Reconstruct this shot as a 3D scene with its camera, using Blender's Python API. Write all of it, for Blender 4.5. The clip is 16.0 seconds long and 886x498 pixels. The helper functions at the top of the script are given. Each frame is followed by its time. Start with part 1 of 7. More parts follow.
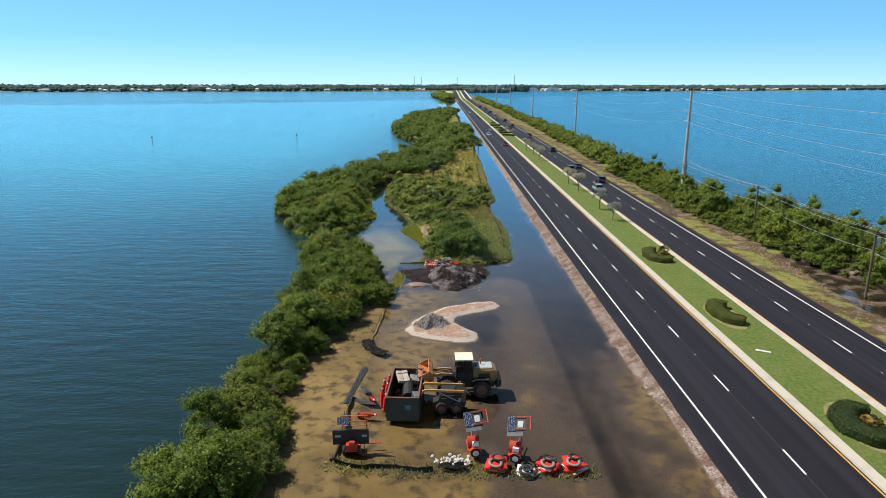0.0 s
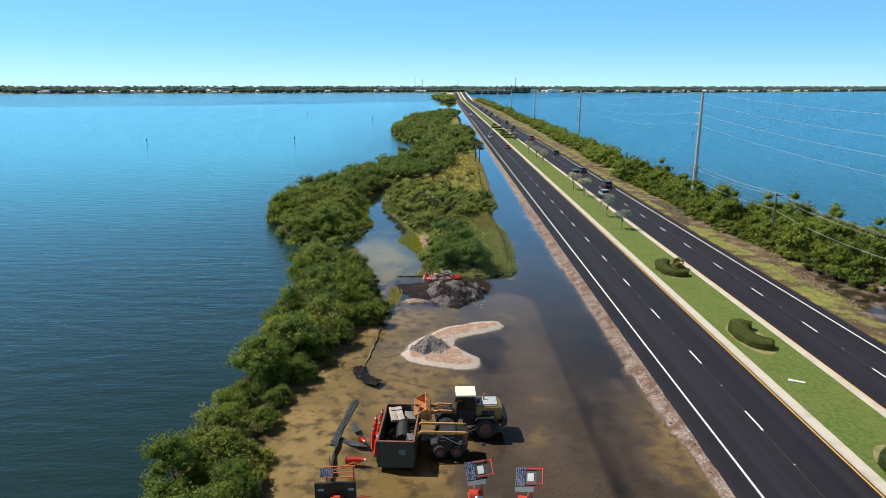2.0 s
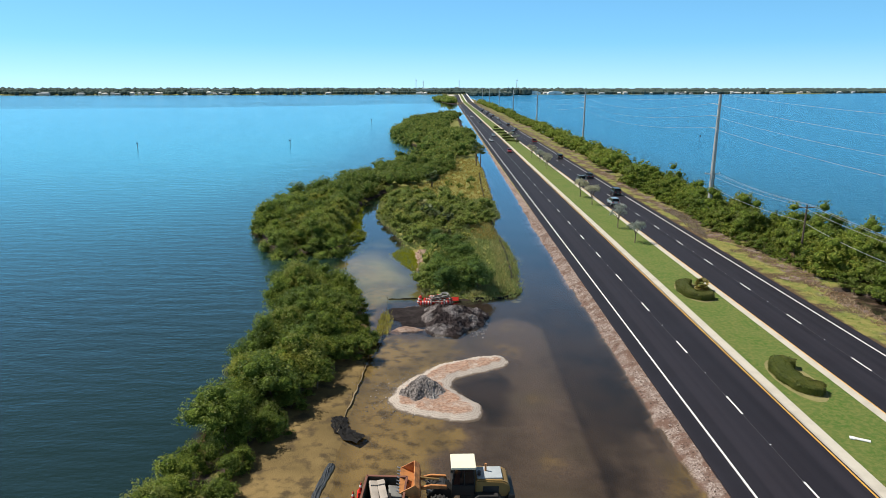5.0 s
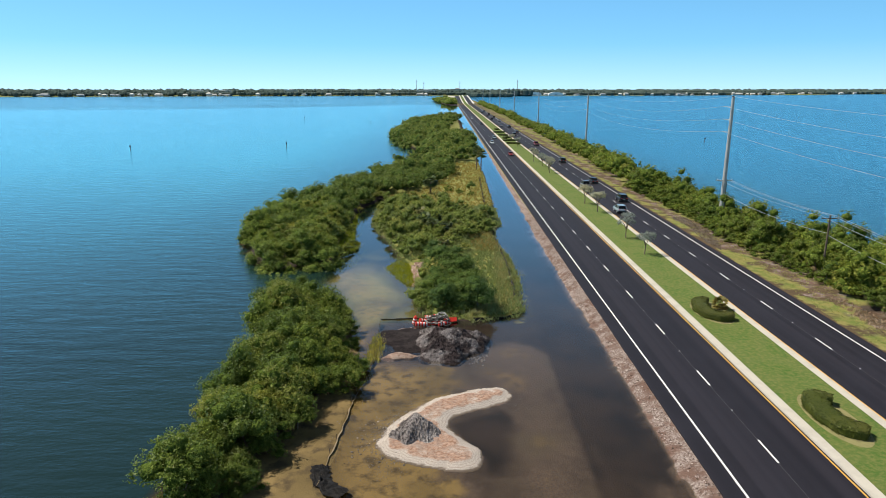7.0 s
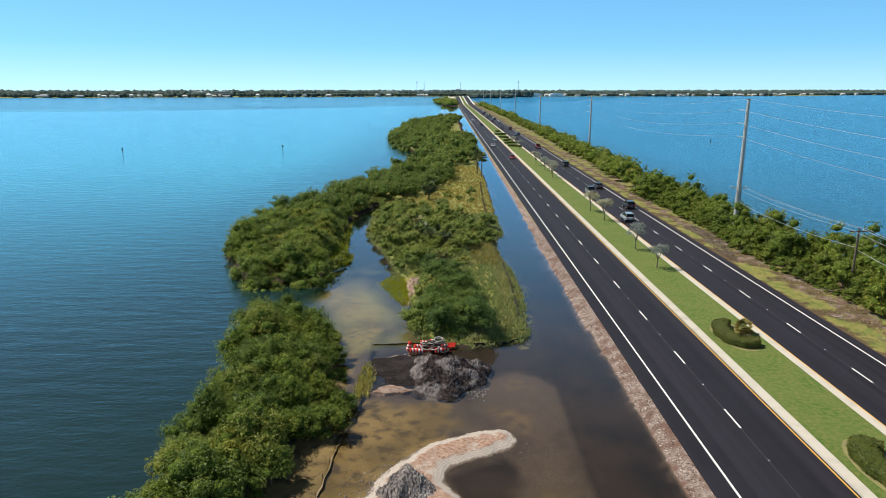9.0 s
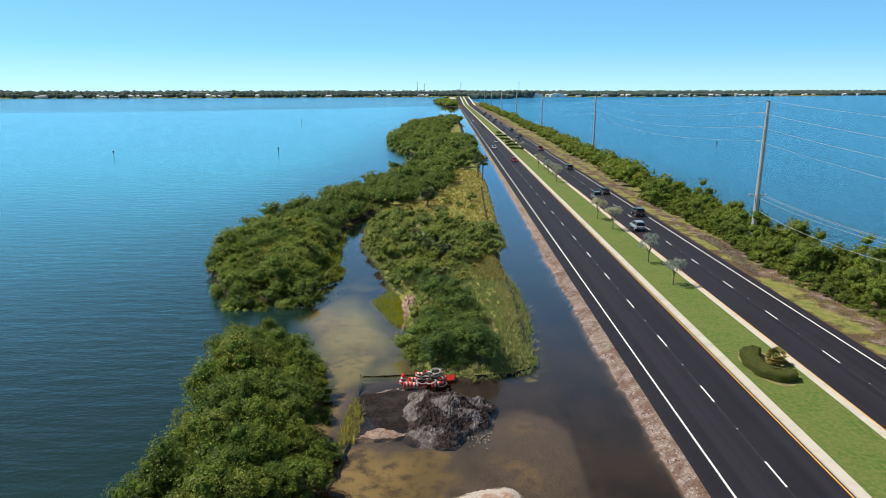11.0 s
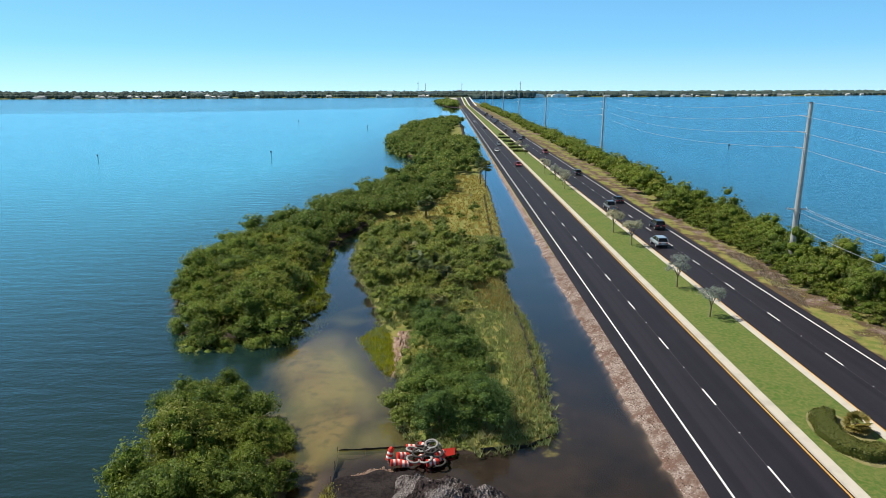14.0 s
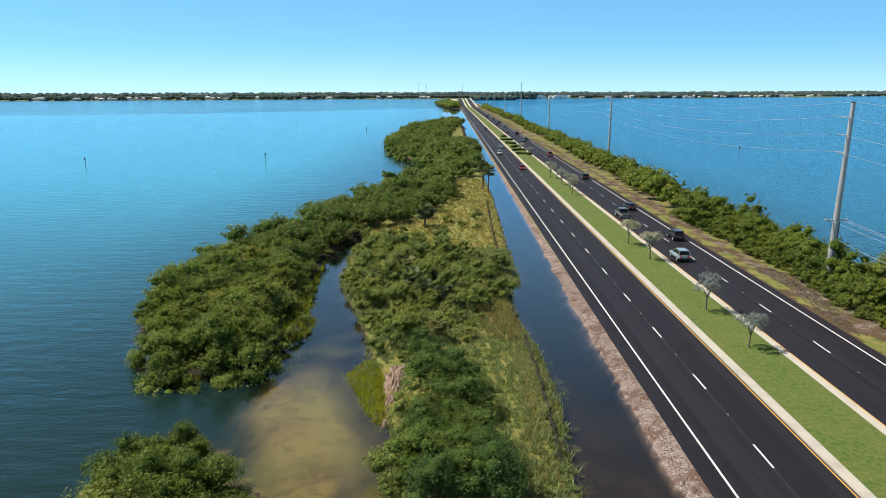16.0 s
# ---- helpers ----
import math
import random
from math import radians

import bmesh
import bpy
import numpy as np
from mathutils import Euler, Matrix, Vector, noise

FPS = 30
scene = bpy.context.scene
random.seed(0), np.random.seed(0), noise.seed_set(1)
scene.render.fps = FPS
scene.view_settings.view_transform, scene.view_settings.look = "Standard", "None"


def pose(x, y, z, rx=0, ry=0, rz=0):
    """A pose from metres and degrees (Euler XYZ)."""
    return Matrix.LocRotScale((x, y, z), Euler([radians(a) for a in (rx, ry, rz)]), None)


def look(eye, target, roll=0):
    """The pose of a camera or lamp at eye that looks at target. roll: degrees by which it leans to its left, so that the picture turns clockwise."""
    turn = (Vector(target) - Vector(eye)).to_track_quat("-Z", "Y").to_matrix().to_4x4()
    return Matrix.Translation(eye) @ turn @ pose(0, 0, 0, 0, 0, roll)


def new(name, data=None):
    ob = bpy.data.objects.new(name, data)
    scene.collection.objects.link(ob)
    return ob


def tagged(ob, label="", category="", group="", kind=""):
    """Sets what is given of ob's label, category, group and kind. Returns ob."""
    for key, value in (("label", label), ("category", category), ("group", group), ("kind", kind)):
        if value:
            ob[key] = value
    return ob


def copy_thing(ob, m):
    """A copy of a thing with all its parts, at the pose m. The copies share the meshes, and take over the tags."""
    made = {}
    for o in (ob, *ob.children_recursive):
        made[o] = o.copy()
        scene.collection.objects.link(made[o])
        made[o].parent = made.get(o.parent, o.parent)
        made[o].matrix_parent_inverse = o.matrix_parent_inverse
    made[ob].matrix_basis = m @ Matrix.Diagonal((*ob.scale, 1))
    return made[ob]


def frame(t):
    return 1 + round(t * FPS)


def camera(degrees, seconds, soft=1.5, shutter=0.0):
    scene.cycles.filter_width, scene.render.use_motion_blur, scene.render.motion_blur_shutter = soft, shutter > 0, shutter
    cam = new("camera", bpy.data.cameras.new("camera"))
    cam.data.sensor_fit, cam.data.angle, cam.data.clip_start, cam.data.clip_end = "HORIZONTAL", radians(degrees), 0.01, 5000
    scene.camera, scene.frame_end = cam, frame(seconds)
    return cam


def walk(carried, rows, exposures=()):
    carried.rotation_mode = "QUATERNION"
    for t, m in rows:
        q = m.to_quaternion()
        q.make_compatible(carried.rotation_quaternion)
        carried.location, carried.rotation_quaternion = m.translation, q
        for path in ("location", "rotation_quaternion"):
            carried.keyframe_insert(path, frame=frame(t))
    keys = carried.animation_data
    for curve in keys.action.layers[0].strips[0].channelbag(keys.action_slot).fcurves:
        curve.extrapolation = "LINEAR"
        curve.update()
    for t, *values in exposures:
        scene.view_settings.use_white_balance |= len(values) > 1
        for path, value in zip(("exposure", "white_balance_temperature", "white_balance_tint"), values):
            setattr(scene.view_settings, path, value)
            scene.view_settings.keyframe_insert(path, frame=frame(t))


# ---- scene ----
cam = camera(69.16, 16.0, soft=0.6)
PATH = [(0, look((-20.773, -4.818, 26.425), (-20.716, 91.981, 1.326), 0.10)),
        (0.5, look((-20.759, -3.295, 26.497), (-20.737, 93.519, 1.459), 0.10)),
        (1, look((-20.727, -1.731, 26.502), (-20.740, 95.098, 1.520), 0.10)),
        (1.5, look((-20.679, -0.143, 26.467), (-20.727, 96.700, 1.538), 0.09)),
        (2, look((-20.619, 1.457, 26.414), (-20.699, 98.312, 1.533), 0.09)),
        (2.5, look((-20.546, 3.060, 26.357), (-20.659, 99.927, 1.523), 0.09)),
        (3, look((-20.465, 4.660, 26.308), (-20.608, 101.538, 1.518), 0.09)),
        (3.5, look((-20.376, 6.255, 26.272), (-20.550, 103.145, 1.527), 0.09)),
        (4, look((-20.282, 7.846, 26.254), (-20.486, 104.746, 1.552), 0.09)),
        (4.5, look((-20.184, 9.433, 26.255), (-20.416, 106.344, 1.594), 0.08)),
        (5, look((-20.084, 11.020, 26.274), (-20.344, 107.942, 1.654), 0.08)),
        (5.5, look((-19.983, 12.612, 26.309), (-20.270, 109.544, 1.729), 0.08)),
        (6, look((-19.882, 14.213, 26.357), (-20.195, 111.155, 1.815), 0.07)),
        (6.5, look((-19.783, 15.829, 26.414), (-20.122, 112.779, 1.909), 0.07)),
        (7, look((-19.687, 17.464, 26.476), (-20.050, 114.424, 2.006), 0.06)),
        (7.5, look((-19.594, 19.125, 26.540), (-19.982, 116.092, 2.103), 0.06)),
        (8, look((-19.506, 20.815, 26.603), (-19.917, 117.790, 2.196), 0.05)),
        (8.5, look((-19.423, 22.540, 26.661), (-19.857, 119.522, 2.281), 0.05)),
        (9, look((-19.345, 24.304, 26.714), (-19.803, 121.291, 2.358), 0.04)),
        (9.5, look((-19.273, 26.109, 26.760), (-19.754, 123.101, 2.424), 0.03)),
        (10, look((-19.208, 27.959, 26.797), (-19.712, 124.956, 2.478), 0.03)),
        (10.5, look((-19.149, 29.856, 26.827), (-19.677, 126.856, 2.521), 0.02)),
        (11, look((-19.096, 31.801, 26.848), (-19.648, 128.804, 2.553), 0.01)),
        (11.5, look((-19.050, 33.797, 26.863), (-19.627, 130.801, 2.575), 0.00)),
        (12, look((-19.010, 35.844, 26.871), (-19.612, 132.849, 2.590), -0.01)),
        (12.5, look((-18.976, 37.943, 26.872), (-19.605, 134.950, 2.597), -0.01)),
        (13, look((-18.947, 40.096, 26.867), (-19.604, 137.104, 2.599), -0.02)),
        (13.5, look((-18.923, 42.304, 26.852), (-19.609, 139.315, 2.596), -0.03)),
        (14, look((-18.904, 44.572, 26.826), (-19.620, 141.587, 2.586), -0.04)),
        (14.5, look((-18.887, 46.902, 26.782), (-19.637, 143.923, 2.566), -0.05)),
        (15, look((-18.873, 49.301, 26.711), (-19.658, 146.330, 2.531), -0.06)),
        (15.5, look((-18.860, 51.776, 26.601), (-19.683, 148.818, 2.474), -0.07)),
        (16, look((-18.847, 54.338, 26.435), (-19.712, 151.398, 2.381), -0.09))]
walk(cam, PATH)

# ---- world, sun, exposure ----
SUN_AZ, SUN_EL = radians(-72), radians(54)
world = bpy.data.worlds.new("sky")
scene.world = world
world.use_nodes = True
wn, wl = world.node_tree.nodes, world.node_tree.links
wn.clear()
w_out = wn.new("ShaderNodeOutputWorld")
w_bg = wn.new("ShaderNodeBackground")
w_sky = wn.new("ShaderNodeTexSky")
w_sky.sky_type, w_sky.sun_disc = "NISHITA", False
w_sky.sun_elevation, w_sky.sun_rotation = SUN_EL, SUN_AZ
w_sky.altitude, w_sky.air_density, w_sky.dust_density, w_sky.ozone_density = 0, 1.0, 0.2, 2.2
w_co = wn.new("ShaderNodeTexCoord")
w_sep, w_mul, w_com = wn.new("ShaderNodeSeparateXYZ"), wn.new("ShaderNodeMath"), wn.new("ShaderNodeCombineXYZ")
w_mul.operation, w_mul.inputs[1].default_value = "MULTIPLY_ADD", 1.15
w_mul.inputs[2].default_value = 0.125
w_hsv = wn.new("ShaderNodeHueSaturation")
w_hsv.inputs["Hue"].default_value, w_hsv.inputs["Saturation"].default_value = 0.485, 1.3
w_sat = wn.new("ShaderNodeValToRGB")
for k, (at, v) in enumerate(((0.0, 1.15), (0.06, 1.32), (0.12, 1.28), (0.26, 0.95), (0.65, 0.7))):
    e = w_sat.color_ramp.elements[k] if k < 2 else w_sat.color_ramp.elements.new(at)
    e.position, e.color = at, (v, v, v, 1)
wl.new(w_sep.outputs[2], w_sat.inputs[0])
wl.new(w_sat.outputs[0], w_hsv.inputs["Saturation"])
wl.new(w_co.outputs["Generated"], w_sep.inputs[0])
w_even = wn.new("ShaderNodeMath")
w_even.operation, w_even.inputs[1].default_value = "MULTIPLY", 0.4
wl.new(w_sep.outputs[0], w_even.inputs[0])
wl.new(w_even.outputs[0], w_com.inputs[0])
wl.new(w_sep.outputs[1], w_com.inputs[1])
wl.new(w_sep.outputs[2], w_mul.inputs[0])
wl.new(w_mul.outputs[0], w_com.inputs[2])
wl.new(w_com.outputs[0], w_sky.inputs[0])
wl.new(w_sky.outputs[0], w_hsv.inputs["Color"])
w_dim, w_fade = wn.new("ShaderNodeMapRange"), wn.new("ShaderNodeMix")
for k, v in enumerate((0.20, 0.62, 1.0, 0.27)):
    w_dim.inputs[k + 1].default_value = v
w_fade.data_type, w_fade.blend_type = "RGBA", "MULTIPLY"
w_fade.inputs[0].default_value = 1.0
wl.new(w_sep.outputs[2], w_dim.inputs[0])
wl.new(w_hsv.outputs[0], w_fade.inputs[6])
wl.new(w_dim.outputs[0], w_fade.inputs[7])
wl.new(w_fade.outputs[2], w_bg.inputs["Color"])
w_bg.inputs["Strength"].default_value = 0.165
wl.new(w_bg.outputs[0], w_out.inputs["Surface"])
sun = new("sun", bpy.data.lights.new("sun", "SUN"))
sun.data.energy, sun.data.angle, sun.data.color = 5.0, radians(0.55), (1.0, 0.93, 0.82)
sun.matrix_world = look((math.sin(SUN_AZ) * math.cos(SUN_EL) * 100, math.cos(SUN_AZ) * math.cos(SUN_EL) * 100, math.sin(SUN_EL) * 100), (0, 0, 0))
scene.view_settings.exposure = 0.17

# ---- materials ----
class Nodes:
    """Small helper to write node materials."""

    def __init__(self, name, rough=0.8, metal=0.0, spec=0.5):
        self.mat = bpy.data.materials.new(name)
        self.mat.use_nodes = True
        self.n, self.l = self.mat.node_tree.nodes, self.mat.node_tree.links
        self.b = self.n["Principled BSDF"]
        self.out = self.n["Material Output"]
        self.b.inputs["Roughness"].default_value = rough
        self.b.inputs["Metallic"].default_value = metal
        self.b.inputs["Specular IOR Level"].default_value = spec

    def put(self, value, socket):
        if hasattr(value, "is_linked"):
            self.l.new(value, socket)
        else:
            socket.default_value = (*value, 1.0)[:4] if isinstance(value, tuple) and socket.type == "RGBA" else value

    def pos(self, space="Object"):
        return self.n.new("ShaderNodeTexCoord").outputs[space]

    def scaled(self, vec, s):
        m = self.n.new("ShaderNodeMapping")
        m.inputs["Scale"].default_value = s
        self.l.new(vec, m.inputs[0])
        return m.outputs[0]

    def noise(self, vec, scale, detail=4.0, rough=0.55):
        t = self.n.new("ShaderNodeTexNoise")
        t.inputs["Scale"].default_value, t.inputs["Detail"].default_value, t.inputs["Roughness"].default_value = scale, detail, rough
        self.l.new(vec, t.inputs["Vector"])
        return t.outputs[0]

    def voronoi(self, vec, scale):
        t = self.n.new("ShaderNodeTexVoronoi")
        t.inputs["Scale"].default_value = scale
        self.l.new(vec, t.inputs["Vector"])
        return t.outputs

    def step(self, value, low, high):
        r = self.n.new("ShaderNodeMapRange")
        r.interpolation_type = "SMOOTHSTEP"
        r.inputs[1].default_value, r.inputs[2].default_value = low, high
        self.l.new(value, r.inputs[0])
        return r.outputs[0]

    def math(self, op, a, b):
        m = self.n.new("ShaderNodeMath")
        m.operation = op
        self.put(a, m.inputs[0])
        self.put(b, m.inputs[1])
        return m.outputs[0]

    def mix(self, fac, a, b, blend="MIX"):
        m = self.n.new("ShaderNodeMix")
        m.data_type, m.blend_type = "RGBA", blend
        self.put(fac, m.inputs[0])
        self.put(a, m.inputs[6])
        self.put(b, m.inputs[7])
        return m.outputs[2]

    def attr(self, name):
        a = self.n.new("ShaderNodeAttribute")
        a.attribute_name = name
        s = self.n.new("ShaderNodeSeparateColor")
        self.l.new(a.outputs["Color"], s.inputs[0])
        return (*s.outputs, a.outputs["Alpha"])

    def random(self):
        return self.n.new("ShaderNodeObjectInfo").outputs["Random"]

    def island(self):
        return self.n.new("ShaderNodeNewGeometry").outputs["Random Per Island"]

    def bump(self, height, strength=0.4, distance=0.05):
        b = self.n.new("ShaderNodeBump")
        b.inputs["Strength"].default_value, b.inputs["Distance"].default_value = strength, distance
        self.l.new(height, b.inputs["Height"])
        self.l.new(b.outputs[0], self.b.inputs["Normal"])
        return b.outputs[0]

    def colour(self, value):
        self.put(value, self.b.inputs["Base Color"])
        return self.mat


def plain(name, colour, rough=0.6, metal=0.0, grain=6.0, wear=0.25, dirt=None):
    """A surface of one paint or stuff, with worn and dirty patches."""
    m = Nodes(name, rough, metal)
    p = m.pos()
    big, fine = m.noise(p, grain * 0.3), m.noise(p, grain * 5, 6)
    dark = dirt or tuple(c * 0.55 for c in colour)
    c = m.mix(m.math("MULTIPLY", m.step(big, 0.42, 0.75), wear * 2), colour, dark)
    c = m.mix(m.math("MULTIPLY", fine, wear), c, tuple(min(1, v * 1.35 + 0.01) for v in colour))
    rr = m.math("MULTIPLY_ADD", fine, 0.25)
    rr.node.inputs[2].default_value = max(0.05, rough - 0.12)
    m.put(rr, m.b.inputs["Roughness"])
    m.bump(fine, 0.12, 0.01)
    return m.colour(c)


def ground_material():
    m = Nodes("ground", 0.95, spec=0.2)
    p = m.pos()
    grass, sand, mud, gravel = m.attr("cover")
    n1, n2, n3, n4 = m.noise(p, 0.18, 5), m.noise(p, 0.9, 6), m.noise(p, 6, 6, 0.7), m.noise(p, 30, 4, 0.7)
    soil = m.mix(n2, (0.07, 0.05, 0.028), (0.15, 0.105, 0.058))
    tan = m.mix(m.step(n1, 0.35, 0.68), (0.255, 0.180, 0.076), (0.150, 0.108, 0.046))
    tan = m.mix(m.step(n2, 0.46, 0.68), tan, (0.088, 0.064, 0.034))
    dark = m.mix(m.step(n1, 0.25, 0.75), (0.015, 0.012, 0.012), (0.042, 0.029, 0.023))
    green = m.mix(m.step(n2, 0.35, 0.65), (0.14, 0.18, 0.040), (0.25, 0.225, 0.072))
    green = m.mix(m.math("MULTIPLY", m.step(n3, 0.5, 0.8), 0.5), green, (0.32, 0.25, 0.10))
    stone = m.mix(m.step(n3, 0.35, 0.7), (0.16, 0.115, 0.098), (0.48, 0.41, 0.37))
    stone = m.mix(m.step(n2, 0.42, 0.62), stone, m.mix(n3, (0.10, 0.06, 0.045), (0.22, 0.14, 0.11)))
    stone = m.mix(m.step(n4, 0.52, 0.66), stone, (0.10, 0.065, 0.05))
    edge = m.math("SUBTRACT", n2, 0.5)

    def rough_edge(mask):
        return m.step(m.math("ADD", mask, m.math("MULTIPLY", edge, 0.9)), 0.35, 0.65)

    c = m.mix(rough_edge(sand), soil, tan)
    wet = m.math("ADD", mud, m.math("MULTIPLY", m.math("SUBTRACT", n2, 0.5), 0.35))
    brown = m.mix(m.step(n3, 0.35, 0.7), (0.120, 0.088, 0.070), (0.070, 0.053, 0.045))
    brown = m.mix(m.step(n1, 0.42, 0.66), brown, (0.088, 0.068, 0.052))
    c = m.mix(m.step(wet, 0.08, 0.45), c, brown)
    c = m.mix(m.step(wet, 0.45, 0.95), c, dark)
    c = m.mix(rough_edge(gravel), c, stone)
    c = m.mix(rough_edge(grass), c, green)
    m.bump(m.math("ADD", n3, m.math("MULTIPLY", n4, 0.5)), 0.7, 0.08)
    return m.colour(c)


def water_material():
    m = Nodes("water")
    m.n.remove(m.b)
    p = m.pos()
    turbid, ditch, chop, deep = m.attr("depth")
    w1 = m.noise(m.scaled(p, (0.35, 1.0, 1.0)), 0.55, 3, 0.5)
    w2 = m.noise(m.scaled(p, (0.5, 1.0, 1.0)), 2.6, 4, 0.6)
    w3 = m.noise(m.scaled(p, (0.25, 1.0, 1.0)), 0.02, 3, 0.5)
    h = m.math("ADD", m.math("MULTIPLY", w1, 1.0), m.math("MULTIPLY", w2, 0.3))
    cross = m.math("MULTIPLY", m.noise(m.scaled(p, (0.8, 1.0, 1.0)), 0.45, 5, 0.62), 4.2)
    open_bay = m.step(chop, 0.55, 1.0)
    h = m.math("ADD", m.math("MULTIPLY", h, m.math("SUBTRACT", 1.0, open_bay)), m.math("MULTIPLY", cross, open_bay))
    h = m.math("MULTIPLY", h, m.math("ADD", m.math("MULTIPLY", w3, 0.9), 0.5))
    h = m.math("MULTIPLY", h, m.math("ADD", m.math("MULTIPLY", m.math("MULTIPLY", turbid, chop), 1.8), 0.006))
    body = m.n.new("ShaderNodeBsdfDiffuse")
    xyz = m.n.new("ShaderNodeSeparateXYZ")
    m.l.new(p, xyz.inputs[0])
    px, py = xyz.outputs[0], xyz.outputs[1]
    # the pale green water, with sky sheen put into its colour, ends along a curved line far out; beyond it the bay is
    # streaked and bluer
    curve = m.math("ADD", m.math("MULTIPLY", px, m.math("ADD", m.math("MULTIPLY", px, 0.00091), 1.075)), 1062.0)
    streak = m.noise(m.scaled(p, (0.25, 1.0, 1.0)), 0.012, 4, 0.55)
    past = m.math("SUBTRACT", m.math("ADD", py, m.math("MULTIPLY", m.math("SUBTRACT", streak, 0.5), 60.0)), curve)
    beyond = m.math("MULTIPLY", m.step(past, -6.0, 22.0), m.math("ADD", m.math("MULTIPLY", m.step(streak, 0.62, 0.42), 0.4), 0.55))
    east = m.step(px, 20.0, 40.0)
    # weight of the paler body colour that carries painted sky sheen
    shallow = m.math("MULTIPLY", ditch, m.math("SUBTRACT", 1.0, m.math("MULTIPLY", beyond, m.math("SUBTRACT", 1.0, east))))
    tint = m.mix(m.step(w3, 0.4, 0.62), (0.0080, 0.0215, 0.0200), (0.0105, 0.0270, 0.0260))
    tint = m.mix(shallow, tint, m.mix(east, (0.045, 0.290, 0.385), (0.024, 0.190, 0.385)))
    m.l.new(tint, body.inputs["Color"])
    h = m.math("MULTIPLY", h, m.math("ADD", m.math("MULTIPLY", beyond, 2.2), 1.0))
    bump = m.n.new("ShaderNodeBump")
    bump.inputs["Strength"].default_value, bump.inputs["Distance"].default_value = 0.5, 0.25
    m.l.new(h, bump.inputs["Height"])
    clear = m.n.new("ShaderNodeBsdfTransparent")
    m.l.new(m.mix(deep, (0.82, 0.80, 0.73), (0.25, 0.235, 0.235)), clear.inputs["Color"])
    under, top, milky = m.n.new("ShaderNodeMixShader"), m.n.new("ShaderNodeMixShader"), m.n.new("ShaderNodeMixShader")
    silt = m.n.new("ShaderNodeBsdfDiffuse")
    silt.inputs["Color"].default_value = (0.228, 0.210, 0.066, 1)
    m.l.new(m.math("MULTIPLY", m.attr("silt")[0], m.step(m.noise(p, 0.13, 4), 0.15, 0.75)), milky.inputs[0])
    m.l.new(clear.outputs[0], milky.inputs[1])
    m.l.new(silt.outputs[0], milky.inputs[2])
    m.l.new(turbid, under.inputs[0])
    m.l.new(milky.outputs[0], under.inputs[1])
    m.l.new(body.outputs[0], under.inputs[2])
    gloss = m.n.new("ShaderNodeBsdfGlossy")
    m.l.new(m.mix(turbid, (0.76, 0.91, 1.0), m.mix(open_bay, (0.66, 0.93, 1.0), (0.56, 0.89, 1.0))), gloss.inputs["Color"])
    m.l.new(m.math("ADD", m.math("MULTIPLY", turbid, 0.10), 0.03), gloss.inputs["Roughness"])
    m.l.new(bump.outputs[0], gloss.inputs["Normal"])
    fres = m.n.new("ShaderNodeFresnel")
    calm = m.math("ADD", m.math("MULTIPLY", m.step(py, 58.0, 150.0), 0.92), 1.34)
    m.l.new(m.math("ADD", calm, m.math("MULTIPLY", turbid, m.math("SUBTRACT", 1.52, calm))), fres.inputs["IOR"])
    m.l.new(bump.outputs[0], fres.inputs["Normal"])
    m.l.new(fres.outputs[0], top.inputs[0])
    m.l.new(under.outputs[0], top.inputs[1])
    m.l.new(gloss.outputs[0], top.inputs[2])
    m.l.new(top.outputs[0], m.out.inputs["Surface"])
    return m.mat


def asphalt_material():
    m = Nodes("asphalt", 0.66, spec=0.34)
    p = m.pos()
    lanes = m.noise(m.scaled(p, (1.3, 0.004, 1.0)), 1.0, 3, 0.5)
    patch, fine = m.noise(p, 0.25, 4), m.noise(p, 40, 3, 0.8)
    c = m.mix(m.step(lanes, 0.3, 0.7), (0.0088, 0.0070, 0.0112), (0.0190, 0.0156, 0.0218))
    c = m.mix(m.math("MULTIPLY", m.step(patch, 0.4, 0.7), 0.3), c, (0.021, 0.0190, 0.027))
    c = m.mix(m.step(fine, 0.6, 0.85), c, (0.044, 0.040, 0.048))
    m.bump(fine, 0.3, 0.01)
    return m.colour(c)


INNER = {}


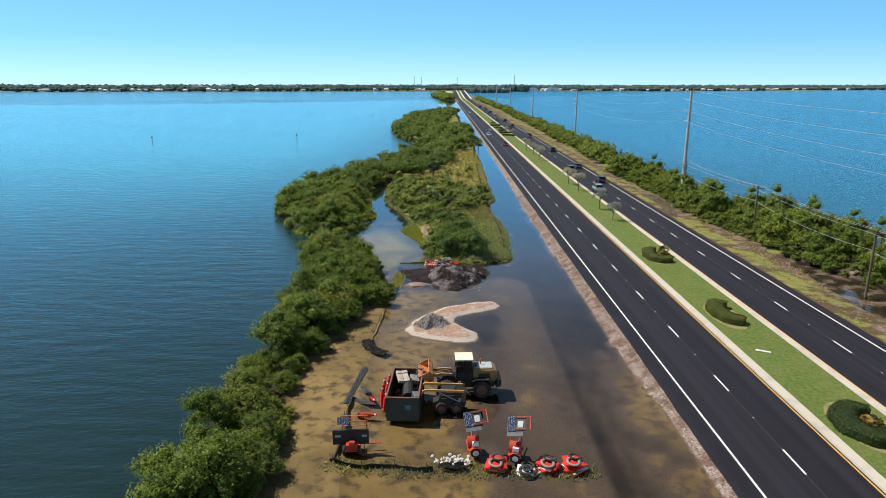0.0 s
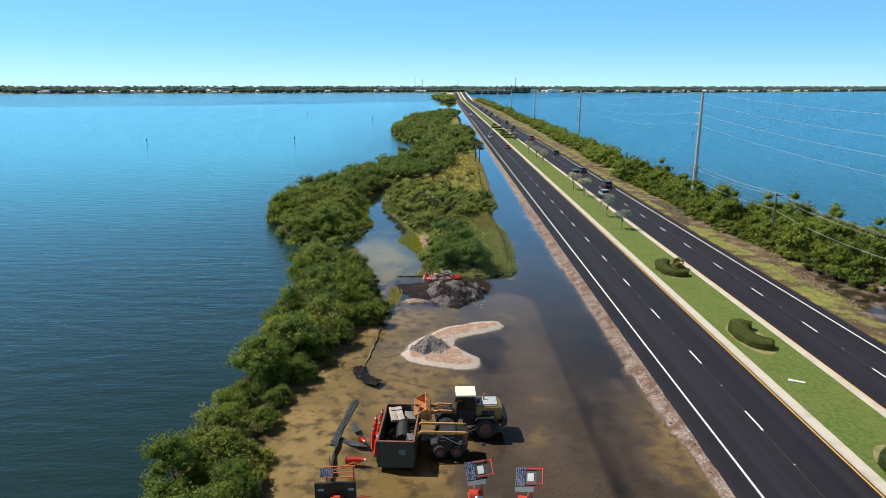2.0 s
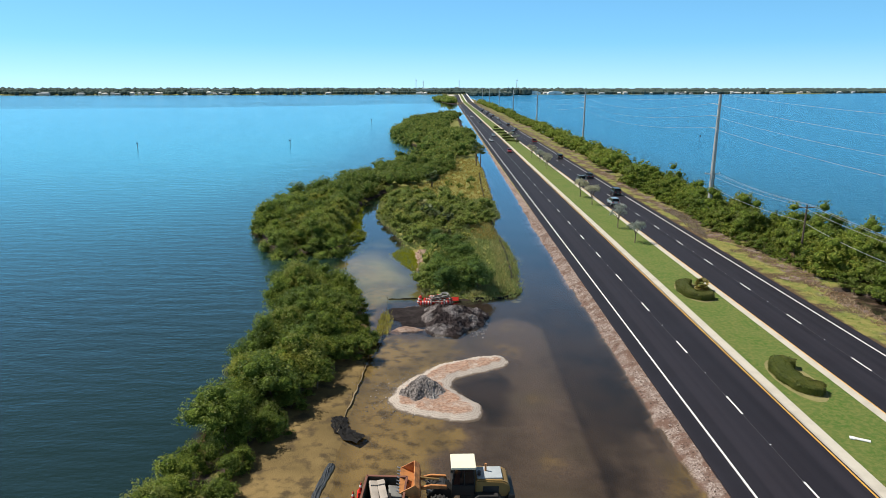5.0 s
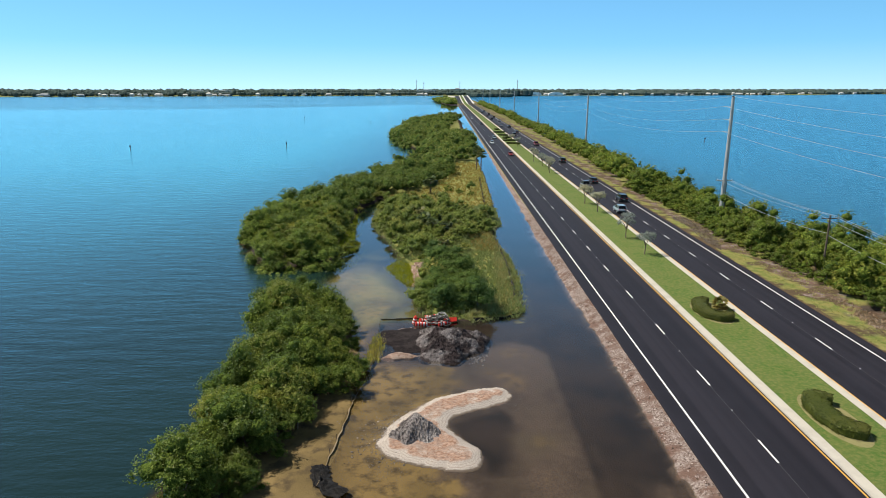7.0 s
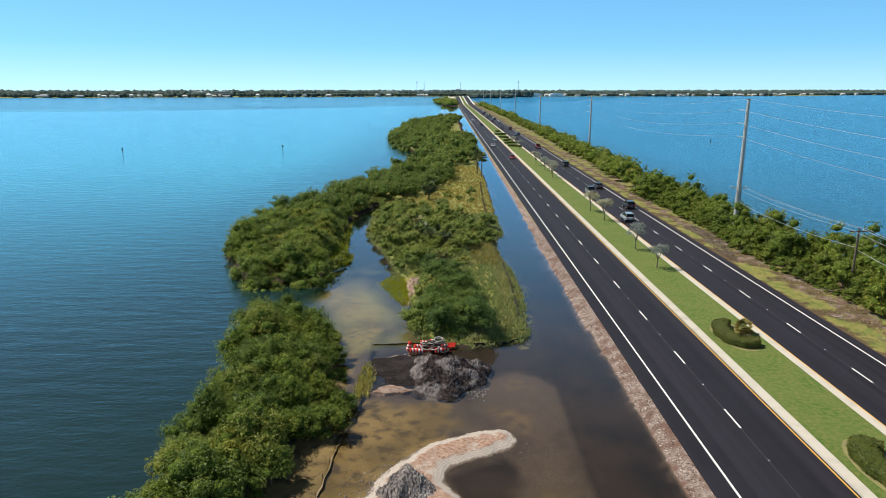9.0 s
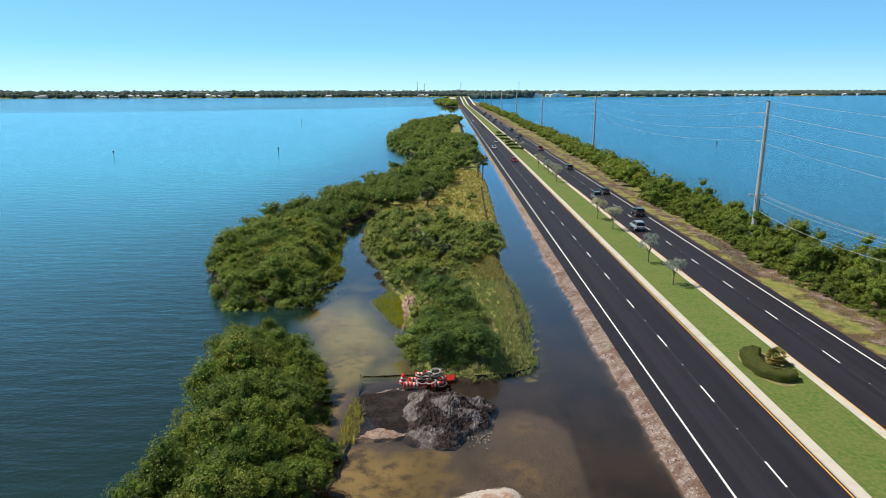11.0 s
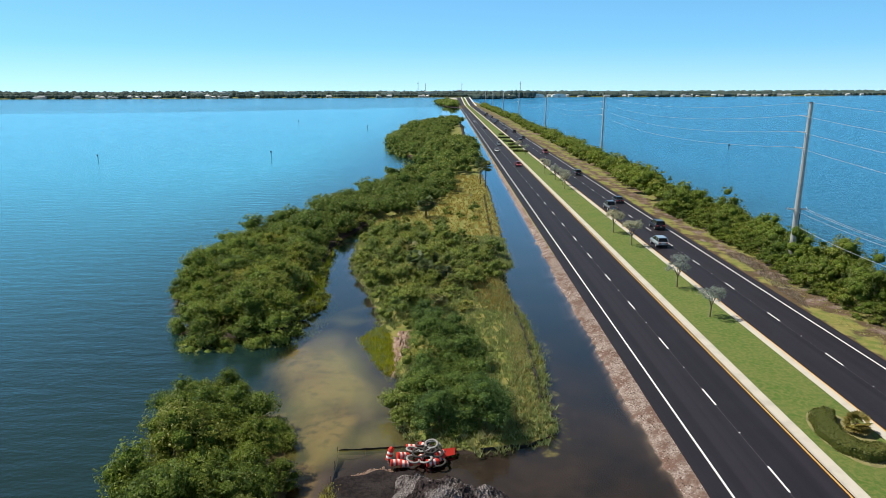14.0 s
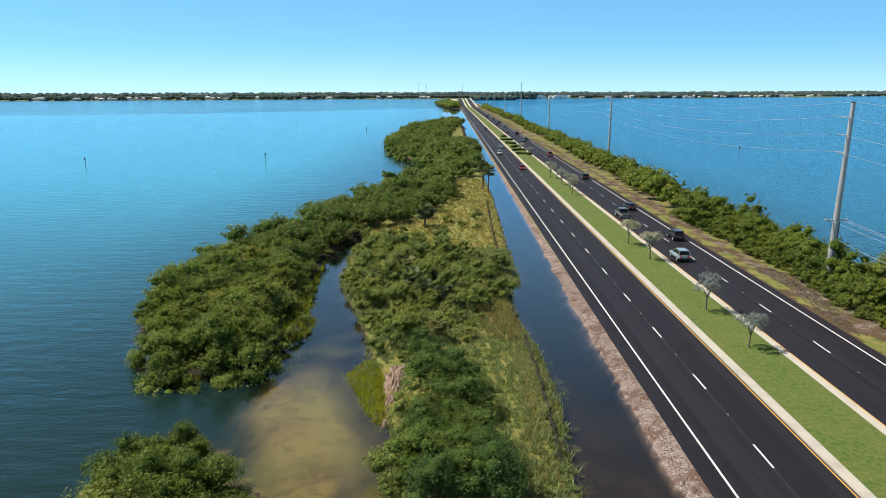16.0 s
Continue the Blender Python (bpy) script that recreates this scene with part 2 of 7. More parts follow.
def leaf_material(name, dark, light, dry, patch=0.45):
    m = Nodes(name, 0.5, spec=0.22)
    p = m.pos()
    isl, rnd = m.island(), m.random()
    c = m.mix(m.step(isl, 0.0, 1.0), dark, light)
    c = m.mix(m.math("MULTIPLY", m.step(m.noise(p, 0.9, 3), 0.48, 0.75), 0.45), c, light)
    c = m.mix(m.math("MULTIPLY", m.step(m.noise(p, 0.22, 3), 0.50, 0.62), patch), c, dry)
    c = m.mix(m.math("MULTIPLY", m.step(rnd, 0.55, 1.0), patch), c, dry)
    own = m.math("FRACT", m.math("MULTIPLY", rnd, 7.31), 0.0)
    c = m.mix(1.0, c, m.mix(own, (0.52, 0.66, 0.76), (1.30, 1.22, 0.92)), "MULTIPLY")
    m.colour(c)
    thin = m.n.new("ShaderNodeBsdfTranslucent")
    m.l.new(m.mix(0.5, c, light), thin.inputs["Color"])
    both = m.n.new("ShaderNodeMixShader")
    both.inputs[0].default_value = 0.32
    m.l.new(m.b.outputs[0], both.inputs[1])
    m.l.new(thin.outputs[0], both.inputs[2])
    m.l.new(both.outputs[0], m.out.inputs["Surface"])
    # the twigs and inner leaves of the same plant; shade in the gaps is painted dark
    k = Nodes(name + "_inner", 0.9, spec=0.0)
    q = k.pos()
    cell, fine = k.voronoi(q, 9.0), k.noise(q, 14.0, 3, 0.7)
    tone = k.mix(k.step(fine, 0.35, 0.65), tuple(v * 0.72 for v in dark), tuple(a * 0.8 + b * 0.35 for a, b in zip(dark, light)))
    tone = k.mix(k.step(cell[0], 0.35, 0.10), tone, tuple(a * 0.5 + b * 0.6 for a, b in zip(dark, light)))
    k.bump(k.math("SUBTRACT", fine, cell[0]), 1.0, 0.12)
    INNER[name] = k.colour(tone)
    return m.mat


GROUND, WATER, ASPHALT = ground_material(), water_material(), asphalt_material()
PAINT_WHITE = plain("white_road_paint", (0.78, 0.78, 0.76), 0.6, grain=3, wear=0.2)
PAINT_YELLOW = plain("yellow_road_paint", (0.60, 0.34, 0.06), 0.6, grain=3, wear=0.2)
CONCRETE = plain("concrete", (0.50, 0.465, 0.395), 0.9, grain=2, wear=0.25)
MANGROVE = leaf_material("mangrove_leaves", (0.094, 0.143, 0.032), (0.310, 0.385, 0.073), (0.40, 0.38, 0.108), 0.45)
# darker copy of MANGROVE; dimmer light on the near trees is put into colour
DIM_MANGROVE = leaf_material("dim_mangrove_leaves", (0.070, 0.110, 0.024), (0.240, 0.300, 0.050), (0.36, 0.32, 0.078), 0.45)
HEAD_LEAF = leaf_material("headland_leaves", (0.058, 0.098, 0.026), (0.20, 0.265, 0.056), (0.26, 0.265, 0.08), 0.3)
WILLOW = leaf_material("willow_leaves", (0.062, 0.108, 0.028), (0.205, 0.285, 0.066), (0.22, 0.28, 0.07), 0.3)
VERGE_LEAF = leaf_material("verge_bush_leaves", (0.070, 0.110, 0.022), (0.265, 0.325, 0.052), (0.32, 0.285, 0.085), 0.45)
SEDGE = leaf_material("sedge_blades", (0.21, 0.26, 0.020), (0.40, 0.44, 0.045), (0.40, 0.33, 0.06), 0.35)
SHRUB = leaf_material("shrub_leaves", (0.110, 0.155, 0.036), (0.345, 0.395, 0.098), (0.50, 0.41, 0.15), 0.55)
SILVER_LEAF = leaf_material("silvery_leaves", (0.26, 0.27, 0.21), (0.52, 0.51, 0.43), (0.55, 0.50, 0.42))
PALM_LEAF = leaf_material("palm_leaves", (0.06, 0.09, 0.03), (0.16, 0.20, 0.07), (0.24, 0.21, 0.10))
HEDGE_LEAF = leaf_material("hedge_leaves", (0.038, 0.056, 0.014), (0.105, 0.130, 0.032), (0.13, 0.13, 0.04))
DRY_TWIG = leaf_material("dry_twigs", (0.28, 0.185, 0.125), (0.54, 0.40, 0.30), (0.58, 0.46, 0.36))
GOLD_PALM = leaf_material("golden_palm_leaves", (0.10, 0.095, 0.025), (0.30, 0.23, 0.06), (0.36, 0.22, 0.07))
ALLOY = plain("alloy", (0.72, 0.72, 0.70), 0.3, 0.5, grain=3, wear=0.1)
GRASS_BLADE = leaf_material("grass_blades", (0.24, 0.29, 0.085), (0.52, 0.54, 0.19), (0.66, 0.54, 0.24), 0.6)
MARSH_BLADE = leaf_material("marsh_blades", (0.165, 0.180, 0.058), (0.365, 0.355, 0.125), (0.44, 0.34, 0.14), 0.6)
BARK = plain("bark", (0.17, 0.13, 0.095), 0.95, grain=8, wear=0.5)
GALVANISED = plain("galvanised_steel", (0.42, 0.41, 0.40), 0.55, 0.15, grain=1, wear=0.3)
LAWN = Nodes("lawn", 0.95, spec=0.2)
_p = LAWN.pos()
_n1, _n2, _n3 = LAWN.noise(_p, 0.35, 5), LAWN.noise(_p, 2.5, 6, 0.65), LAWN.noise(_p, 25, 4, 0.8)
_c = LAWN.mix(LAWN.step(_n1, 0.35, 0.65), (0.078, 0.148, 0.027), (0.122, 0.166, 0.042))
_c = LAWN.mix(LAWN.math("MULTIPLY", LAWN.step(_n2, 0.40, 0.62), 0.75), _c, (0.205, 0.210, 0.066))
_c = LAWN.mix(LAWN.math("MULTIPLY", LAWN.step(_n3, 0.4, 0.7), 0.6), _c, (0.055, 0.10, 0.014))
LAWN.bump(_n3, 0.8, 0.05)
LAWN = LAWN.colour(_c)
RED = plain("red_plastic", (0.62, 0.035, 0.02), 0.45, grain=4, wear=0.25)
RED_PAINT = plain("red_paint", (0.50, 0.05, 0.025), 0.4, grain=5, wear=0.3)
ORANGE = plain("orange_paint", (0.62, 0.13, 0.03), 0.45, grain=5, wear=0.3)
WHITE = plain("white_plastic", (0.74, 0.74, 0.72), 0.5, grain=4, wear=0.25)
RUBBER = plain("black_rubber", (0.022, 0.022, 0.022), 0.85, grain=8, wear=0.4, dirt=(0.07, 0.06, 0.045))
GREY_RUBBER = plain("weathered_rubber", (0.24, 0.24, 0.23), 0.8, grain=8, wear=0.4)
DARK_STEEL = plain("dark_green_steel", (0.020, 0.035, 0.032), 0.55, grain=2, wear=0.5, dirt=(0.05, 0.035, 0.025))
BLACK_STEEL = plain("black_steel", (0.02, 0.02, 0.02), 0.5, grain=3, wear=0.4, dirt=(0.05, 0.045, 0.04))
YELLOW = plain("machine_yellow", (0.27, 0.165, 0.05), 0.55, grain=2, wear=0.5, dirt=(0.06, 0.045, 0.028))
ARM_ORANGE = plain("arm_yellow", (0.58, 0.29, 0.08), 0.45, grain=3, wear=0.35)
RUST = plain("rusty_steel", (0.52, 0.22, 0.07), 0.75, grain=5, wear=0.6, dirt=(0.12, 0.05, 0.025))
CREAM = plain("cream_paint", (0.80, 0.76, 0.58), 0.5, grain=2, wear=0.15)
TEAL_PAINT = plain("teal_label", (0.10, 0.26, 0.30), 0.6, grain=4, wear=0.3)
GREY_PAINT = plain("grey_blue_paint", (0.40, 0.44, 0.46), 0.5, grain=3, wear=0.3)
STEEL = plain("bare_steel", (0.42, 0.42, 0.42), 0.4, 0.8, grain=4, wear=0.3)
FABRIC = plain("black_fabric", (0.014, 0.014, 0.016), 0.9, grain=5, wear=0.5, dirt=(0.04, 0.035, 0.03))
FABRIC_WET = plain("grey_fabric", (0.085, 0.100, 0.115), 0.6, grain=4, wear=0.5)
WOOD_POLE = plain("pole_wood", (0.13, 0.095, 0.07), 0.9, grain=6, wear=0.5)
WIRE = plain("aluminium_wire", (0.55, 0.57, 0.6), 0.4, 0.5, grain=2, wear=0.1)
SAND_DRY = plain("sandy_fabric", (0.20, 0.155, 0.095), 0.95, grain=3, wear=0.5, dirt=(0.10, 0.075, 0.05))
ROCK_WHITE = plain("white_rock", (0.55, 0.53, 0.50), 0.9, grain=6, wear=0.4)
SOLAR = Nodes("solar_cells", 0.12, spec=0.6)
_p = SOLAR.pos()
_br = SOLAR.n.new("ShaderNodeTexBrick")
SOLAR.l.new(_p, _br.inputs[0])
_br.offset = 0.0
_br.inputs["Scale"].default_value, _br.inputs["Mortar Size"].default_value = 4.0, 0.012
_br.inputs["Color1"].default_value, _br.inputs["Color2"].default_value, _br.inputs["Mortar"].default_value = (0.012, 0.02, 0.06, 1), (0.016, 0.026, 0.075, 1), (0.45, 0.47, 0.5, 1)
SOLAR = SOLAR.colour(_br.outputs[0])
CAR_GLASS = Nodes("tinted_glass", 0.05, spec=0.8).colour((0.008, 0.010, 0.012))


def car_paint(name, colour):
    m = Nodes(name, 0.3, 0.3)
    m.b.inputs["Coat Weight"].default_value, m.b.inputs["Coat Roughness"].default_value = 0.8, 0.06
    p = m.pos()
    return m.colour(m.mix(m.math("MULTIPLY", m.step(m.noise(p, 1.5), 0.45, 0.8), 0.3), colour, tuple(c * 0.6 + 0.02 for c in colour)))


def pile_material(name, dark, mid, pale, scale=1.0):
    m = Nodes(name, 0.95, spec=0.15)
    p = m.pos()
    a, b, c3 = m.noise(p, 0.5 * scale, 5, 0.6), m.noise(p, 2.5 * scale, 6, 0.7), m.noise(p, 11 * scale, 5, 0.75)
    c = m.mix(m.step(b, 0.38, 0.62), dark, mid)
    c = m.mix(m.math("MULTIPLY", m.step(a, 0.45, 0.62), m.step(c3, 0.40, 0.58)), c, pale)
    m.bump(m.math("ADD", b, c3), 0.9, 0.15)
    return m.colour(c)


MUCK = pile_material("dark_muck", (0.018, 0.014, 0.015), (0.080, 0.062, 0.062), (0.44, 0.40, 0.39), 1.3)
MUCK_FLAT = pile_material("wet_black_muck", (0.014, 0.011, 0.012), (0.034, 0.026, 0.026), (0.06, 0.05, 0.048), 1.3)
CLAY = pile_material("grey_clay", (0.13, 0.115, 0.11), (0.38, 0.34, 0.325), (0.60, 0.55, 0.52), 1.6)
def sandbar_material():
    m = Nodes("bar_sand", 0.95, spec=0.15)
    p = m.pos()
    z = m.n.new("ShaderNodeSeparateXYZ")
    m.l.new(p, z.inputs[0])
    a, b, c3 = m.noise(p, 0.8, 5, 0.6), m.noise(p, 3.5, 6, 0.7), m.noise(p, 14, 5, 0.75)
    rim = m.mix(m.step(c3, 0.35, 0.7), (0.42, 0.36, 0.31), (0.66, 0.60, 0.54))
    red = m.mix(m.step(b, 0.35, 0.65), (0.28, 0.155, 0.10), (0.52, 0.36, 0.28))
    inner = m.step(m.math("ADD", z.outputs[2], m.math("MULTIPLY", m.math("SUBTRACT", a, 0.5), 0.35)), 0.24, 0.33)
    c = m.mix(inner, rim, red)
    c = m.mix(m.math("MULTIPLY", m.step(m.voronoi(p, 3.1)[0], 0.13, 0.07), m.step(a, 0.5, 0.62)), c, (0.10, 0.08, 0.07))
    strand = m.math("SINE", m.math("ADD", m.math("MULTIPLY", z.outputs[2], 95.0), m.math("MULTIPLY", b, 5.0)), 0.0)
    c = m.mix(m.math("MULTIPLY", m.step(strand, 0.45, 0.95), 0.45), c, (0.30, 0.235, 0.20))
    c = m.mix(m.step(z.outputs[2], 0.10, 0.03), c, (0.17, 0.135, 0.105))
    m.bump(m.math("ADD", b, c3), 0.8, 0.08)
    return m.colour(c)


BAR_SAND = sandbar_material()
RUBBLE = pile_material("pink_rubble", (0.24, 0.15, 0.11), (0.52, 0.36, 0.28), (0.62, 0.50, 0.43), 2.6)

# ---- ground, water, road ----
def part(name, bm, material, parent=None, label="", smooth=False):
    """Links a bmesh as one mesh object, under a thing or a part."""
    me = bpy.data.meshes.new(name)
    bm.to_mesh(me)
    bm.free()
    if smooth:
        me.polygons.foreach_set("use_smooth", [True] * len(me.polygons))
    me.materials.append(material)
    ob = new(name, me)
    ob.parent = parent
    if label:
        tagged(ob, label)
    return ob


def thing(name, label, category, group="", kind="", at=None):
    return_ob = new(name)
    if at is not None:
        return_ob.matrix_basis = at
    return tagged(return_ob, label, category, group, kind)


def mesh_ob(name, verts, faces, material, parent=None, smooth=True):
    me = bpy.data.meshes.new(name)
    me.from_pydata(verts, [], faces)
    me.materials.append(material)
    if smooth:
        me.polygons.foreach_set("use_smooth", [True] * len(me.polygons))
    ob = new(name, me)
    ob.parent = parent
    return ob


def box(bm, x0, x1, y0, y1, z0, z1, bevel=0.0, m=None):
    """A box, bevelled, added to bm."""
    made = bmesh.ops.create_cube(bm, size=1.0, matrix=Matrix.Translation(((x0 + x1) / 2, (y0 + y1) / 2, (z0 + z1) / 2)) @ Matrix.Diagonal((x1 - x0, y1 - y0, z1 - z0, 1)))
    vs = made["verts"]
    if bevel:
        es = list({e for v in vs for e in v.link_edges})
        r = bmesh.ops.bevel(bm, geom=es, offset=bevel, segments=2, affect="EDGES", profile=0.6)
        vs = list({v for f in r["faces"] for v in f.verts} | {v for v in vs if v.is_valid})
    if m is not None:
        bmesh.ops.transform(bm, matrix=m, verts=[v for v in vs if v.is_valid])
    return bm


def rod(bm, a, b, r0, r1=None, n=10):
    """A round bar from a to b."""
    a, b = Vector(a), Vector(b)
    q = (b - a).to_track_quat("Z", "Y").to_matrix().to_4x4()
    bmesh.ops.create_cone(bm, cap_ends=True, segments=n, radius1=r0, radius2=r0 if r1 is None else r1, depth=(b - a).length,
                          matrix=Matrix.Translation((a + b) / 2) @ q)
    return bm


def inside_distance(px, py, poly):
    """Signed distance of points to a closed outline: positive inside."""
    d = np.full(px.shape, 1e9)
    ins = np.zeros(px.shape, bool)
    n = len(poly)
    for i in range(n):
        (ax, ay), (bx, by) = poly[i], poly[(i + 1) % n]
        ex, ey = bx - ax, by - ay
        t = np.clip(((px - ax) * ex + (py - ay) * ey) / (ex * ex + ey * ey + 1e-9), 0, 1)
        d = np.minimum(d, np.hypot(px - ax - t * ex, py - ay - t * ey))
        hit = (ay > py) != (by > py)
        with np.errstate(divide="ignore", invalid="ignore"):
            ins ^= hit & (px < ex * (py - ay) / (ey if ey else 1e-9) + ax)
    return np.where(ins, d, -d)


STRIP = [(-38, -60), (-38, 30), (-38, 50), (-38, 60), (-38.8, 70), (-39, 85), (-40.4, 90), (-41.2, 95), (-39.4, 97.6), (-36, 97), (-33.6, 93), (-31, 88),
         (-30, 83), (-28, 76), (-28.5, 71), (-31, 64), (-32.5, 57), (-33.5, 51), (-34, 45), (-32.5, 39), (-33, 32), (-33, -60)]
ISLAND = [(-44, 110), (-48, 113.5), (-51.5, 119), (-54, 126), (-55.5, 139), (-55, 151), (-53, 165), (-49, 178), (-45, 192), (-41, 204), (-37, 217), (-32, 235),
          (-26.5, 256), (-27, 280), (-39.5, 318), (-46.5, 370), (-47.5, 440), (-39.5, 520), (-26, 570), (-12, 590), (-8, 560), (-8, 300), (-9, 200), (-20, 176), (-34, 175),
          (-36.5, 167), (-38.2, 157), (-38.5, 150), (-37.4, 139), (-36, 127), (-34, 123), (-37, 118), (-37, 114.5), (-39.5, 111.5)]
MEADOW = [(-34, 176), (-34.8, 154), (-34, 141), (-32, 134), (-29.3, 127), (-27.7, 120), (-26.7, 114), (-28.4, 111), (-26.8, 107), (-25, 103), (-23.4, 101),
          (-23.1, 95), (-22.6, 91), (-19.9, 88.3), (-16.5, 88), (-11, 89.5), (-10.2, 91), (-9.9, 98), (-9.3, 107), (-9.7, 117), (-10.9, 127), (-10.6, 137),
          (-8.9, 141), (-8.9, 153), (-8.4, 174), (-7.8, 197), (-7.5, 222), (-7.8, 243), (-7.5, 300), (-20, 300), (-30, 230)]
SANDBAR = [(-25, 61.5), (-24, 64.8), (-22.7, 66.2), (-21.4, 68), (-18.9, 69.8), (-15.8, 71), (-14.4, 71), (-13.6, 69.6), (-14.3, 68), (-16.5, 66.9), (-18.9, 65.8),
           (-19.7, 64.7), (-19.2, 63.4), (-18.2, 62), (-17.1, 60.8), (-16.7, 59.2), (-17.5, 58), (-19.4, 57.8), (-22.3, 58.8), (-24.4, 59.8)]
for _ in range(2):
    SANDBAR = [(a[0] * (1 - w) + b[0] * w, a[1] * (1 - w) + b[1] * w) for a, b in zip(SANDBAR, SANDBAR[1:] + SANDBAR[:1]) for w in (0.25, 0.75)]
CAUSEWAY_END = 1050.0


def shore_y(x):
    """How far off the opposite shore lies."""
    return np.interp(x, [-4000, -2500, -1050, -100, 700, 1700, 4000], [1400, 1500, 1770, 2090, 2110, 2650, 3300])


def smooth01(v, a, b):
    t = np.clip((v - a) / (b - a), 0, 1)
    return t * t * (3 - 2 * t)


def waves(x, y, k, seed):
    """Cheap lumpy noise in -1..1, from a few turned sines."""
    r = np.random.RandomState(seed)
    out = 0
    for i in range(7):
        a, f, ph = r.uniform(0, 6.28), k * r.uniform(0.5, 2.2), r.uniform(0, 6.28)
        out = out + np.sin((x * math.cos(a) + y * math.sin(a)) * f + ph + 1.3 * np.sin((x * math.sin(a) - y * math.cos(a)) * f * 0.7 + ph))
    return out / 4.0


def terrain(x, y):
    """Height and the kinds of cover (grass, sand, mud, gravel) at points of the plan."""
    wob = waves(x, y, 0.9, 3) * 0.5
    strip, island = inside_distance(x, y, STRIP) + wob, inside_distance(x, y, ISLAND) + wob
    meadow, bar = inside_distance(x, y, MEADOW) + 0.5 * wob, inside_distance(x, y, SANDBAR) + 0.1 * wob
    near_works = smooth01(x, -37, -34.5) * (1 - smooth01(y + 1.5 * waves(x, y, 0.5, 61), 84, 92) * smooth01(-x + 0.8 * waves(x, y, 0.6, 62), 24.5, 28.5)) * (1 - smooth01(x, 0, 2))
    far_y = smooth01(y, 172, 182)
    chan = smooth01(inside_distance(x, y, [(-35.5, 103), (-32.5, 96), (-29.5, 86), (-27, 76), (-26, 92), (-22, 92), (-22, 110), (-26, 125), (-32, 140), (-33, 176), (-40, 176), (-39, 140), (-36, 112), (-36, 107)]), -5.0, 2)
    bed = np.full(x.shape, -3.0)
    bed = np.maximum(bed, -3.0 + near_works * 2.72)
    bed = bed - 0.7 * smooth01(y, 84, 125) * smooth01(x, -12, -9) * (1 - smooth01(x, -2, 1)) * near_works
    bed = np.maximum(bed, -3.0 + chan * (2.62 - 0.62 * smooth01(y + 4 * waves(x, y, 0.25, 51), 112, 122)))
    bed = bed + 0.06 * waves(x, y, 0.35, 5)
    # shallow sandy margin along the mangroves of the flooded works
    beach = smooth01(x, -37, -35) * (1 - smooth01(x, -28.8 + 0.8 * wob, -21)) * (1 - smooth01(y, 70, 76))
    bed = np.maximum(bed, -3.0 + 3.14 * beach)
    h = bed

    def rise(h, d, top, slope, low=-3.0):
        return np.maximum(h, np.clip(low * smooth01(-d, 0, 2.4) + np.minimum(d * slope, top), -3, top))

    h = rise(h, strip, 0.35, 0.25)
    h = rise(h, island, 0.40, 0.25)
    h = rise(h, meadow, 0.45 + 0.1 * wob, 0.35)
    h = np.where(bar > -0.8, np.maximum(h, np.minimum(bar * 0.22, 0.22 + 0.04 * wob)), h)
    h = h - 0.75 * np.exp(-((x + 19.5) / 2.6) ** 2 - ((y - 196) / 3.2) ** 2) - 0.75 * np.exp(-((x + 12.6) / 2.4) ** 2 - ((y - 210) / 3.0) ** 2)
    ditch_edge = np.interp(y, [-60, 30, 60, 130, 180, 300, 500, 1200], [-1.9, -2.1, -3.05, -3.3, -2.9, -2.4, -2.2, -2.2]) + 0.12 * waves(x, y, 1.6, 9) + 0.16 * waves(x, y, 0.37, 10) + 0.1 * waves(x, y, 4.5, 11)
    road_d = np.minimum(np.minimum(x - ditch_edge, 38.0 + 1.2 * wob - x + 12 * (1 - smooth01(y, 105, 135))), CAUSEWAY_END - y)
    pool = smooth01(inside_distance(x, y, [(29.2, 44), (36, 44), (39, 60), (38.6, 76), (36, 86), (34, 92.5), (30.8, 93), (30.9, 87), (30.3, 79), (29.6, 70), (29.2, 60)]), -0.6, 0.9)
    bank = np.clip(np.where(road_d > 0, np.minimum(road_d * 0.42, 0.60), road_d * 1.2), -3, 0.6) - 0.75 * pool
    bank = np.where(x > 24.6, bank - 0.10 * smooth01(x, 25, 30), bank)
    h = np.maximum(h, np.where(road_d > -7, bank, -3))
    tip = inside_distance(x, y, [(-42, 1290), (-30, 1125), (-14, 990), (0, 960), (38, 1040), (38, 1330), (0, 1330), (-30, 1330)])
    h = rise(h, tip, 0.8, 0.2)
    far = y - shore_y(x)
    h = np.where(far > 0, np.maximum(h, -3 + 4.5 * smooth01(far, 0, 40)), h)
    # cover
    on_bank = smooth01(x - ditch_edge, -0.2, 0.2) * (y < CAUSEWAY_END + 200)
    gravel_w = np.interp(y, [0, 60, 130, 220, 300], [1.5, 1.6, 1.7, 1.2, 0.6])
    gravel = on_bank * (1 - smooth01(x - ditch_edge, gravel_w, gravel_w + 0.6))
    right = smooth01(x, 24.4, 24.9)
    grass = np.maximum(smooth01(meadow, -0.2, 0.8), 0.7 * smooth01(island, 0.6, 3.0))
    grass = np.maximum(grass, smooth01(strip, 0.5, 2.5) * 0.6)
    verge = smooth01(x - ditch_edge, gravel_w * 0.8, gravel_w) * (1 - smooth01(x, -0.3, 0.1)) * smooth01(y, 110, 170)
    grass = np.maximum(grass, verge)
    grass = np.maximum(grass, right * (0.52 + 0.40 * np.clip(waves(x, y, 0.7, 12), -1, 1)) * (1 - 0.55 * np.exp(-((x - np.interp(y, [80, 130, 150], [30.2, 28.6, 27.8])) / 1.0) ** 2)))
    gravel = np.maximum(gravel, 0.75 * smooth01(bar, -0.25, 0.15))
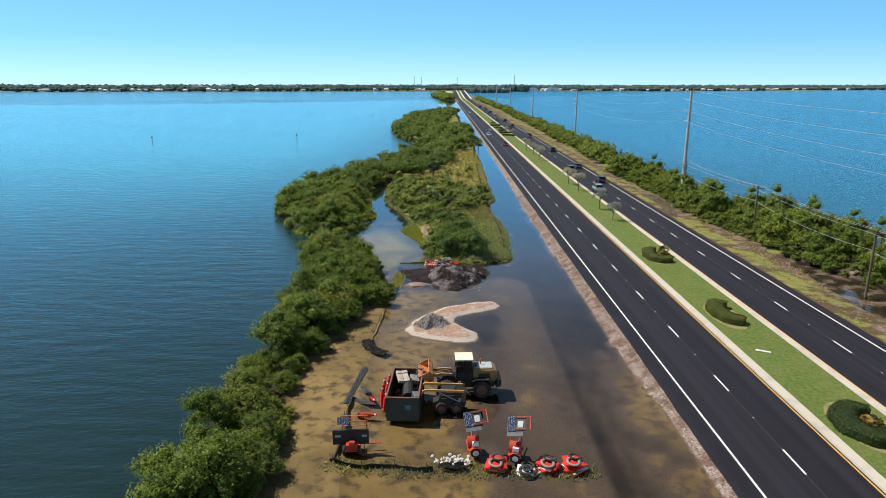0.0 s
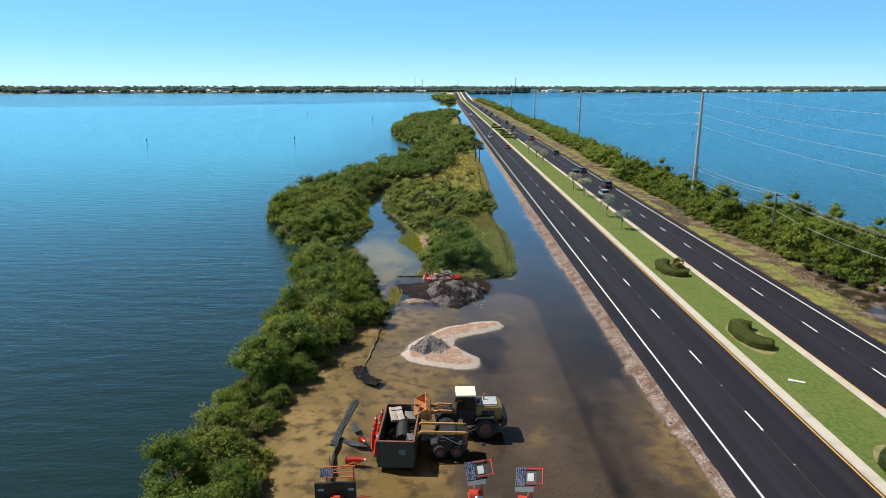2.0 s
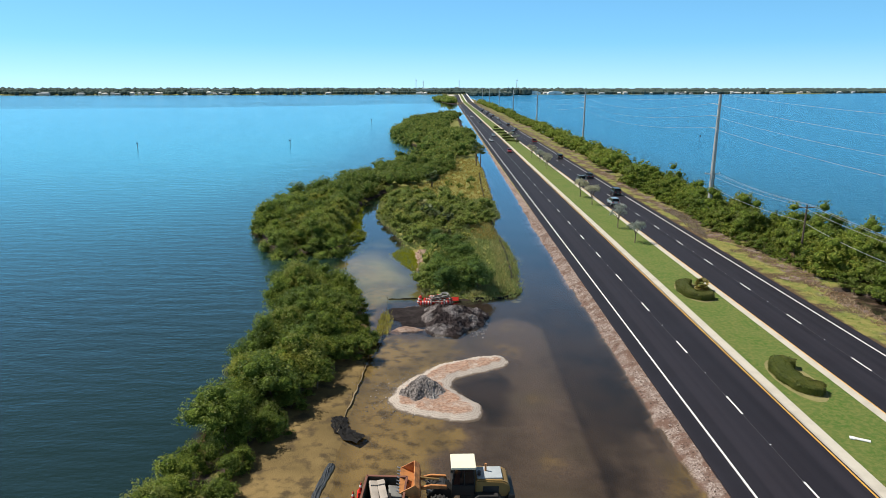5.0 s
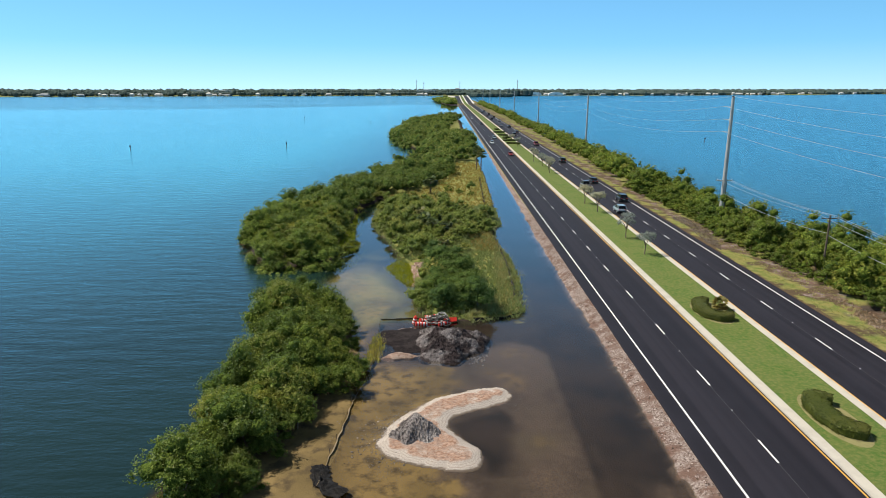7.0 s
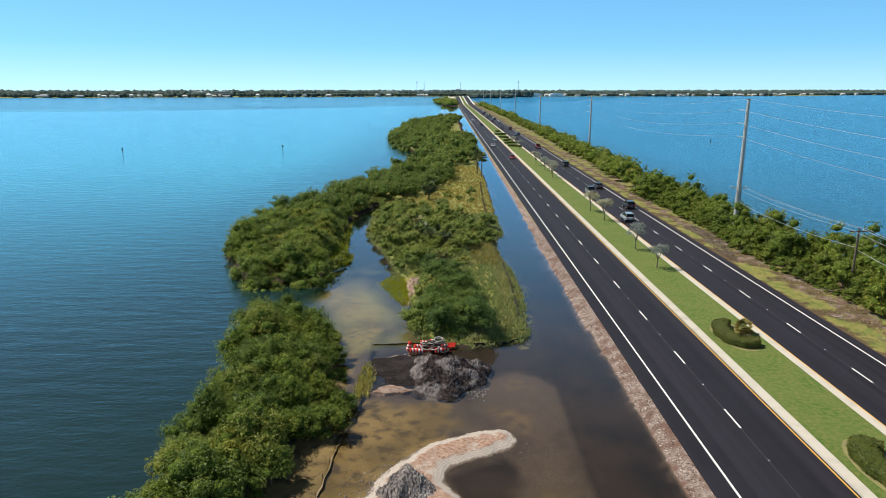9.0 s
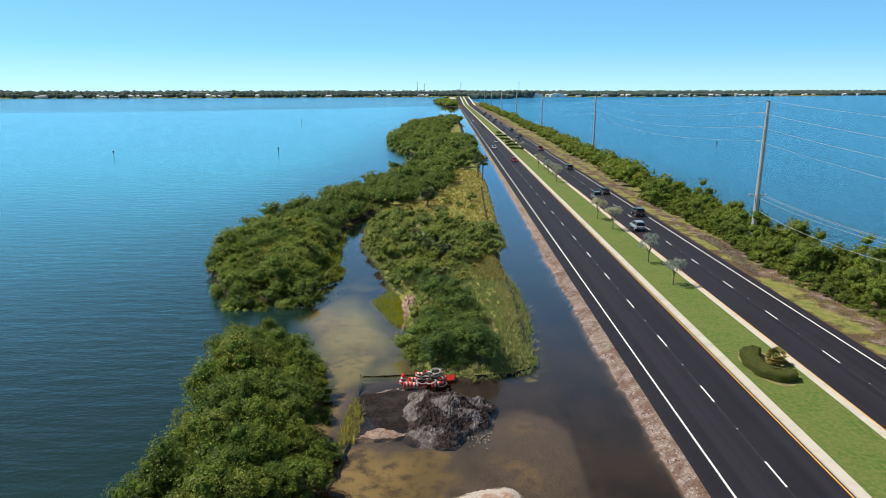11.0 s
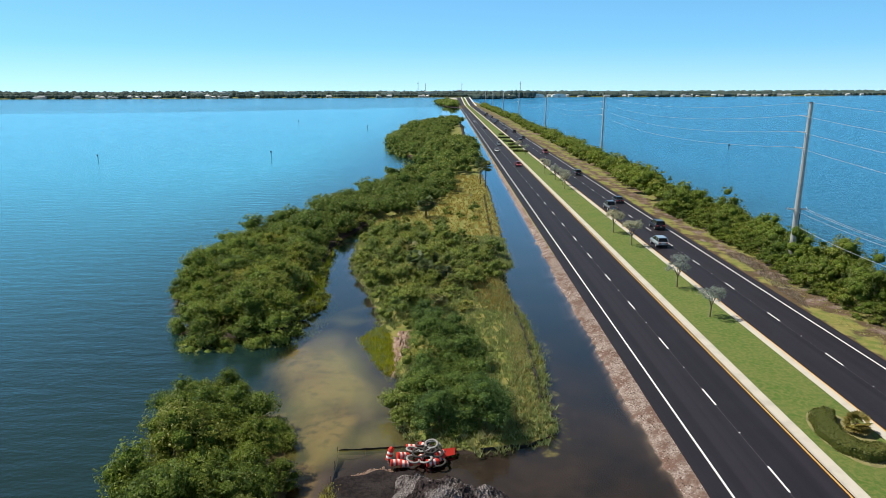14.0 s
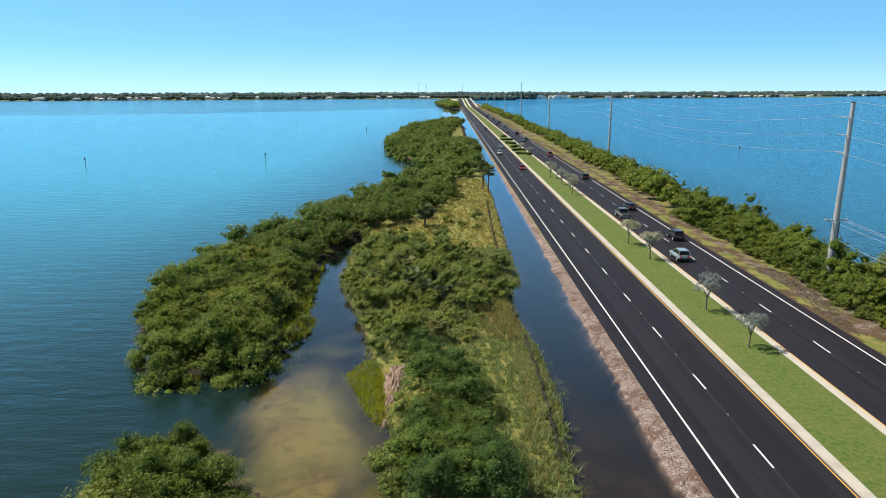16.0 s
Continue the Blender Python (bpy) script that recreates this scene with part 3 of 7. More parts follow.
    gravel = np.maximum(gravel, right * 0.55 * np.exp(-((x - np.interp(y, [80, 130, 150], [30.6, 28.4, 27.6]) - 0.6 * wob) / 1.0) ** 2) * smooth01(waves(x, y, 1.1, 14), -0.3, 0.8))
    gravel = np.maximum(gravel, right * np.clip(0.42 + 0.35 * waves(x, y, 1.3, 16), 0, 0.8) * smooth01(x, 25.2, 26.4) * (y < 1000))
    grass = np.maximum(grass, 0.42 * smooth01(meadow + 0.5 * waves(x, y, 1.1, 41), -2.4, -0.6) * smooth01(x, -13, -11) * (1 - smooth01(y, 124, 132)) * (1 - on_bank))
    drift = waves(x, y, 0.5, 22)
    pale = smooth01(inside_distance(x, y, [(-17, 79), (-12.5, 81), (-9.2, 77), (-8.9, 72), (-10.5, 66), (-10.4, 40), (-10.4, -60), (-15, -60), (-14.5, 58), (-12.6, 67), (-15.5, 75)]) + 1.3 * drift + 1.6 * waves(x, y, 0.25, 23), -2.2, 2.0)
    works_dark = 0.66 * smooth01(x + 2.2 * waves(x, y, 0.25, 21) + 1.3 * drift, -22.0, -17.0)
    ditch_dark = smooth01(x + 0.7 * drift + 0.5 * waves(x, y, 0.9, 27), -10.4, -7.6)
    works_dark = np.maximum(works_dark, (0.72 + 0.2 * smooth01(y + 3 * drift, 46, 62)) * ditch_dark)
    works_dark = works_dark - 0.45 * smooth01(x + 0.5 * drift, -6.6, -4.6) * (1 - smooth01(y + 3 * drift, 48, 60))
    works_dark = np.maximum(works_dark, 0.85 * smooth01(y + 1.5 * drift, 73.5, 77.5) * smooth01(x, -29.5, -26.5))
    works_dark = np.maximum(works_dark, 0.95 * smooth01(inside_distance(x, y, [(-19.6, 65), (-14.4, 67.8), (-12.6, 64), (-13.5, 57), (-16.6, 57.5)]) + 0.5 * drift, -1.2, 1.0))
    works_dark = works_dark * (1 - pale) + (0.40 + 0.16 * waves(x, y, 0.6, 29)) * pale
    works_dark = np.maximum(works_dark, 0.9 * (1 - smooth01(np.abs(x + 8.6 + 0.3 * wob), 0.3, 1.2)))
    works_dark = np.maximum(works_dark, 0.68 * smooth01(waves(x, y, 0.33, 31) + 0.5 * waves(x, y, 1.0, 32), 0.15, 0.7) * (x > -28) * (1 - 0.6 * pale))
    mud = near_works * (1 - on_bank) * works_dark
    mud = np.maximum(mud, 0.92 * (1 - on_bank) * smooth01(x + 0.6 * drift, -10.2, -8.2) * smooth01(y, 70, 84) * (y < 1000))
    mud = np.maximum(mud, 0.95 * chan * np.maximum(smooth01(y + 2 * waves(x, y, 0.4, 33), 108, 113), smooth01(meadow + 0.8 * waves(x, y, 0.6, 35), -3.4, -1.6)) * (1 - grass))
    mud = np.maximum(mud, np.maximum(smooth01(strip, 0.9, 2.2), smooth01(island, -4.0, 0.3) * (1 - grass)) * 0.8)
    mud = np.maximum(mud, pool)
    grass = grass * (1 - pool)
    sand = (1 - on_bank) * (1 - 0.6 * mud) * (1 - 0.2 * chan) * (far < 0)
    grass = np.where(far > 0, 1.0, grass)
    return h, grass, sand, mud, gravel


def lines(*spans):
    return np.concatenate([np.arange(a, b, s) for a, b, s in spans])


def sheet(name, xs, ys, height, material):
    gx, gy = np.meshgrid(xs, ys)
    z, cover = height(gx, gy)
    nx, ny = len(xs), len(ys)
    verts = np.stack([gx, gy, z], -1).reshape(-1, 3)
    i = (np.arange(ny - 1)[:, None] * nx + np.arange(nx - 1)[None]).reshape(-1)
    me = bpy.data.meshes.new(name)
    me.vertices.add(len(verts))
    me.vertices.foreach_set("co", verts.ravel())
    faces = np.stack([i, i + 1, i + nx + 1, i + nx], -1)
    me.loops.add(faces.size)
    me.loops.foreach_set("vertex_index", faces.ravel())
    me.polygons.add(len(faces))
    me.polygons.foreach_set("loop_start", np.arange(0, faces.size, 4))
    me.polygons.foreach_set("loop_total", np.full(len(faces), 4))
    me.update(calc_edges=True)
    key, values = cover
    layer = me.color_attributes.new(key, "FLOAT_COLOR", "POINT")
    layer.data.foreach_set("color", np.stack(values, -1).reshape(-1, 4).astype(np.float32).ravel())
    me.polygons.foreach_set("use_smooth", [True] * len(faces))
    me.materials.append(material)
    return new(name, me)


def ground_height(x, y):
    h, *cover = terrain(x, y)
    return h, ("cover", cover)


def water_height(x, y):
    h, *_ = terrain(x, y)
    turbid = smooth01(-h, 0.35, 2.2)
    z = np.zeros(x.shape)
    # body colour pales with distance, standing in for sky reflected at low angles
    sheen_plume = smooth01(y, 78, 300) ** 0.78 * smooth01(-x, 32, 88)
    sheen_plume = sheen_plume + (0.26 + 0.52 * smooth01(y, 70, 300)) * smooth01(x, 34, 60)
    return z, ("depth", (turbid, sheen_plume, 0.5 * smooth01(-x, 33, 44) + 1.35 * smooth01(x, 20, 60), smooth01(-h + 0.1 * waves(x, y, 0.3, 71), 0.22, 0.95)))


XS = lines((-4800, -1200, 600), (-1200, -200, 200), (-200, -64, 17), (-64, 46, 0.62), (46, 200, 22), (200, 1200, 200), (1200, 4801, 600))
YS = lines((-400, -40, 60), (-40, 20, 3), (20, 190, 0.62), (190, 330, 1.4), (330, 800, 8), (800, 1400, 20), (1400, 3300, 30), (3300, 4801, 500))
ground = sheet("ground", XS, YS, ground_height, GROUND)
tagged(ground, "sandy and muddy ground under shallow water with grassy banks", "ground", kind="structure")
WATER_XS = XS[::2]
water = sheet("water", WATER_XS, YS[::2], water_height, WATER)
tagged(water, "rippled blue-green bay water reflecting the sky", "water", kind="structure")
water.visible_shadow = False
_gx, _gy = (a.ravel() for a in np.meshgrid(XS[::2], YS[::2]))
_lap = 0.8 * waves(_gx, _gy, 0.8, 81) + 1.3 * waves(_gx, _gy, 0.3, 82)
_silt = 0.62 * smooth01(inside_distance(_gx, _gy, [(-38, 99), (-31, 86), (-23.5, 89), (-24, 97), (-27, 102), (-28.6, 109), (-31, 112), (-35, 111)]) + _lap, -2.4, 2.6)
_silt = np.maximum(_silt, 0.42 * smooth01(inside_distance(_gx, _gy, [(-35, 115.6), (-34, 120), (-29.2, 120.4), (-27.4, 116.2), (-30, 115)]) + _lap, -0.6, 1.0))
water.data.color_attributes.new("silt", "FLOAT_COLOR", "POINT").data.foreach_set("color", np.stack([_silt] * 4, -1).astype(np.float32).ravel())


GROUND_Z = np.empty(len(XS) * len(YS) * 3)
ground.data.vertices.foreach_get("co", GROUND_Z)
GROUND_Z = GROUND_Z.reshape(len(YS), len(XS), 3)[:, :, 2]


def ground_at(x, y):
    """The ground's height at a place of the plan."""
    i, j = int(np.searchsorted(XS, x)) - 1, int(np.searchsorted(YS, y)) - 1
    u, v = (x - XS[i]) / (XS[i + 1] - XS[i]), (y - YS[j]) / (YS[j + 1] - YS[j])
    z = GROUND_Z[j : j + 2, i : i + 2]
    return float((z[0, 0] * (1 - u) + z[0, 1] * u) * (1 - v) + (z[1, 0] * (1 - u) + z[1, 1] * u) * v)


def road_z(y):
    """The causeway is level; it climbs to a bridge far off."""
    return 0.70 + 7.6 * float(smooth01(np.array(y), 1040, 1400))


ROAD_YS = [-60, 0, 100, 200, 300, 400, 500, 600, 700, 800, 900, 1000, 1040] + list(range(1070, 1430, 30))


def ribbon(bm, x0, x1, lift, ys, depth=0.0):
    """A strip that runs along the road between two distances from its edge line."""
    rows = []
    for y in ys:
        z = road_z(y) + lift
        rows.append([bm.verts.new((x, y, zz)) for x, zz in ((x0, z - depth), (x0, z), (x1, z), (x1, z - depth))])
    for a, b in zip(rows, rows[1:]):
        for k in range(3):
            if depth or k == 1:
                bm.faces.new((a[k], a[k + 1], b[k + 1], b[k]))
    return bm


for name, x0, x1, label in (("road", -1.55, 8.0, "dark asphalt carriageway with two lanes"), ("road", 15.2, 24.4, "dark asphalt carriageway with two lanes and a shoulder")):
    tagged(part(name, ribbon(bmesh.new(), x0, x1, 0, ROAD_YS, 0.35), ASPHALT), label, "road", kind="structure")
for x, mat, w in ((-0.05, PAINT_WHITE, 0.17), (7.72, PAINT_YELLOW, 0.14), (15.5, PAINT_YELLOW, 0.13), (23.12, PAINT_WHITE, 0.17)):
    ob = part("road_marking", ribbon(bmesh.new(), x - w / 2, x + w / 2, 0.006, ROAD_YS), mat)
    tagged(ob, "white painted edge line on the asphalt" if mat is PAINT_WHITE else "yellow painted edge line beside the kerb", "road marking", kind="structure")


def dash_mesh():
    bm = bmesh.new()
    bmesh.ops.create_grid(bm, x_segments=1, y_segments=1, size=0.5, matrix=Matrix.Diagonal((0.15, 3.05, 1, 1)))
    me = bpy.data.meshes.new("lane_dash")
    bm.to_mesh(me)
    bm.free()
    me.materials.append(PAINT_WHITE)
    return me


DASH = dash_mesh()
for x, first in ((3.92, 35.1), (19.52, 79.8 - 12.19 * 5)):
    for k in range(-2, 60):
        y = first + 12.19 * k
        d = new("lane_dash", DASH)
        d.location = (x, y, road_z(y) + 0.007)
        tagged(d, "white painted lane dash on the asphalt", "road marking", "lane dashes", "structure")


def kerb(x0, x1, name):
    bm = ribbon(bmesh.new(), x0, x1, 0.15, ROAD_YS, 0.4)
    return tagged(part(name, bm, CONCRETE), "pale concrete kerb beside the median", "kerb", kind="structure")


kerb(7.92, 8.80, "kerb")
kerb(14.45, 15.25, "kerb")

# ---- median ----
bm = ribbon(bmesh.new(), 8.82, 14.43, 0.14, ROAD_YS, 0.4)
tagged(part("median", bm, LAWN), "mown green grass median between pale kerbs", "grass median", kind="structure")


# ---- plants ----
def leaves(rng, centres, radii, count, size, squash=0.85, up=0.25):
    """Small pointed leaves in tight clumps over the skins of a few lobes; gives vertices and faces."""
    centres, radii = np.array(centres, float), np.array(radii, float)
    flat = np.array([1, 1, squash])
    tries = max(16, count // 9)
    pick = rng.choice(len(radii), tries, p=radii**2 / (radii**2).sum())
    d = rng.normal(size=(tries, 3))
    d[:, 2] = np.abs(d[:, 2]) * 0.95 - 0.22
    d /= np.linalg.norm(d, axis=1)[:, None]
    reach = rng.uniform(0.70, 1.02, tries) + 0.22 * rng.rand(tries) * (rng.rand(tries) > 0.8)
    mid = centres[pick] + d * (radii[pick] * reach)[:, None] * flat
    buried = np.zeros(tries, bool)
    for c, r in zip(centres, radii):
        buried |= np.linalg.norm((mid - c) / flat, axis=1) < 0.66 * r
    if buried.all():
        buried[:] = False
    mid, d, pick = mid[~buried], d[~buried], pick[~buried]
    own = rng.randint(len(mid), size=count)
    wide = (radii[pick] * rng.uniform(0.18, 0.48, len(mid)))[own]
    e = rng.normal(size=(count, 3)) + d[own] * 0.9
    e /= np.linalg.norm(e, axis=1)[:, None]
    pos = mid[own] + e * (wide * rng.uniform(0.15, 1.0, count))[:, None]
    n = e * 0.3 + d[own] * 0.5 + rng.normal(size=(count, 3)) * 0.55 + np.array([0, 0, up])
    n /= np.linalg.norm(n, axis=1)[:, None]
    t = np.cross(n, rng.normal(size=(count, 3)))
    t /= np.linalg.norm(t, axis=1)[:, None] + 1e-9
    b = np.cross(n, t)
    s = size * rng.uniform(0.6, 1.35, count)[:, None]
    verts = np.stack([pos - t * s - b * s * 0.5, pos - t * s * 0.6 + b * s * 0.55, pos + t * s], 1).reshape(-1, 3)
    faces = np.arange(count * 3).reshape(-1, 3)
    return verts, faces


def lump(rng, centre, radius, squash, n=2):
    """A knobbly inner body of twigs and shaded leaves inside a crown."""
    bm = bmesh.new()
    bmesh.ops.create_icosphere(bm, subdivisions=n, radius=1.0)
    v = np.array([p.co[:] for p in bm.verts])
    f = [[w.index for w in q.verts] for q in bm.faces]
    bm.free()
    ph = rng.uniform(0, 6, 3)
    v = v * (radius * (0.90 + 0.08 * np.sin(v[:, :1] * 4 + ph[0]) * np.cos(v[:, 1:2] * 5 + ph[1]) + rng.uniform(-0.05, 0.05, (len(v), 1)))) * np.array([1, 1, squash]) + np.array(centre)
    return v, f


def crown_mesh(name, rng, centres, radii, count, size, material, squash=0.85, core=True, up=0.25):
    v, f = leaves(rng, centres, radii, count, size, squash, up)
    verts, faces = list(map(tuple, v)), [tuple(q) for q in f]
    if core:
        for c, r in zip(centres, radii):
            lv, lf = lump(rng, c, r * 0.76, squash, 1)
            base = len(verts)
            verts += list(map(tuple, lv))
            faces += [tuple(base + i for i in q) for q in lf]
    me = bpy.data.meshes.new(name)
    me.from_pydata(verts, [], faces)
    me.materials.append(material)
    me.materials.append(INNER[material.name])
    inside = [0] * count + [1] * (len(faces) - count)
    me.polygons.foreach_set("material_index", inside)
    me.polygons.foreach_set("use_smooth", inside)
    return me


def limb(bm, points, radii, n=6):
    """One bent, tapered branch as a single closed tube."""
    rings = []
    for k, (p, r) in enumerate(zip(points, radii)):
        d = (Vector(points[min(k + 1, len(points) - 1)]) - Vector(points[max(k - 1, 0)])).normalized()
        q = d.to_track_quat("Z", "Y")
        rings.append([bm.verts.new(Vector(p) + q @ Vector((math.cos(6.283 * j / n) * r, math.sin(6.283 * j / n) * r, 0))) for j in range(n)])
    for a, b in zip(rings, rings[1:]):
        for j in range(n):
            bm.faces.new((a[j], a[(j + 1) % n], b[(j + 1) % n], b[j]))
    bm.faces.new(rings[0][::-1])
    bm.faces.new(rings[-1])
    return bm


def stems(rng, spread, height, r0):
    """A crooked tapered trunk."""
    pts = [(0, 0, -0.5)] + [(rng.uniform(-0.25, 0.25) * spread, rng.uniform(-0.25, 0.25) * spread, height * f) for f in (0.25, 0.5, 0.75, 1.0)]
    return limb(bmesh.new(), pts, [r0 * 1.5, r0 * 1.2, r0, r0 * 0.7, r0 * 0.4])


def bush_kind(name, seed, height, radius, count, size, leaf, label, category, group, lobes=6, stem=0.07):
    """One bush: stems and a crown of small leaves on uneven lobes."""
    rng = np.random.RandomState(seed)
    root = thing(name, label, category, group)
    cs, rs = [], []
    for k in range(lobes):
        a, d = k * 2.4 + rng.uniform(0, 1), radius * (0.0 if k == 0 else rng.uniform(0.35, 0.82))
        r = radius * rng.uniform(0.30, 0.50)
        z = height - r * 0.85 if k == 0 else (rng.uniform(0.48, 0.88) - 0.58 * (d / radius) ** 2) * height
        cs.append((math.cos(a) * d, math.sin(a) * d, max(z, r * 0.38)))
        rs.append(r)
    me = crown_mesh("crown", rng, cs, rs, count, size, leaf)
    ob = new("crown", me)
    ob.parent = root
    part("trunk", stems(rng, radius * 0.6, height * 0.62, stem), BARK, root)
    return root


def along_line(points, step=0.4):
    """Points spaced along a bent line."""
    out = []
    for (ax, ay), (bx, by) in zip(points, points[1:]):
        n = max(1, int(math.hypot(bx - ax, by - ay) / step))
        out += [(ax + (bx - ax) * k / n, ay + (by - ay) * k / n) for k in range(n)]
    return out + [points[-1]]


def scatter(rng, poly, spacing, y0, y1, inset=0.0, x0=-70, x1=60, jitter=0.45):
    """Points strewn over an outline, about evenly spaced."""
    gx, gy = np.meshgrid(np.arange(x0, x1, spacing), np.arange(y0, y1, spacing * 0.9))
    gx = gx + (np.arange(gx.shape[0]) % 2)[:, None] * spacing / 2
    px = (gx + rng.uniform(-jitter, jitter, gx.shape) * spacing).ravel()
    py = (gy + rng.uniform(-jitter, jitter, gy.shape) * spacing).ravel()
    keep = inside_distance(px, py, poly) > inset
    return list(zip(px[keep], py[keep]))


def plant(kinds, spots, rng, low=0.8, high=1.2, sink=0.1):
    """Sets copies of a few kinds over the spots; the first kinds are used up as they stand."""
    spots = sorted(spots, key=lambda p: p[1])
    made = []
    for k, (x, y) in enumerate(spots):
        src = kinds[int(rng.randint(len(kinds)))] if k >= len(kinds) else kinds[k]
        s = rng.uniform(low, high)
        m = pose(x, y, ground_at(x, y) - sink, 0, 0, rng.uniform(0, 360))
        ob = src if k < len(kinds) else copy_thing(src, m)
        ob.matrix_basis = m @ Matrix.Diagonal((s, s, s * rng.uniform(0.88, 1.1), 1))
        made.append(ob)
    return made


rng = np.random.RandomState(11)
MANGROVE_NEAR = [bush_kind("mangrove", 20 + k, 3.1 + 0.35 * k, 1.9 + 0.15 * (k % 3), 4200, 0.08, DIM_MANGROVE, "dense green mangrove with small leaves growing at the water's edge", "mangrove", "mangroves", 13) for k in range(5)]
strip_spots = scatter(rng, STRIP, 2.3, 24, 101, -0.35)


def east_side(x, y):
    """True for the low growth on the strip's yard side."""
    return x > np.interp(y, [32, 39, 45, 51, 57, 64, 71, 76, 83, 88, 97], [-33, -32.5, -34, -33.5, -32.5, -31, -28.5, -28, -30, -31, -36]) - 1.9


plant(MANGROVE_NEAR, [p for p in strip_spots if not east_side(*p)], rng, 0.65, 1.3, 0.3)
for x, y in [p for p in strip_spots if east_side(*p)]:
    c = rng.uniform(0.42, 0.74)
    copy_thing(MANGROVE_NEAR[rng.randint(5)], pose(x, y, 0)).matrix_basis = pose(x - 0.3, y, ground_at(x, y) - 0.3, 0, 0, rng.uniform(0, 360)) @ Matrix.Diagonal((c * 1.15, c * 1.15, c, 1))
MANGROVE_FAR = [bush_kind("mangrove", 40 + k, 3.4 + 0.4 * k, 2.2 + 0.2 * (k % 3), 3400, 0.092, DIM_MANGROVE if k % 2 else MANGROVE, "dense dark green mangrove on the low island", "mangrove", "island mangroves", 13) for k in range(4)]
WOODS = [(-45, 108), (-49, 112), (-51.5, 119), (-54, 126), (-55.5, 139), (-55, 151), (-53, 165), (-49, 178), (-45, 192), (-41, 204), (-37, 217), (-32, 235), (-28, 262),
         (-14, 262), (-18, 243), (-19, 225), (-20, 205), (-25, 186), (-33, 177), (-37.5, 167), (-39.5, 157), (-40, 150), (-40, 139), (-39, 127), (-37, 122), (-38, 112), (-39.5, 109)]


def off_channel(spots, grow):
    """Keeps plants from closing over the tidal channel."""
    ys = [112, 128, 143, 157, 163, 172, 176]
    middle = [-33.0, -33.9, -36.2, -36.6, -36.0, -34.6, -34.0]
    half = [3.4, 2.4, 1.6, 2.0, 1.5, 1.0, 0.6]
    return [(x, y) for x, y in spots if y < 112 or y > 176 or abs(x - np.interp(y, ys, middle)) > np.interp(y, ys, half) + grow]


spots = off_channel(scatter(rng, WOODS, 2.85, 105, 218, -0.6), 1.9)
plant(MANGROVE_FAR, [p for p in spots if p[1] < 152], rng, 0.65, 1.3, 0.3)


def thicket(name, spots, seed, height, radius, leafs, size, material, label):
    """Far bushes joined into one mass."""
    rng = np.random.RandomState(seed)
    verts, faces, inside, base = [], [], [], 0
    for x, y in spots:
        z0, s = ground_at(x, y), rng.uniform(0.5, 1.35)
        cs = [(x + rng.uniform(-0.8, 0.8) * radius, y + rng.uniform(-0.8, 0.8) * radius, z0 + height * s * rng.uniform(0.4, 0.75)) for _ in range(3)]
        rs = [radius * s * rng.uniform(0.5, 0.75) for _ in range(3)]
        v, f = leaves(rng, cs, rs, leafs, size * s)
        verts.append(v)
        faces.append(f + base)
        inside += [0] * len(f)
        base += len(v)
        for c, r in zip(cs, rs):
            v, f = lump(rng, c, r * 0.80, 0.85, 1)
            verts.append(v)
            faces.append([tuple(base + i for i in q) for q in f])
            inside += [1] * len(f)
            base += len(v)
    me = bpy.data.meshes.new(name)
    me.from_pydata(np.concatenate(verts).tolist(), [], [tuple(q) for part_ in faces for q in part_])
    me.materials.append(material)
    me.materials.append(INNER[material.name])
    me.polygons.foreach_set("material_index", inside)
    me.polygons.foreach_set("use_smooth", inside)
    return tagged(new(name, me), label, "trees", kind="stuff")


thicket("mangrove_thicket", [p for p in spots if p[1] >= 152], 9, 3.2, 2.2, 620, 0.16, HEAD_LEAF, "dense green mangroves along the back of the low island")
HEADLAND = [(-18, 215), (-37, 215), (-32, 235), (-27, 256), (-28, 280), (-41, 318), (-48, 370), (-49, 440), (-41, 520), (-27, 572), (-12, 586), (-9, 560), (-18, 480), (-20, 400), (-9, 360), (-10.5, 280), (-11.5, 252), (-18, 243)]
thicket("mangrove_thicket", scatter(rng, HEADLAND, 4.4, 214, 590, -1.2), 3, 4.2, 3.0, 230, 0.27, HEAD_LEAF, "distant dense green mangrove thicket on a headland")

# shrubs on the meadow
SHRUBS = [bush_kind("shrub", 60 + k, 2.0 + 0.35 * k, 1.5 + 0.12 * k, 1500, 0.075, SHRUB, "tangled green shrub on the grassy island", "shrub", "meadow shrubs", 9, 0.04) for k in range(4)]
SHRUB_LAND = [(-22.5, 94), (-20.5, 90), (-16.5, 90.5), (-15.5, 96), (-17, 104), (-19.5, 110), (-19, 117), (-16, 122), (-14.5, 134), (-17, 142), (-21, 146), (-22, 152), (-26, 160), (-33, 166),
              (-33, 142), (-30.5, 134), (-27.5, 127), (-26, 120), (-25, 116), (-21, 111), (-20.6, 103), (-21.6, 99)]
def off_rubble(spots, grow):
    """Leaves the rubble on the channel bank bare."""
    return [(x, y) for x, y in spots if ((x + 24.0) / (1.3 + grow)) ** 2 + ((y - 108.4) / (5.4 + grow)) ** 2 > 1]


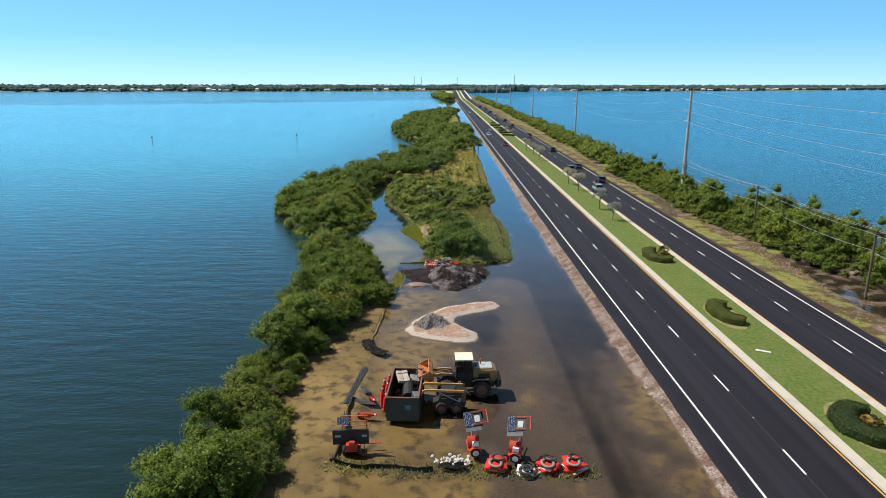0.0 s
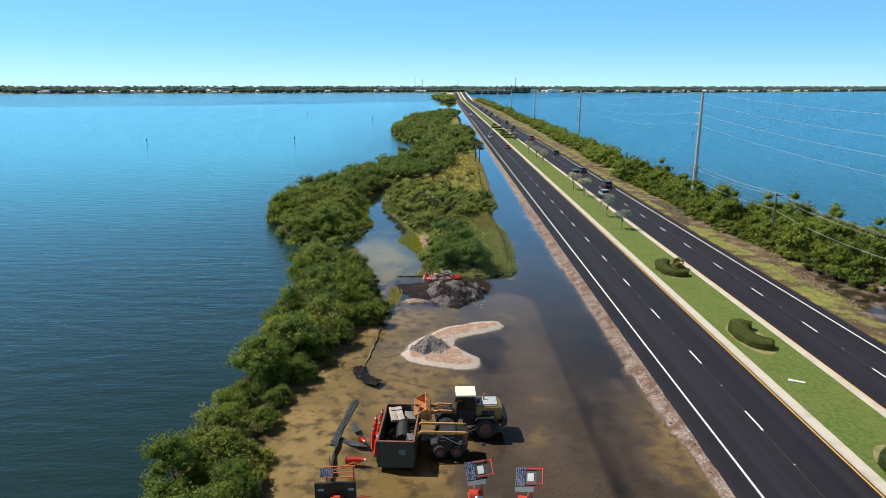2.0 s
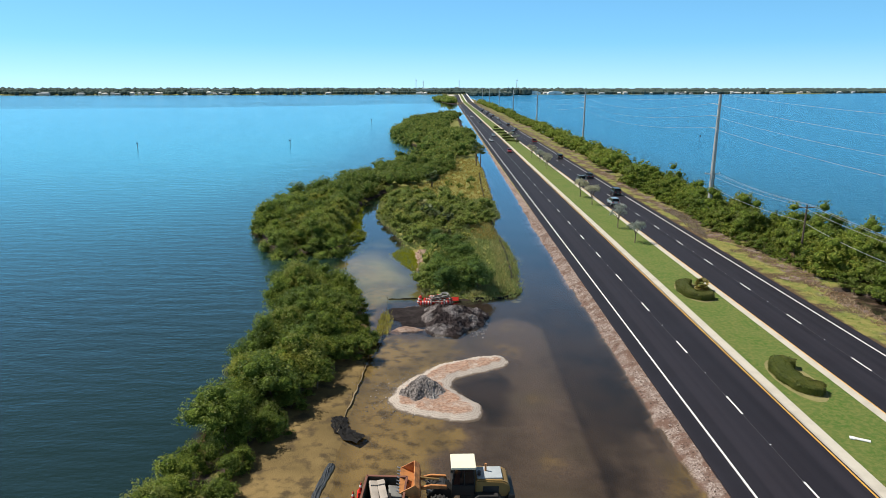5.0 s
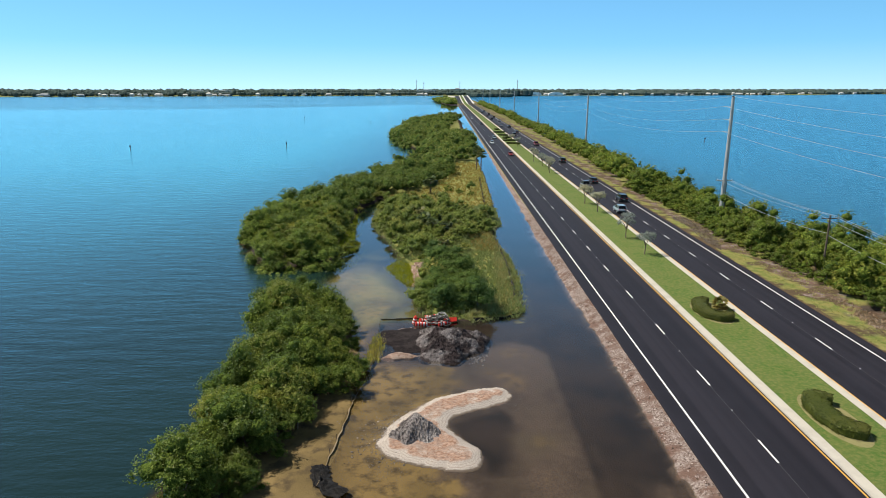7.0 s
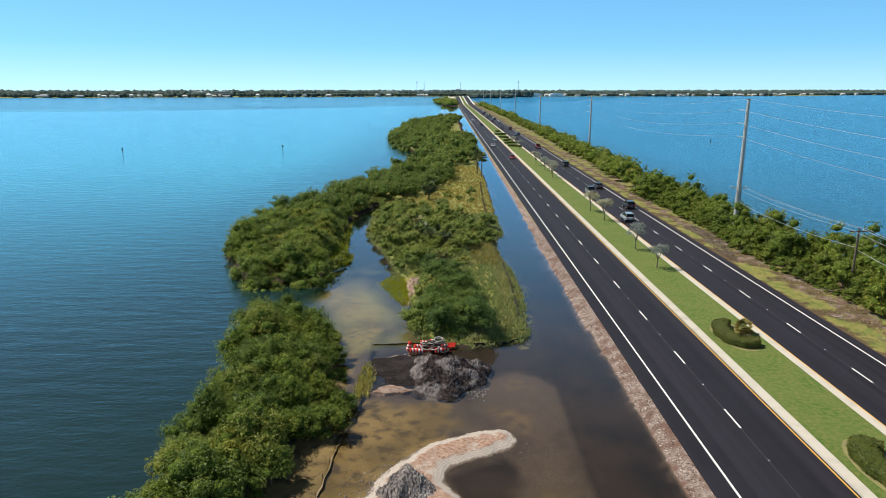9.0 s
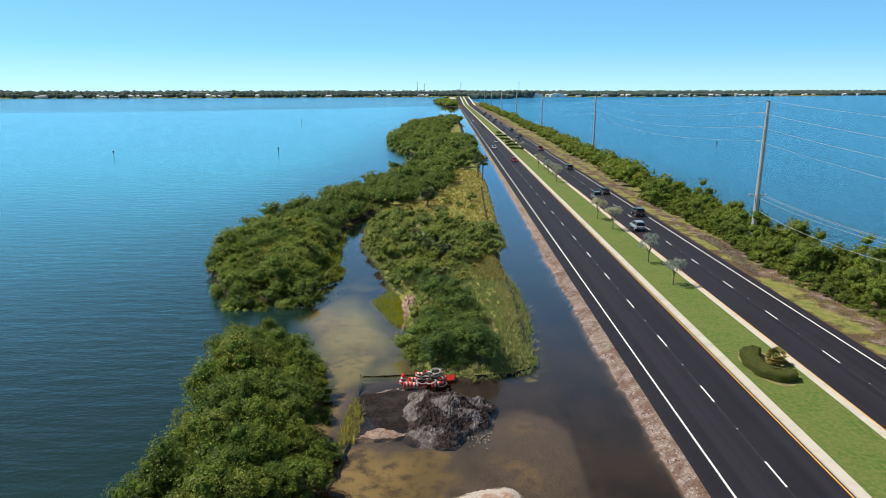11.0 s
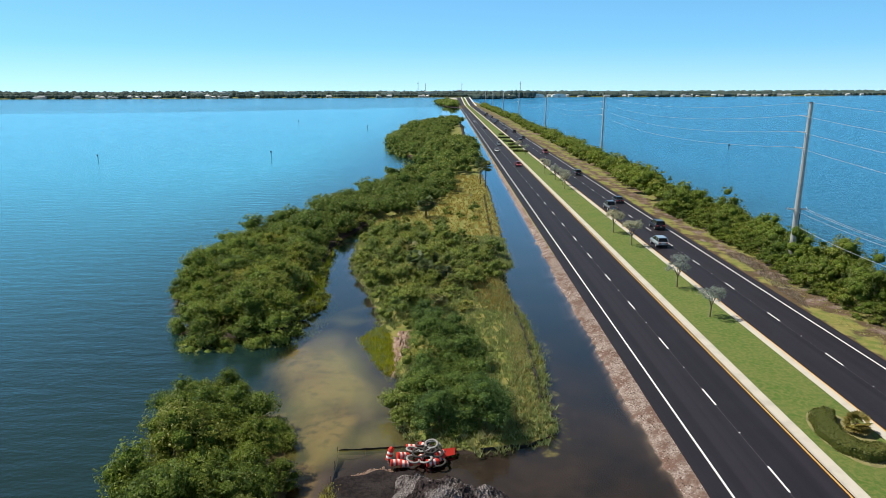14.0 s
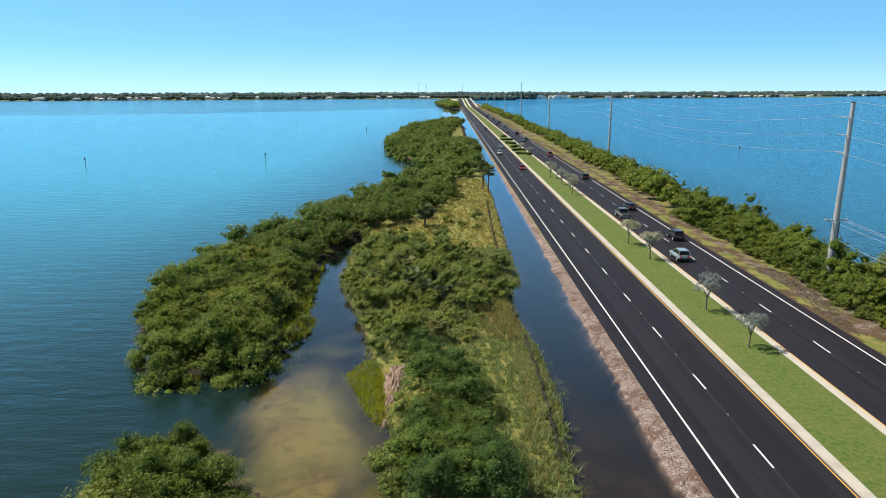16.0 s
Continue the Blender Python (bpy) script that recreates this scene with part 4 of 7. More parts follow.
meadow_spots = off_channel(off_rubble(scatter(rng, SHRUB_LAND, 2.6, 88, 168, -0.9), 1.0), 1.3)
plant(SHRUBS, [p for p in meadow_spots if p[1] > 127 or p[0] < -21.5], rng, 0.6, 1.2, 0.1)
for x, y in [p for p in meadow_spots if not (p[1] > 127 or p[0] < -21.5)]:
    c = rng.uniform(0.3, 0.72)
    copy_thing(SHRUBS[rng.randint(4)], pose(x, y, 0)).matrix_basis = pose(x, y, ground_at(x, y) - 0.1, 0, 0, rng.uniform(0, 360)) @ Matrix.Diagonal((c * 1.2, c * 1.2, c * 0.9, 1))
BIG_BUSH = [bush_kind("willow_bush", 80 + k, 4.0 + 0.3 * k, 2.3, 6500, 0.075, WILLOW, "tall rounded green bush at the end of the grassy island", "bush", "bushes at the island's end", 14) for k in range(2)]
plant(BIG_BUSH, [(-19.6, 91.2), (-20.8, 94.0), (-17.6, 91.8), (-18.6, 95.2), (-20.8, 98.2), (-18.2, 99.5), (-16.3, 94.6), (-16.6, 98.0), (-16.0, 91.4), (-19.6, 102.4), (-17.2, 102.6), (-20.6, 106.2), (-20.0, 110.4), (-17.9, 107.6), (-21.2, 114.2)], rng, 0.75, 1.0, 0.1)

# vegetation behind the far carriageway
VERGE_BUSH = [bush_kind("verge_bush", 100 + k, 3.9 + 0.6 * k, 2.1 + 0.2 * k, 1700, 0.12, VERGE_LEAF, "leafy green bush between the road verge and the bay", "bush", "bushes along the verge", 12) for k in range(4)]
VERGE_LAND = [(39.5, 52), (39.2, 76), (36.6, 86), (34.2, 94), (32.6, 104), (31.9, 115), (30.4, 127), (31.3, 145), (31.0, 160), (29.4, 190), (31, 262), (38.5, 262), (38, 180), (38.5, 140), (43, 122), (49, 110), (51, 52)]
plant(VERGE_BUSH, [p for p in scatter(rng, VERGE_LAND, 2.75, 54, 190, 0.0) if math.sin(p[1] * 0.31) + math.sin(p[1] * 0.113 + 1) + 0.35 * p[0] - 11.2 > -1.25], rng, 0.5, 1.3, 0.2)
for x, y in along_line([(38.6, 54), (38.2, 76), (35.8, 86), (33.6, 94), (32.0, 104), (31.2, 115), (29.9, 127), (30.8, 145), (30.5, 160), (29.2, 190)], 1.7):
    x, y, c = x + rng.normal() * 0.35, y + rng.normal() * 0.4, rng.uniform(0.32, 0.62)
    copy_thing(VERGE_BUSH[rng.randint(4)], pose(x, y, 0)).matrix_basis = pose(x, y, ground_at(x, y) - 0.25, 0, 0, rng.uniform(0, 360)) @ Matrix.Diagonal((c * 1.15, c * 1.15, c * 0.9, 1))
thicket("verge_thicket", scatter(rng, [(29.5, 190), (31, 262), (33, 400), (34, 620), (31, 900), (31, 1040), (37, 1040), (38, 620), (38.5, 262), (38, 190)], 4.3, 190, 1040, 0.0), 5, 4.4, 3.2, 320, 0.30, VERGE_LEAF, "distant green bushes along the causeway's verge")


def tufts(name, spots, seed, blades, length, material, label):
    """Grass tufts as one mass of narrow bent blades."""
    rng = np.random.RandomState(seed)
    p = np.array(spots)
    z = terrain(p[:, :1], p[:, 1:])[0]
    base = np.repeat(np.concatenate([p, z], 1), blades, 0)
    n = len(base)
    base[:, :2] += rng.normal(size=(n, 2)) * 0.14
    lean = rng.normal(size=(n, 3)) * 0.42
    lean[:, 2] = 1
    tall = (length * rng.uniform(0.45, 1.3, n) * np.repeat(rng.uniform(0.6, 1.3, len(p)), blades))[:, None]
    side = rng.normal(size=(n, 3)) * np.array([1, 1, 0])
    side /= np.linalg.norm(side, axis=1)[:, None]
    w = 0.035 * rng.uniform(0.7, 1.6, n)[:, None]
    tip = base + lean * tall
    mid = base + lean * tall * 0.5 + np.array([0, 0, 0.12]) * tall
    verts = np.stack([base - side * w, base + side * w, mid + side * w, tip, mid - side * w], 1).reshape(-1, 3)
    faces = [(5 * i, 5 * i + 1, 5 * i + 2, 5 * i + 3, 5 * i + 4) for i in range(n)]
    return tagged(mesh_ob(name, verts.tolist(), faces, material, None, False), label, "grass", kind="stuff")


GRASS_LAND = [(-22, 91), (-16, 88.6), (-11, 90), (-10.4, 92), (-10.3, 98), (-9.8, 107), (-10.2, 117), (-11.3, 127), (-11, 137), (-9.4, 141), (-9.2, 153), (-8.8, 174), (-8.3, 244), (-18, 244), (-20, 205),
              (-25, 186), (-33, 176), (-33.5, 142), (-31, 134), (-28, 127), (-26, 120), (-25, 113), (-23, 106)]
tufts("tall_grass", off_rubble(scatter(rng, MEADOW, 0.56, 87, 160, -0.3, jitter=0.95), 0.2), 7, 11, 0.44, GRASS_BLADE, "tall tangled green and straw grass on the island")
tufts("bank_sedge", scatter(rng, [(-27.6, 76), (-26.4, 77), (-26.2, 81), (-26.7, 84.5), (-27.4, 84)], 0.28, 75, 86, 0.0, -29, -25), 19, 9, 0.45, SHRUB, "green sedge growing along the silt fence")
tufts("tall_grass", scatter(rng, GRASS_LAND, 1.0, 160, 244, -0.2, jitter=1.2), 8, 10, 0.5, MARSH_BLADE, "tall marsh grass further along the island")
tufts("bank_grass", scatter(rng, [(-29.5, 34.6), (-10, 34.4), (-9.6, 35.6), (-18, 36.2), (-28.6, 36.5)], 0.42, 34, 37, 0.0, -30, -9), 9, 8, 0.22, GRASS_BLADE, "short straw-coloured grass along the flooded bank")
tufts("verge_grass", scatter(rng, [(25, 40), (27.5, 60), (28.2, 90), (32, 92), (33, 130), (35, 200), (30, 200), (27, 130), (25, 90)], 0.9, 44, 200, 0.0, jitter=0.95), 10, 5, 0.12, GRASS_BLADE, "short patchy grass on the road verge")
tufts("sedge", scatter(rng, [(-28.4, 110.8), (-26.8, 113.5), (-25.4, 110), (-24.6, 104), (-24.2, 101.2), (-25.8, 104.4)], 0.2, 100, 115, -0.3, -30, -20), 13, 9, 0.26, SEDGE, "low green sedge at the edge of the channel")
tufts("sedge", scatter(rng, [(-36, 108), (-33.6, 114), (-33, 124), (-35.5, 130), (-36.8, 150), (-38.5, 156), (-38, 128), (-36.5, 112)], 0.6, 106, 158, 0.0), 14, 8, 0.6, SEDGE, "yellowish marsh grass along the channel bank")


def palm(seed, height, fronds=22, reach=1.5):
    """A cabbage palm: ringed trunk and a head of fan leaves."""
    rng = np.random.RandomState(seed)
    root = thing("cabbage_palm", "cabbage palm with a round head of fan leaves", "palm", "palms")
    part("trunk", limb(bmesh.new(), [(0.02 * k, 0, height * k / 5 - 0.2 * (k == 0)) for k in range(6)], [0.19, 0.16, 0.17, 0.15, 0.15, 0.13], 9), BARK, root)
    bm = bmesh.new()
    for k in range(fronds):
        a, e = k * 2.4, rng.uniform(-0.7, 1.25)
        out = Vector((math.cos(a) * math.cos(e), math.sin(a) * math.cos(e), math.sin(e)))
        side = out.cross(Vector((0, 0, 1))).normalized()
        top = Vector((0.1, 0, height))
        rod(bm, top, top + out * reach * 0.5, 0.02, 0.012, 4)
        hub = top + out * reach * 0.5
        for j in range(-4, 5):
            d = (out * math.cos(j * 0.3) + side * math.sin(j * 0.3)) * reach * 0.62
            d.z -= 0.12 * reach * abs(j) / 4 + 0.1
            s2 = d.cross(out.cross(side)).normalized() * 0.14
            v = [bm.verts.new(q) for q in (hub, hub + d * 0.5 + s2, hub + d, hub + d * 0.5 - s2)]
            bm.faces.new(v)
    part("crown", bm, PALM_LEAF, root)
    return root


PALMS = [palm(1, 6.0, 46, 1.8), palm(2, 2.4, 36, 1.6)]
PALMS[0].matrix_basis = pose(-9.6, 226, ground_at(-9.6, 226))
for x, y, s in ((-8.6, 219, 1.0), (-9.3, 236, 0.9)):
    copy_thing(PALMS[0], pose(x, y, ground_at(x, y), 0, 0, x * 40)).scale = (s, s, s)
PALMS[1].matrix_basis = pose(-23.5, 177.5, ground_at(-23.5, 177.5)) @ Matrix.Diagonal((1.25, 1.25, 1.25, 1))
for x, y, s in ((-22, 133, 0.8), (-23.6, 136, 0.9), (-19.5, 131, 0.75), (-21.5, 138.5, 0.8), (-20, 118.5, 0.7), (-24.5, 144, 0.75), (39, 133, 1.1), (41.5, 128, 1.0)):
    copy_thing(PALMS[1], pose(x, y, ground_at(x, y), 0, 0, x * 40)).scale = (s, s, s)


def median_tree(seed):
    """A small silver-leaved tree: forked trunk, limbs and an airy crown."""
    rng = np.random.RandomState(seed)
    root = thing("silver_tree", "small silvery-leaved tree with a thin crooked trunk in the median", "tree", "median trees")
    part("trunk", limb(bmesh.new(), [(0, 0, -0.2), (0.05, 0.05, 0.7), (0.08, 0.03, 1.5)], [0.12, 0.09, 0.08], 8), BARK, root)
    cs, rs = [], []
    for k in range(6):
        a = k * 1.1 + rng.uniform(0, 0.6)
        tip = Vector((math.cos(a) * rng.uniform(0.5, 1.0), math.sin(a) * rng.uniform(0.5, 1.0), rng.uniform(2.5, 3.9)))
        part("branch", limb(bmesh.new(), [(0.08, 0.03, 1.4), tuple(tip * 0.55 + Vector((0.05, 0.05, 0.75))), tuple(tip)], [0.055, 0.04, 0.02]), BARK, root)
        cs.append(tuple(tip))
        rs.append(rng.uniform(0.6, 0.95))
    ob = new("crown", crown_mesh("crown", rng, cs, rs, 2600, 0.085, SILVER_LEAF, 0.8, False))
    ob.parent = root
    return root


TREES = [median_tree(3), median_tree(5), median_tree(8)]
for k, (x, y, s) in enumerate(((11.8, 115.9, 0.92), (12.0, 127.5, 1.0), (12.5, 151.3, 1.1), (11.9, 161.5, 1.1), (12.2, 214.7, 1.0), (13.0, 222, 1.1), (12.6, 232.3, 1.1), (11.6, 246, 1.1), (12.4, 306, 1.0), (11.5, 327, 1.0))):
    m = pose(x, y, 0.82, 0, 0, k * 77)
    ob = TREES[k] if k < 3 else copy_thing(TREES[k % 3], m)
    ob.matrix_basis = m @ Matrix.Diagonal((s, s, s, 1))


def hedge(seed, path, half, height, label):
    """A clipped, flat-topped hedge along a curved line: a solid inner body under a skin of small leaves."""
    rng = np.random.RandomState(seed)
    root = thing("clipped_hedge", label, "hedge", "median hedges")
    pts = np.array(path, float)
    t = np.linspace(0, len(pts) - 1, 40)
    line = np.stack([np.interp(t, np.arange(len(pts)), pts[:, k]) for k in (0, 1)], 1)
    for _ in range(6):
        line[1:-1] = (line[:-2] + 2 * line[1:-1] + line[2:]) / 4
    d = np.gradient(line, axis=0)
    d /= np.linalg.norm(d, axis=1)[:, None]
    side = np.stack([-d[:, 1], d[:, 0]], 1)
    taper = np.clip(np.minimum(np.arange(40), np.arange(40)[::-1]) / 5.0, 0.25, 1.0) ** 0.5 * (1 + 0.08 * np.sin(np.arange(40) * 0.9 + seed))
    a = np.linspace(-0.35, math.pi + 0.35, 13)
    prof = np.stack([np.sign(np.cos(a)) * np.abs(np.cos(a)) ** 0.5, np.sign(np.sin(a)) * np.abs(np.sin(a)) ** 0.45], 1)

    def skin(i, j, out):
        w, h = half * taper[i] * prof[j, 0] * out, 0.35 + (height - 0.35) * prof[j, 1] * out
        return np.stack([line[i, 0] + side[i, 0] * w, line[i, 1] + side[i, 1] * w, np.maximum(h, 0.0)], -1)

    grid_i, grid_j = np.meshgrid(np.arange(40), np.arange(13), indexing="ij")
    inner = skin(grid_i.ravel(), grid_j.ravel(), 0.93)
    faces = [(i * 13 + j, i * 13 + j + 1, (i + 1) * 13 + j + 1, (i + 1) * 13 + j) for i in range(39) for j in range(12)]
    faces += [tuple(range(13)), tuple(39 * 13 + j for j in range(12, -1, -1))]
    count = int(900 * len(pts) * half)
    fi, fj = rng.randint(0, 39, count), rng.randint(0, 12, count)
    u, v = rng.rand(count, 1), rng.rand(count, 1)
    out = 1.0
    p = skin(fi, fj, out) * (1 - u) * (1 - v) + skin(fi + 1, fj, out) * u * (1 - v) + skin(fi, fj + 1, out) * (1 - u) * v + skin(fi + 1, fj + 1, out) * u * v
    p += rng.normal(size=p.shape) * 0.035
    n = np.cross(skin(fi + 1, fj, out) - skin(fi, fj, out), skin(fi, fj + 1, out) - skin(fi, fj, out))
    n = n / (np.linalg.norm(n, axis=1)[:, None] + 1e-9) + rng.normal(size=p.shape) * 0.35
    n /= np.linalg.norm(n, axis=1)[:, None]
    q = np.cross(n, rng.normal(size=p.shape))
    q /= np.linalg.norm(q, axis=1)[:, None] + 1e-9
    r = np.cross(n, q)
    s = 0.07 * rng.uniform(0.6, 1.3, count)[:, None]
    leaf = np.stack([p - q * s, p - r * s * 0.6, p + q * s, p + r * s * 0.6], 1).reshape(-1, 3)
    base = len(inner)
    verts = np.concatenate([inner, leaf]).tolist()
    faces += [tuple(base + 4 * k + j for j in range(4)) for k in range(count)]
    ob = mesh_ob("hedge_body", verts, faces, HEDGE_LEAF, None, False)
    ob.parent = root
    part("stem", stems(rng, 0.3, 0.5, 0.05), BARK, root).location = (float(line[20, 0]), float(line[20, 1]), 0.1)
    return root


H1 = hedge(1, [(0.1, 3.1), (-1.1, 2.2), (-1.7, -0.3), (-1.3, -2.3), (-0.1, -3.0), (0.9, -2.2)], 0.9, 0.82, "low clipped olive hedge curved round a golden palm, in mulch")
H1.matrix_basis = pose(12.1, 89.3, 0.82)
H2 = hedge(2, [(1.0, 2.3), (-0.3, 3.0), (-0.9, 1.0), (-0.8, -1.0), (-0.2, -2.5), (0.9, -2.2)], 0.95, 0.85, "low clipped olive hedge in a horseshoe shape, in mulch")
H2.matrix_basis = pose(11.5, 64.0, 0.82)
H3 = hedge(3, [(0.8, 1.6), (-0.6, 2.2), (-1.8, 1.0), (-2.1, -0.8), (-1.2, -2.2), (0.0, -2.4), (1.1, -1.6)], 0.95, 0.88, "broad clipped hedge ring round yellow-leaved plants, in mulch")
H3.matrix_basis = pose(12.2, 39.6, 0.82)
for y in (318, 335, 352, 372, 395, 420):
    copy_thing(H2, pose(11.6, y, 0.82, 0, 0, y * 3))
SMALL_PALM = palm(9, 0.75, 24, 1.0)
tagged(SMALL_PALM, "small golden fan palm inside the hedge", "palm")
for child in SMALL_PALM.children:
    if child.name.startswith("crown"):
        child.data.materials[0] = GOLD_PALM
SMALL_PALM.matrix_basis = pose(12.9, 90.0, 0.82)
for x, y, c in ((11.9, 39.9, 0.5), (12.5, 39.0, 0.45), (12.9, 39.9, 0.4)):
    copy_thing(SMALL_PALM, pose(x, y, 0.85, 0, 0, x * 90)).scale = (c, c, c)
for x, y, rx, ry in ((11.7, 89.2, 2.1, 4.2), (11.3, 64.0, 1.8, 4.3), (11.7, 39.6, 2.2, 4.0)):
    bm = bmesh.new()
    bmesh.ops.create_circle(bm, cap_ends=True, radius=1.0, segments=28, matrix=Matrix.Translation((x, y, 0.845)) @ Matrix.Diagonal((rx, ry, 1, 1)))
    tagged(part("mulch_bed", bm, plain("mulch", (0.22, 0.20, 0.08), 0.95, grain=4, wear=0.5)), "dry pale mulch and thin grass under the hedge", "mulch", kind="structure")

# dead brush along the far verge, weeds in the ditch
tufts("dead_brush", scatter(rng, [(25.4, 119), (27.6, 126), (29.2, 134), (29.4, 147), (26.6, 147), (26.6, 137), (25.2, 126)], 0.42, 118, 148, 0.0, jitter=0.9), 31, 8, 0.17, DRY_TWIG, "heap of dead brown brush and bark along the verge")
tufts("dead_brush", scatter(rng, [(27.8, 74), (29.4, 74), (30.4, 82), (31.0, 96), (28.6, 96), (28.0, 86)], 0.55, 73, 95, 0.0, jitter=0.9), 32, 7, 0.22, DRY_TWIG, "brown dry weeds on the verge beside the ditch")
tufts("ditch_weed", scatter(rng, [(-10.2, 100), (-9.0, 103), (-8.0, 108), (-8.4, 118), (-10.2, 120), (-10.6, 108)], 0.5, 99, 121, 0.0, -12, -6, jitter=0.9), 33, 6, 0.3, SHRUB, "green weeds growing out of the ditch water")

# thicker scrub across the meadow, a reddish patch of dry weed, low shrubs further along
more = scatter(rng, [(-30, 147), (-23, 130.5), (-16.5, 129), (-11.6, 132), (-11.4, 145), (-14.6, 155), (-21.5, 164), (-30.4, 167)], 2.5, 128, 168, 0.0) + scatter(rng, [(-32, 168), (-22, 166), (-12, 158), (-11, 200), (-18, 200), (-26, 184)], 8.0, 158, 200, 0.0, jitter=0.9)
for x, y in off_channel(more, 1.3):
    k = rng.randint(4)
    c = rng.uniform(0.55, 1.15) if y < 165 else rng.uniform(0.4, 0.8)
    copy_thing(SHRUBS[k], pose(x, y, ground_at(x, y) - 0.1)).matrix_basis = pose(x, y, ground_at(x, y) - 0.1, 0, 0, rng.uniform(0, 360)) @ Matrix.Diagonal((c, c, c * 1.05, 1))
tufts("dry_weed", scatter(rng, [(-15.4, 132), (-11.2, 131), (-11.2, 117.5), (-14.4, 120)], 0.62, 117, 133, -0.3, jitter=0.95), 41, 8, 0.62, leaf_material("reddish_weed", (0.20, 0.17, 0.06), (0.40, 0.33, 0.13), (0.46, 0.30, 0.12)), "reddish dry weeds among the grass")

# straw-coloured grass along the fence and at the island's corner, low scrub along the channel
STRAW = leaf_material("straw_grass", (0.36, 0.32, 0.12), (0.66, 0.58, 0.24), (0.72, 0.54, 0.24), 0.5)
tufts("straw_grass", scatter(rng, [(-16.5, 89), (-11.2, 90.2), (-10.4, 98), (-10.0, 112), (-10.8, 127), (-11.0, 140), (-9.6, 152), (-12.4, 152), (-12.6, 138), (-12.2, 122), (-12.4, 104), (-13.4, 96), (-16.5, 92)], 0.42, 88, 153, 0.0, -18, -8, jitter=0.9), 43, 9, 0.36, STRAW, "straw-coloured dry grass along the silt fence")
for x, y in along_line([(-38.6, 111.5), (-37.2, 114), (-36.6, 119), (-35.2, 123.5), (-37.4, 128), (-38.4, 135), (-39.2, 142), (-40.2, 150), (-40.0, 158), (-38.9, 163), (-37.6, 168), (-36.6, 173), (-35.4, 177)], 1.3):
    x, y, c = x + rng.normal() * 0.6, y + rng.normal() * 0.5, rng.uniform(0.4, 0.8)
    copy_thing(SHRUBS[rng.randint(4)], pose(x, y, 0)).matrix_basis = pose(x, y, ground_at(x, y) - 0.15, 0, 0, rng.uniform(0, 360)) @ Matrix.Diagonal((c, c, c * 0.9, 1))

# ---- power lines ----
def steel_pole(x, y):
    """Tall tapered steel pole with three post insulators and a low crossarm."""
    root = thing("power_pole", "tall tapered grey steel power pole with three insulators", "power pole", "power poles", at=pose(x, y, ground_at(x, y)))
    part("shaft", rod(bmesh.new(), (0, 0, -0.5), (0, 0, 24.2), 0.46, 0.27, 12), GALVANISED, root)
    part("cap", rod(bmesh.new(), (0, 0, 24.2), (0, 0, 24.35), 0.30, 0.26, 12), BLACK_STEEL, root)
    for z in (22.4, 20.1, 17.8):
        ins = part("insulator", rod(bmesh.new(), (-0.25, 0, z - 0.1), (-1.5, 0, z + 0.08), 0.07, 0.055, 8), WHITE, root, "pale post insulator")
        bm = bmesh.new()
        rod(bm, (-1.46, -0.12, z + 0.06), (-1.46, 0.12, z + 0.06), 0.05, 0.05, 8)
        part("clamp", bm, STEEL, ins)
    return root


def crossarm(root, z, half):
    arm = part("crossarm", box(bmesh.new(), -half, half, -0.07, 0.07, z - 0.08, z + 0.08, 0.02), GALVANISED, root)
    for x in (-half + 0.1, 0.45, half - 0.1):
        part("insulator", rod(bmesh.new(), (x, 0, z + 0.06), (x, 0, z + 0.34), 0.06, 0.045, 8), WHITE, arm)
    for s in (-1, 1):
        part("brace", rod(bmesh.new(), (s * half * 0.6, 0, z - 0.06), (s * 0.2, 0, z - 0.75), 0.03, 0.03, 6), GALVANISED, root)


POLE_SPOTS = [(33.0, -5.0), (33.95, 140.7), (38.3, 286.0), (38.9, 432), (38.9, 580), (38.8, 728), (38, 876), (37, 1020)]
STEEL_POLES = [steel_pole(x, y) for x, y in POLE_SPOTS]
crossarm(STEEL_POLES[1], 8.6, 1.5)
part("bracket", rod(bmesh.new(), (0.2, 0, 4.6), (1.3, -0.2, 4.9), 0.05, 0.04, 6), STEEL, STEEL_POLES[1])
part("conduit", rod(bmesh.new(), (0.42, -0.2, 0), (0.4, -0.2, 8.4), 0.06, 0.06, 6), BLACK_STEEL, STEEL_POLES[1])


def wood_pole(x, y, height, gear=False):
    root = thing("wooden_utility_pole", "weathered brown wooden utility pole with a crossarm", "utility pole", "wooden poles", at=pose(x, y, ground_at(x, y)))
    part("shaft", rod(bmesh.new(), (0, 0, -0.8), (0, 0, height), 0.17, 0.12, 10), WOOD_POLE, root)
    arm = part("crossarm", box(bmesh.new(), -1.2, 1.2, -0.06, 0.06, height - 0.5, height - 0.36, 0.01), WOOD_POLE, root)
    for px in (-1.1, 0.5, 1.1):
        part("insulator", rod(bmesh.new(), (px, 0, height - 0.36), (px, 0, height - 0.16), 0.05, 0.04, 8), STEEL, arm)
    if gear:
        can = part("transformer", rod(bmesh.new(), (0.42, 0, height - 1.9), (0.42, 0, height - 1.0), 0.24, 0.24, 12), GREY_PAINT, root, "grey transformer can")
        part("lid", rod(bmesh.new(), (0.42, 0, height - 1.0), (0.42, 0, height - 0.92), 0.26, 0.18, 12), GREY_PAINT, can)
    return root


WOOD_SPOTS = [(33.2, 41.5, 8.9, False), (33.3, 73.2, 8.9, True), (33.6, 105, 8.8, False)]
for spot in WOOD_SPOTS:
    wood_pole(*spot)


